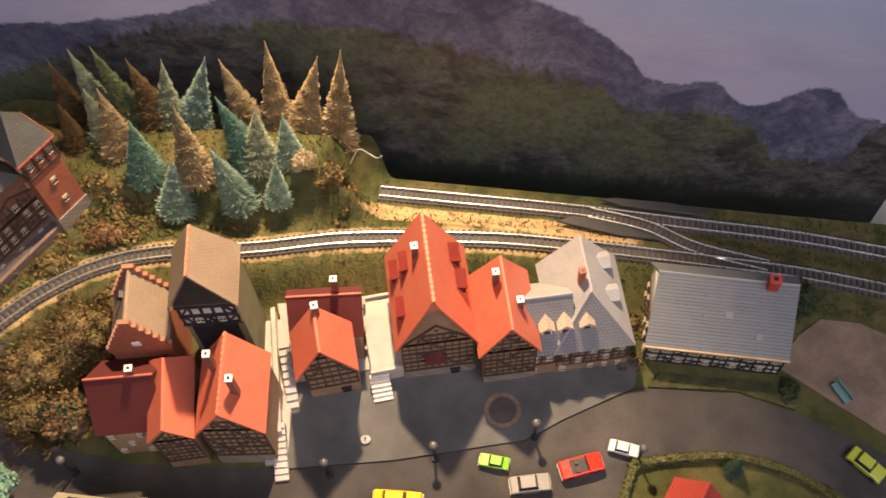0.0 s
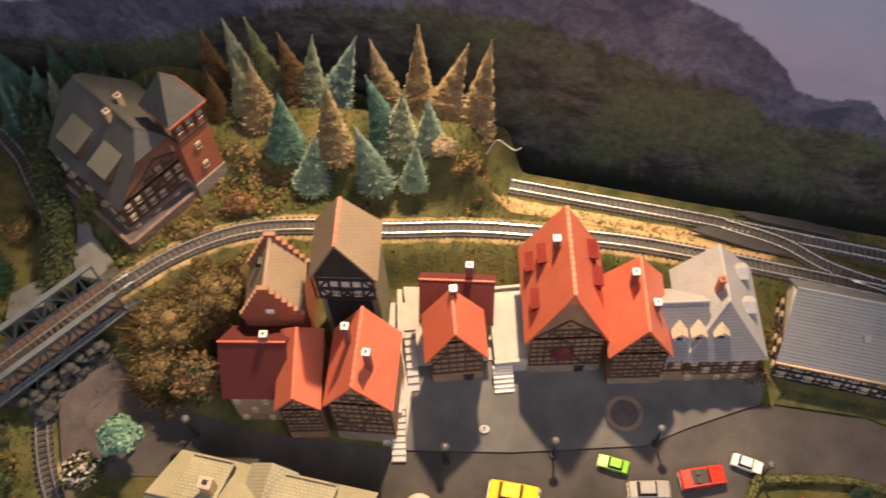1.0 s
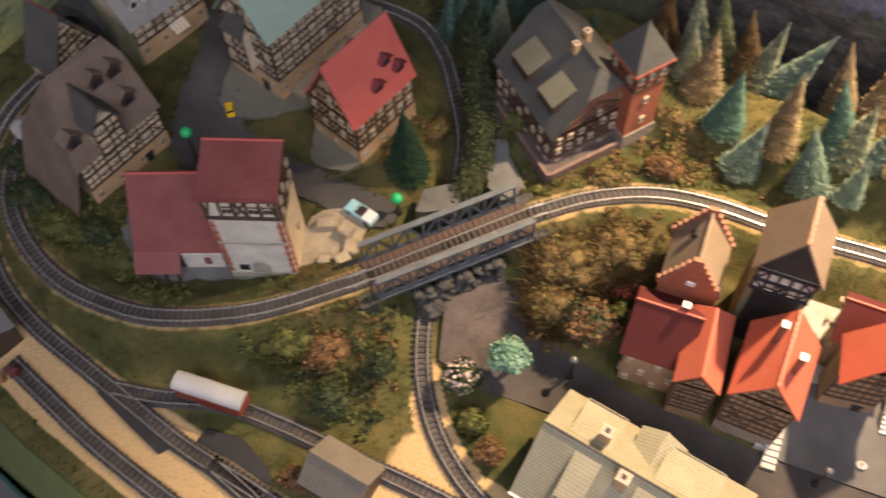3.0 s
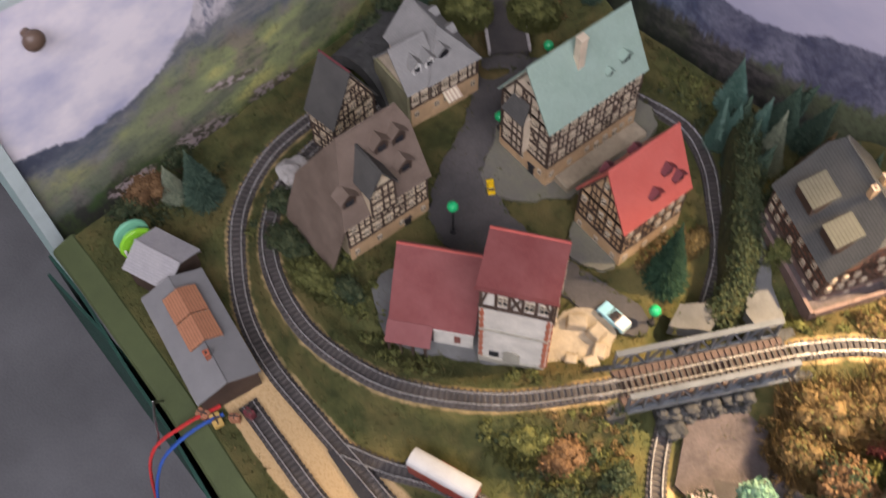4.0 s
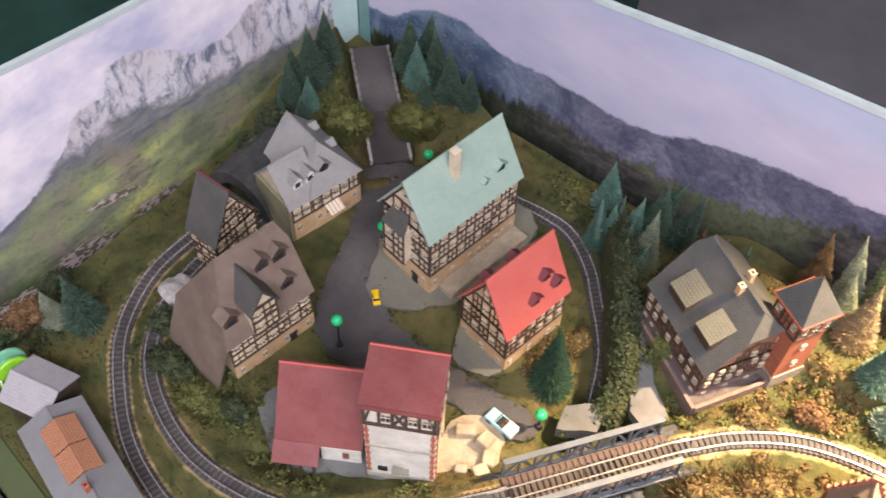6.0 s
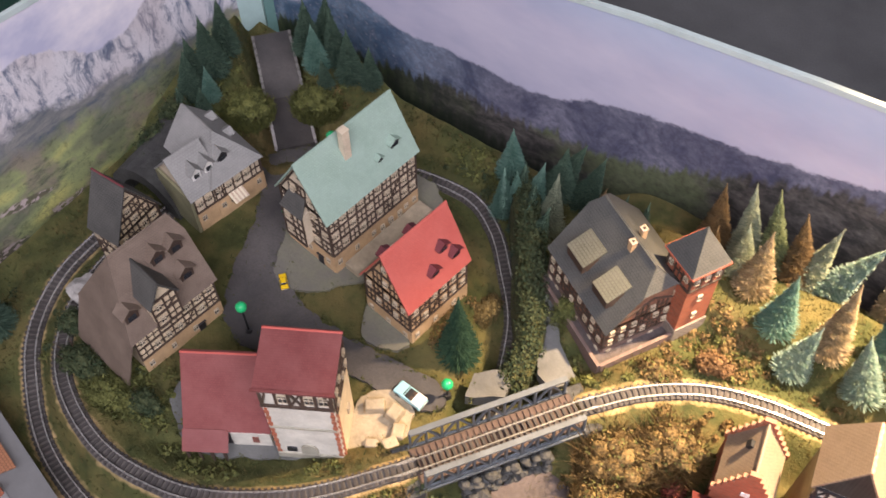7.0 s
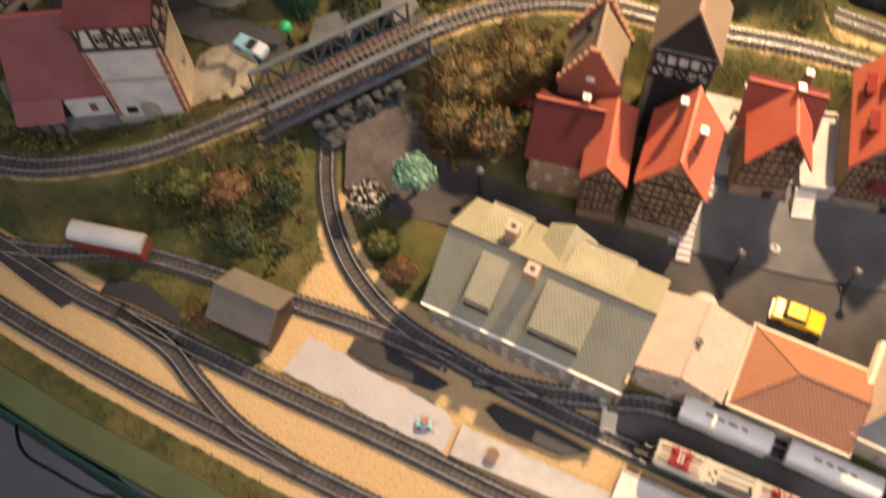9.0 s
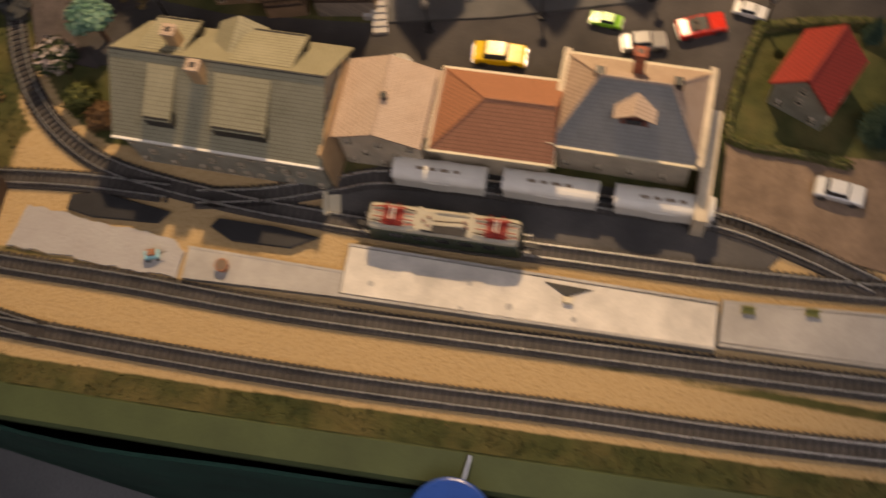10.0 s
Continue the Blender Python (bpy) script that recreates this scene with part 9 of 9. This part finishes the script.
for i, (x, y, z, r, leaf, label) in enumerate((
        (-0.262, -0.012, 0.008, (0.026, 0.022, 0.020), "autumn", "golden autumn shrub spreading down the embankment"), (-0.240, 0.010, 0.012, (0.022, 0.020, 0.020), "autumn", "golden autumn shrub below the curved track"),
        (-0.256, -0.038, 0.004, (0.020, 0.016, 0.018), "autumn", "golden autumn shrub above the earth yard"), (-0.280, 0.000, 0.010, (0.012, 0.012, 0.010), "olive_leaf", "olive shrub beside the bridge"),
        (-0.229, -0.004, 0.004, (0.009, 0.009, 0.010), "wine_leaf", "wine red bush beside the brick house"), (-0.222, -0.018, 0.002, (0.009, 0.008, 0.009), "olive_leaf", "olive bush behind the dark red house"),
        (-0.392, 0.004, 0.006, (0.012, 0.020, 0.009), "autumn", "yellow shrub along the red-roofed house"), (-0.384, 0.034, 0.002, (0.008, 0.016, 0.007), "straw", "straw coloured shrub beside the cutting"),
        (-0.375, -0.135, 0.008, (0.018, 0.020, 0.012), "olive_leaf", "olive tangled bushes on the embankment"), (-0.352, -0.128, 0.004, (0.014, 0.018, 0.012), "rust_leaf", "rust-brown bush on the embankment"),
        (-0.335, -0.150, 0.0, (0.014, 0.014, 0.012), "dark_leaf", "dark bush beside the goods siding"), (-0.322, -0.118, 0.0, (0.010, 0.014, 0.015), "dark_leaf", "dark upright bush beside the lower line"),
        (-0.245, -0.128, 0.0, (0.010, 0.010, 0.010), "rust_leaf", "rust-brown bush beside the station end"), (-0.262, -0.118, 0.0, (0.009, 0.009, 0.009), "olive_leaf", "olive bush beside the lower line"),
        (-0.560, -0.145, 0.014, (0.022, 0.012, 0.010), "dark_leaf", "dark green bushes below the brown house"), (-0.530, -0.150, 0.014, (0.022, 0.012, 0.010), "olive_leaf", "olive bushes below the brown house"),
        (-0.585, -0.128, 0.014, (0.014, 0.012, 0.010), "dark_leaf", "dark bush beside the inner loop"), (-0.658, -0.180, 0.004, (0.012, 0.018, 0.018), "rust_leaf", "dark brown bush at the foot of the alpine panel"), (-0.664, -0.150, 0.004, (0.008, 0.014, 0.014), "dark_leaf", "dark bush at the foot of the alpine panel"), (-0.510, -0.142, 0.014, (0.014, 0.010, 0.009), "dark_leaf", "dark bush below the inn"),
        (-0.300, 0.018, 0.012, (0.014, 0.008, 0.007), "olive_leaf", "olive bush below the turret house"), (-0.270, 0.048, 0.018, (0.016, 0.010, 0.009), "autumn", "golden shrub below the brick tower"),
        (-0.245, 0.070, 0.022, (0.014, 0.010, 0.010), "rust_leaf", "rust-brown shrub at the foot of the hill"), (-0.118, 0.120, 0.030, (0.012, 0.010, 0.012), "straw", "straw coloured shrub at the hill's end"),
        (-0.338, 0.060, 0.016, (0.010, 0.020, 0.008), "olive_leaf", "mossy hedge beside the cutting"), (-0.640, 0.004, 0.022, (0.014, 0.018, 0.014), "dark_leaf", "dark evergreen bush over the tunnel mouth"), (-0.646, 0.030, 0.022, (0.014, 0.016, 0.016), "dark_leaf", "dark evergreen bush beside the corner forest"), (-0.626, -0.016, 0.028, (0.012, 0.010, 0.010), "dark_leaf", "dark ivy over the tunnel mouth"), (-0.362, 0.092, 0.012, (0.012, 0.016, 0.012), "dark_leaf", "dark bush above the cutting"),
        (-0.606, 0.062, 0.030, (0.020, 0.018, 0.009), "olive_leaf", "low olive shrub beside the ramp"), (-0.574, 0.098, 0.024, (0.020, 0.018, 0.009), "olive_leaf", "low olive shrub beside the ramp"),
        (-0.655, -0.13, -0.018, (0.012, 0.016, 0.012), "dark_leaf", "dark bush at the foot of the panel"), (-0.660, -0.195, 0.002, (0.010, 0.018, 0.012), "dark_leaf", "dark bush at the foot of the panel"),
        (-0.1300, 0.1180, 0.050, (0.0085, 0.0085, 0.0080), "fir_sand", "round sandy bush between the conifers"), (0.165, 0.084, 0.004, (0.008, 0.016, 0.010), "dark_leaf", "dark bush beside the barn"),
        (-0.325, -0.196, 0.002, (0.012, 0.008, 0.005), "rust_leaf", "low flowering bed beside the hut"), (0.158, 0.031, 0.0, (0.006, 0.008, 0.0035), "dark_leaf", "low dark bush beside the barn"))):
    broadleaf(label, x, y, z, r[2] * 1.1, r, leaf, 2600 if r[0] > 0.017 else 1700, 0.00075, 40 + i, "bush", "olive_leaf" if leaf == "autumn" else None, False)
for i, (pts, label) in enumerate((([(0.074, -0.022), (0.10, -0.0155), (0.128, -0.012), (0.158, -0.017), (0.180, -0.028)], "trimmed olive hedge round the cottage garden"),
                                  ([(0.074, -0.022), (0.068, -0.050), (0.066, -0.082), (0.078, -0.088)], "trimmed olive hedge along the station street"), ([(0.078, -0.088), (0.10, -0.088), (0.124, -0.090)], "low olive hedge beside the cottage"))):
    ob = thing("hedge", label, "hedge", pose(pts[0][0], pts[0][1], 0.0), group="hedges")
    rnd = random.Random(i)
    bm = bmesh.new()
    for p in spline([(a - pts[0][0], b - pts[0][1]) for a, b in pts], 0.0022):
        leaf_cloud(bm, (p[0], p[1], 0.0030), (0.0032, 0.0032, 0.0038), 60, 0.0008, rnd)
    part("leaves", bm, LEAF["olive_leaf"], ob)
    bm = bmesh.new()
    line = spline([(a - pts[0][0], b - pts[0][1], 0.001) for a, b in pts], 0.004)
    tan = np.gradient(line, axis=0)[:, :2]
    tan /= np.linalg.norm(tan, axis=1)[:, None]
    sweep(bm, line, np.stack([tan[:, 1], -tan[:, 0]], 1), [(0.0024, -0.002), (-0.0024, -0.002), (-0.0016, 0.004), (0.0016, 0.004)])
    bmesh.ops.recalc_face_normals(bm, faces=bm.faces)
    part("core", bm, M["hedge"], ob)
bank = thing("hedge", "dark mossy bank of scrub between the cutting and the turret house", "hedge", pose(-0.366, 0.05, 0.004), group="hedges")
rnd = random.Random(77)
bm = bmesh.new()
core = bmesh.new()
line = spline([(-0.340 + 0.366, -0.002 - 0.05, 0.006), (-0.347 + 0.366, 0.030 - 0.05, 0.012), (-0.364 + 0.366, 0.055 - 0.05, 0.015), (-0.384 + 0.366, 0.086 - 0.05, 0.016), (-0.404 + 0.366, 0.112 - 0.05, 0.014), (-0.414 + 0.366, 0.128 - 0.05, 0.008)], 0.003)
for p in line:
    leaf_cloud(bm, (p[0] + rnd.uniform(-0.003, 0.003), p[1] + rnd.uniform(-0.002, 0.002), p[2] + 0.004), (0.0115, 0.0110, 0.0125), 260, 0.0009, rnd)
tan = np.gradient(line, axis=0)[:, :2]
tan /= np.linalg.norm(tan, axis=1)[:, None]
sweep(core, line, np.stack([tan[:, 1], -tan[:, 0]], 1), [(0.0120, -0.022), (-0.0120, -0.022), (-0.0080, 0.004), (0.0, 0.0100), (0.0080, 0.004)])
bmesh.ops.recalc_face_normals(core, faces=core.faces)
part("bank", core, M["moss"], bank)
part("leaves", bm, LEAF["dark_leaf"], bank)


def scrub(name, label, leaf, spots, seed, size=0.0010):
    """Low uneven undergrowth: many small heaps of leaves on the ground sheet."""
    rng = random.Random(seed)
    bm = bmesh.new()
    for cx, cy, rx, ry, count in spots:
        for _ in range(count):
            a, q = rng.uniform(0, math.tau), math.sqrt(rng.random())
            x, y = cx + rx * q * math.cos(a), cy + ry * q * math.sin(a)
            if float(np.hypot(BED[:, 0] - x, BED[:, 1] - y).min()) < 0.0105:
                continue
            r = rng.uniform(0.0016, 0.0048)
            leaf_cloud(bm, (x, y, zg(x, y) + r * 0.35), (r * 1.3, r * 1.3, r * rng.uniform(0.6, 1.1)), int(14 + r * 9000), size, rng)
    tagged(part(name, bm, LEAF[leaf]), label, "undergrowth", kind="stuff")


scrub("undergrowth", "olive undergrowth on the banks round the village loop", "olive_leaf", ((-0.365, -0.130, 0.045, 0.030, 90), (-0.545, -0.145, 0.055, 0.020, 60), (-0.590, -0.130, 0.012, 0.030, 20), (-0.620, 0.060, 0.030, 0.030, 40),
      (-0.585, 0.115, 0.030, 0.025, 40), (-0.440, 0.128, 0.060, 0.012, 40), (-0.300, 0.030, 0.030, 0.020, 30), (-0.235, 0.085, 0.030, 0.025, 30), (-0.335, -0.150, 0.030, 0.015, 30), (-0.470, -0.148, 0.040, 0.012, 30), (-0.525, -0.136, 0.030, 0.022, 50), (-0.560, -0.128, 0.020, 0.014, 26)), 8)
scrub("undergrowth", "rust and straw coloured undergrowth on the sunny banks", "autumn", ((-0.245, 0.040, 0.035, 0.020, 40), (-0.255, -0.030, 0.030, 0.030, 40), (-0.255, 0.085, 0.034, 0.024, 70), (-0.340, -0.120, 0.030, 0.030, 26), (-0.115, 0.112, 0.012, 0.020, 8),
      (-0.605, 0.070, 0.020, 0.020, 20), (-0.575, 0.105, 0.020, 0.018, 20), (-0.390, 0.020, 0.012, 0.030, 22), (-0.200, 0.088, 0.050, 0.012, 8), (0.068, 0.050, 0.008, 0.020, 16)), 9)
scrub("undergrowth", "dark green undergrowth in the shaded hollows", "dark_leaf", ((-0.600, -0.130, 0.020, 0.030, 30), (-0.555, -0.140, 0.050, 0.018, 46), (-0.345, -0.100, 0.020, 0.020, 20), (-0.628, 0.030, 0.020, 0.035, 40), (-0.350, -0.145, 0.050, 0.015, 40),
      (-0.430, 0.120, 0.050, 0.015, 30), (-0.650, -0.160, 0.015, 0.040, 24)), 10)
rng = random.Random(31)
bm = bmesh.new()
for line in FRAYED:
    for x, y in line:
        if rng.random() < 0.55 and float(np.hypot(BED[:, 0] - x, BED[:, 1] - y).min()) > 0.008:
            r = rng.uniform(0.0008, 0.0022)
            leaf_cloud(bm, (x + rng.gauss(0, 0.0018), y + rng.gauss(0, 0.0018), 0.0168), (r * 1.5, r * 1.5, r), 16, 0.0006, rng)
tagged(part("moss", bm, LEAF["grass"]), "olive moss creeping over the edges of the village paving", "undergrowth", kind="stuff")
twig = thing("twig", "bare curved twig sticking out of the hill's edge", "twig", pose(-0.108, 0.136, 0.036))
bm = bmesh.new()
wire(bm, [tuple(p) for p in spline([(0, 0, -0.006), (0.006, 0.003, 0.006), (0.012, 0.002, 0.004), (0.018, -0.002, 0.006), (0.022, -0.003, 0.011)], 0.002)], 0.0005)
part("stem", bm, M["rock"], twig)


def tufts(name, label, leaf, count, where, seed, high=0.0030):
    """Static grass fibres standing on the ground sheet."""
    rng = np.random.default_rng(seed)
    px, py = rng.uniform(-0.672, 0.228, count), rng.uniform(-0.268, 0.146, count)
    keep = where(px, py) > rng.uniform(0, 1, count)
    keep &= py > front_edge(px) + 0.001
    keep &= bed_distance(px, py, list(LINES)) > 0.0085
    px, py = px[keep], py[keep]
    pz = ground(px, py)
    verts, faces = [], []
    for a, b, c in zip(px, py, pz):
        for _ in range(2):
            t, h, w = rng.uniform(0, math.tau), high * rng.uniform(0.4, 1.3), 0.00035
            dx, dy = math.cos(t), math.sin(t)
            lx, ly = rng.normal(0, 0.45, 2) * h
            k = len(verts)
            verts += [(a - dx * w, b - dy * w, c - 0.0006), (a + dx * w, b + dy * w, c - 0.0006), (a + lx, b + ly, c + h)]
            faces.append((k, k + 1, k + 2))
    mesh = bpy.data.meshes.new(name)
    mesh.from_pydata(verts, [], faces)
    mesh.materials.append(LEAF[leaf])
    tagged(new(name, mesh), label, "grass", kind="stuff")


def open_ground(x, y):
    """1 where nothing is built."""
    g = np.ones_like(x)
    g[(y > -0.205) & (y < 0.052) & (x > -0.29)] = 0
    g[(np.hypot((x + 0.475) / 0.12, (y + 0.02) / 0.09) < 1)] = 0.12
    g[(x > 0.155) & (y > 0.0) & (y < 0.08)] = 0
    g[(y > front_edge(x) + 0.0125) & (y < -0.20) & (x > -0.52)] = 0
    return g


def dry_ground(x, y):
    # straw thinned towards the hill, where fir shadow is put into the grass colour
    return np.clip(smooth(-0.36, -0.30, x) * smooth(0.12, 0.02, x) * smooth(-0.06, 0.0, y) * (1 - 0.75 * smooth(0.03, 0.06, y) * smooth(-0.32, -0.28, x)) + 0.12, 0, 1)


tufts("grass", "short olive static grass on the scenic ground", "grass", 52000, lambda x, y: open_ground(x, y) * (1 - 0.8 * dry_ground(x, y)), 5)
tufts("dry_grass", "straw coloured static grass on the sunny banks", "straw", 60000, lambda x, y: open_ground(x, y) * dry_ground(x, y) * 0.9, 6, 0.0036)


def bank_ground(x, y):
    # hill term lowered to keep that ground dark as if under the firs' shadow
    g = bump2(x, y, -0.362, -0.125, 0.060, 0.040, 0.4) + bump2(x, y, -0.255, -0.01, 0.040, 0.050, 0.4) + 0.45 * bump2(x, y, -0.20, 0.09, 0.09, 0.028, 0.4) + bump2(x, y, -0.11, 0.11, 0.022, 0.03, 0.4)
    return np.clip(g + 0.6 * bump2(x, y, -0.29, 0.035, 0.03, 0.03, 0.3) + 0.5 * bump2(x, y, -0.60, 0.08, 0.05, 0.05, 0.3), 0, 1)


tufts("long_grass", "long wispy dry grass on the banks", "straw", 26000, lambda x, y: bank_ground(x, y) * 0.55, 12, 0.0075)
tufts("long_grass", "long olive grass on the banks", "grass", 26000, lambda x, y: bank_ground(x, y) * 0.7, 13, 0.0065)
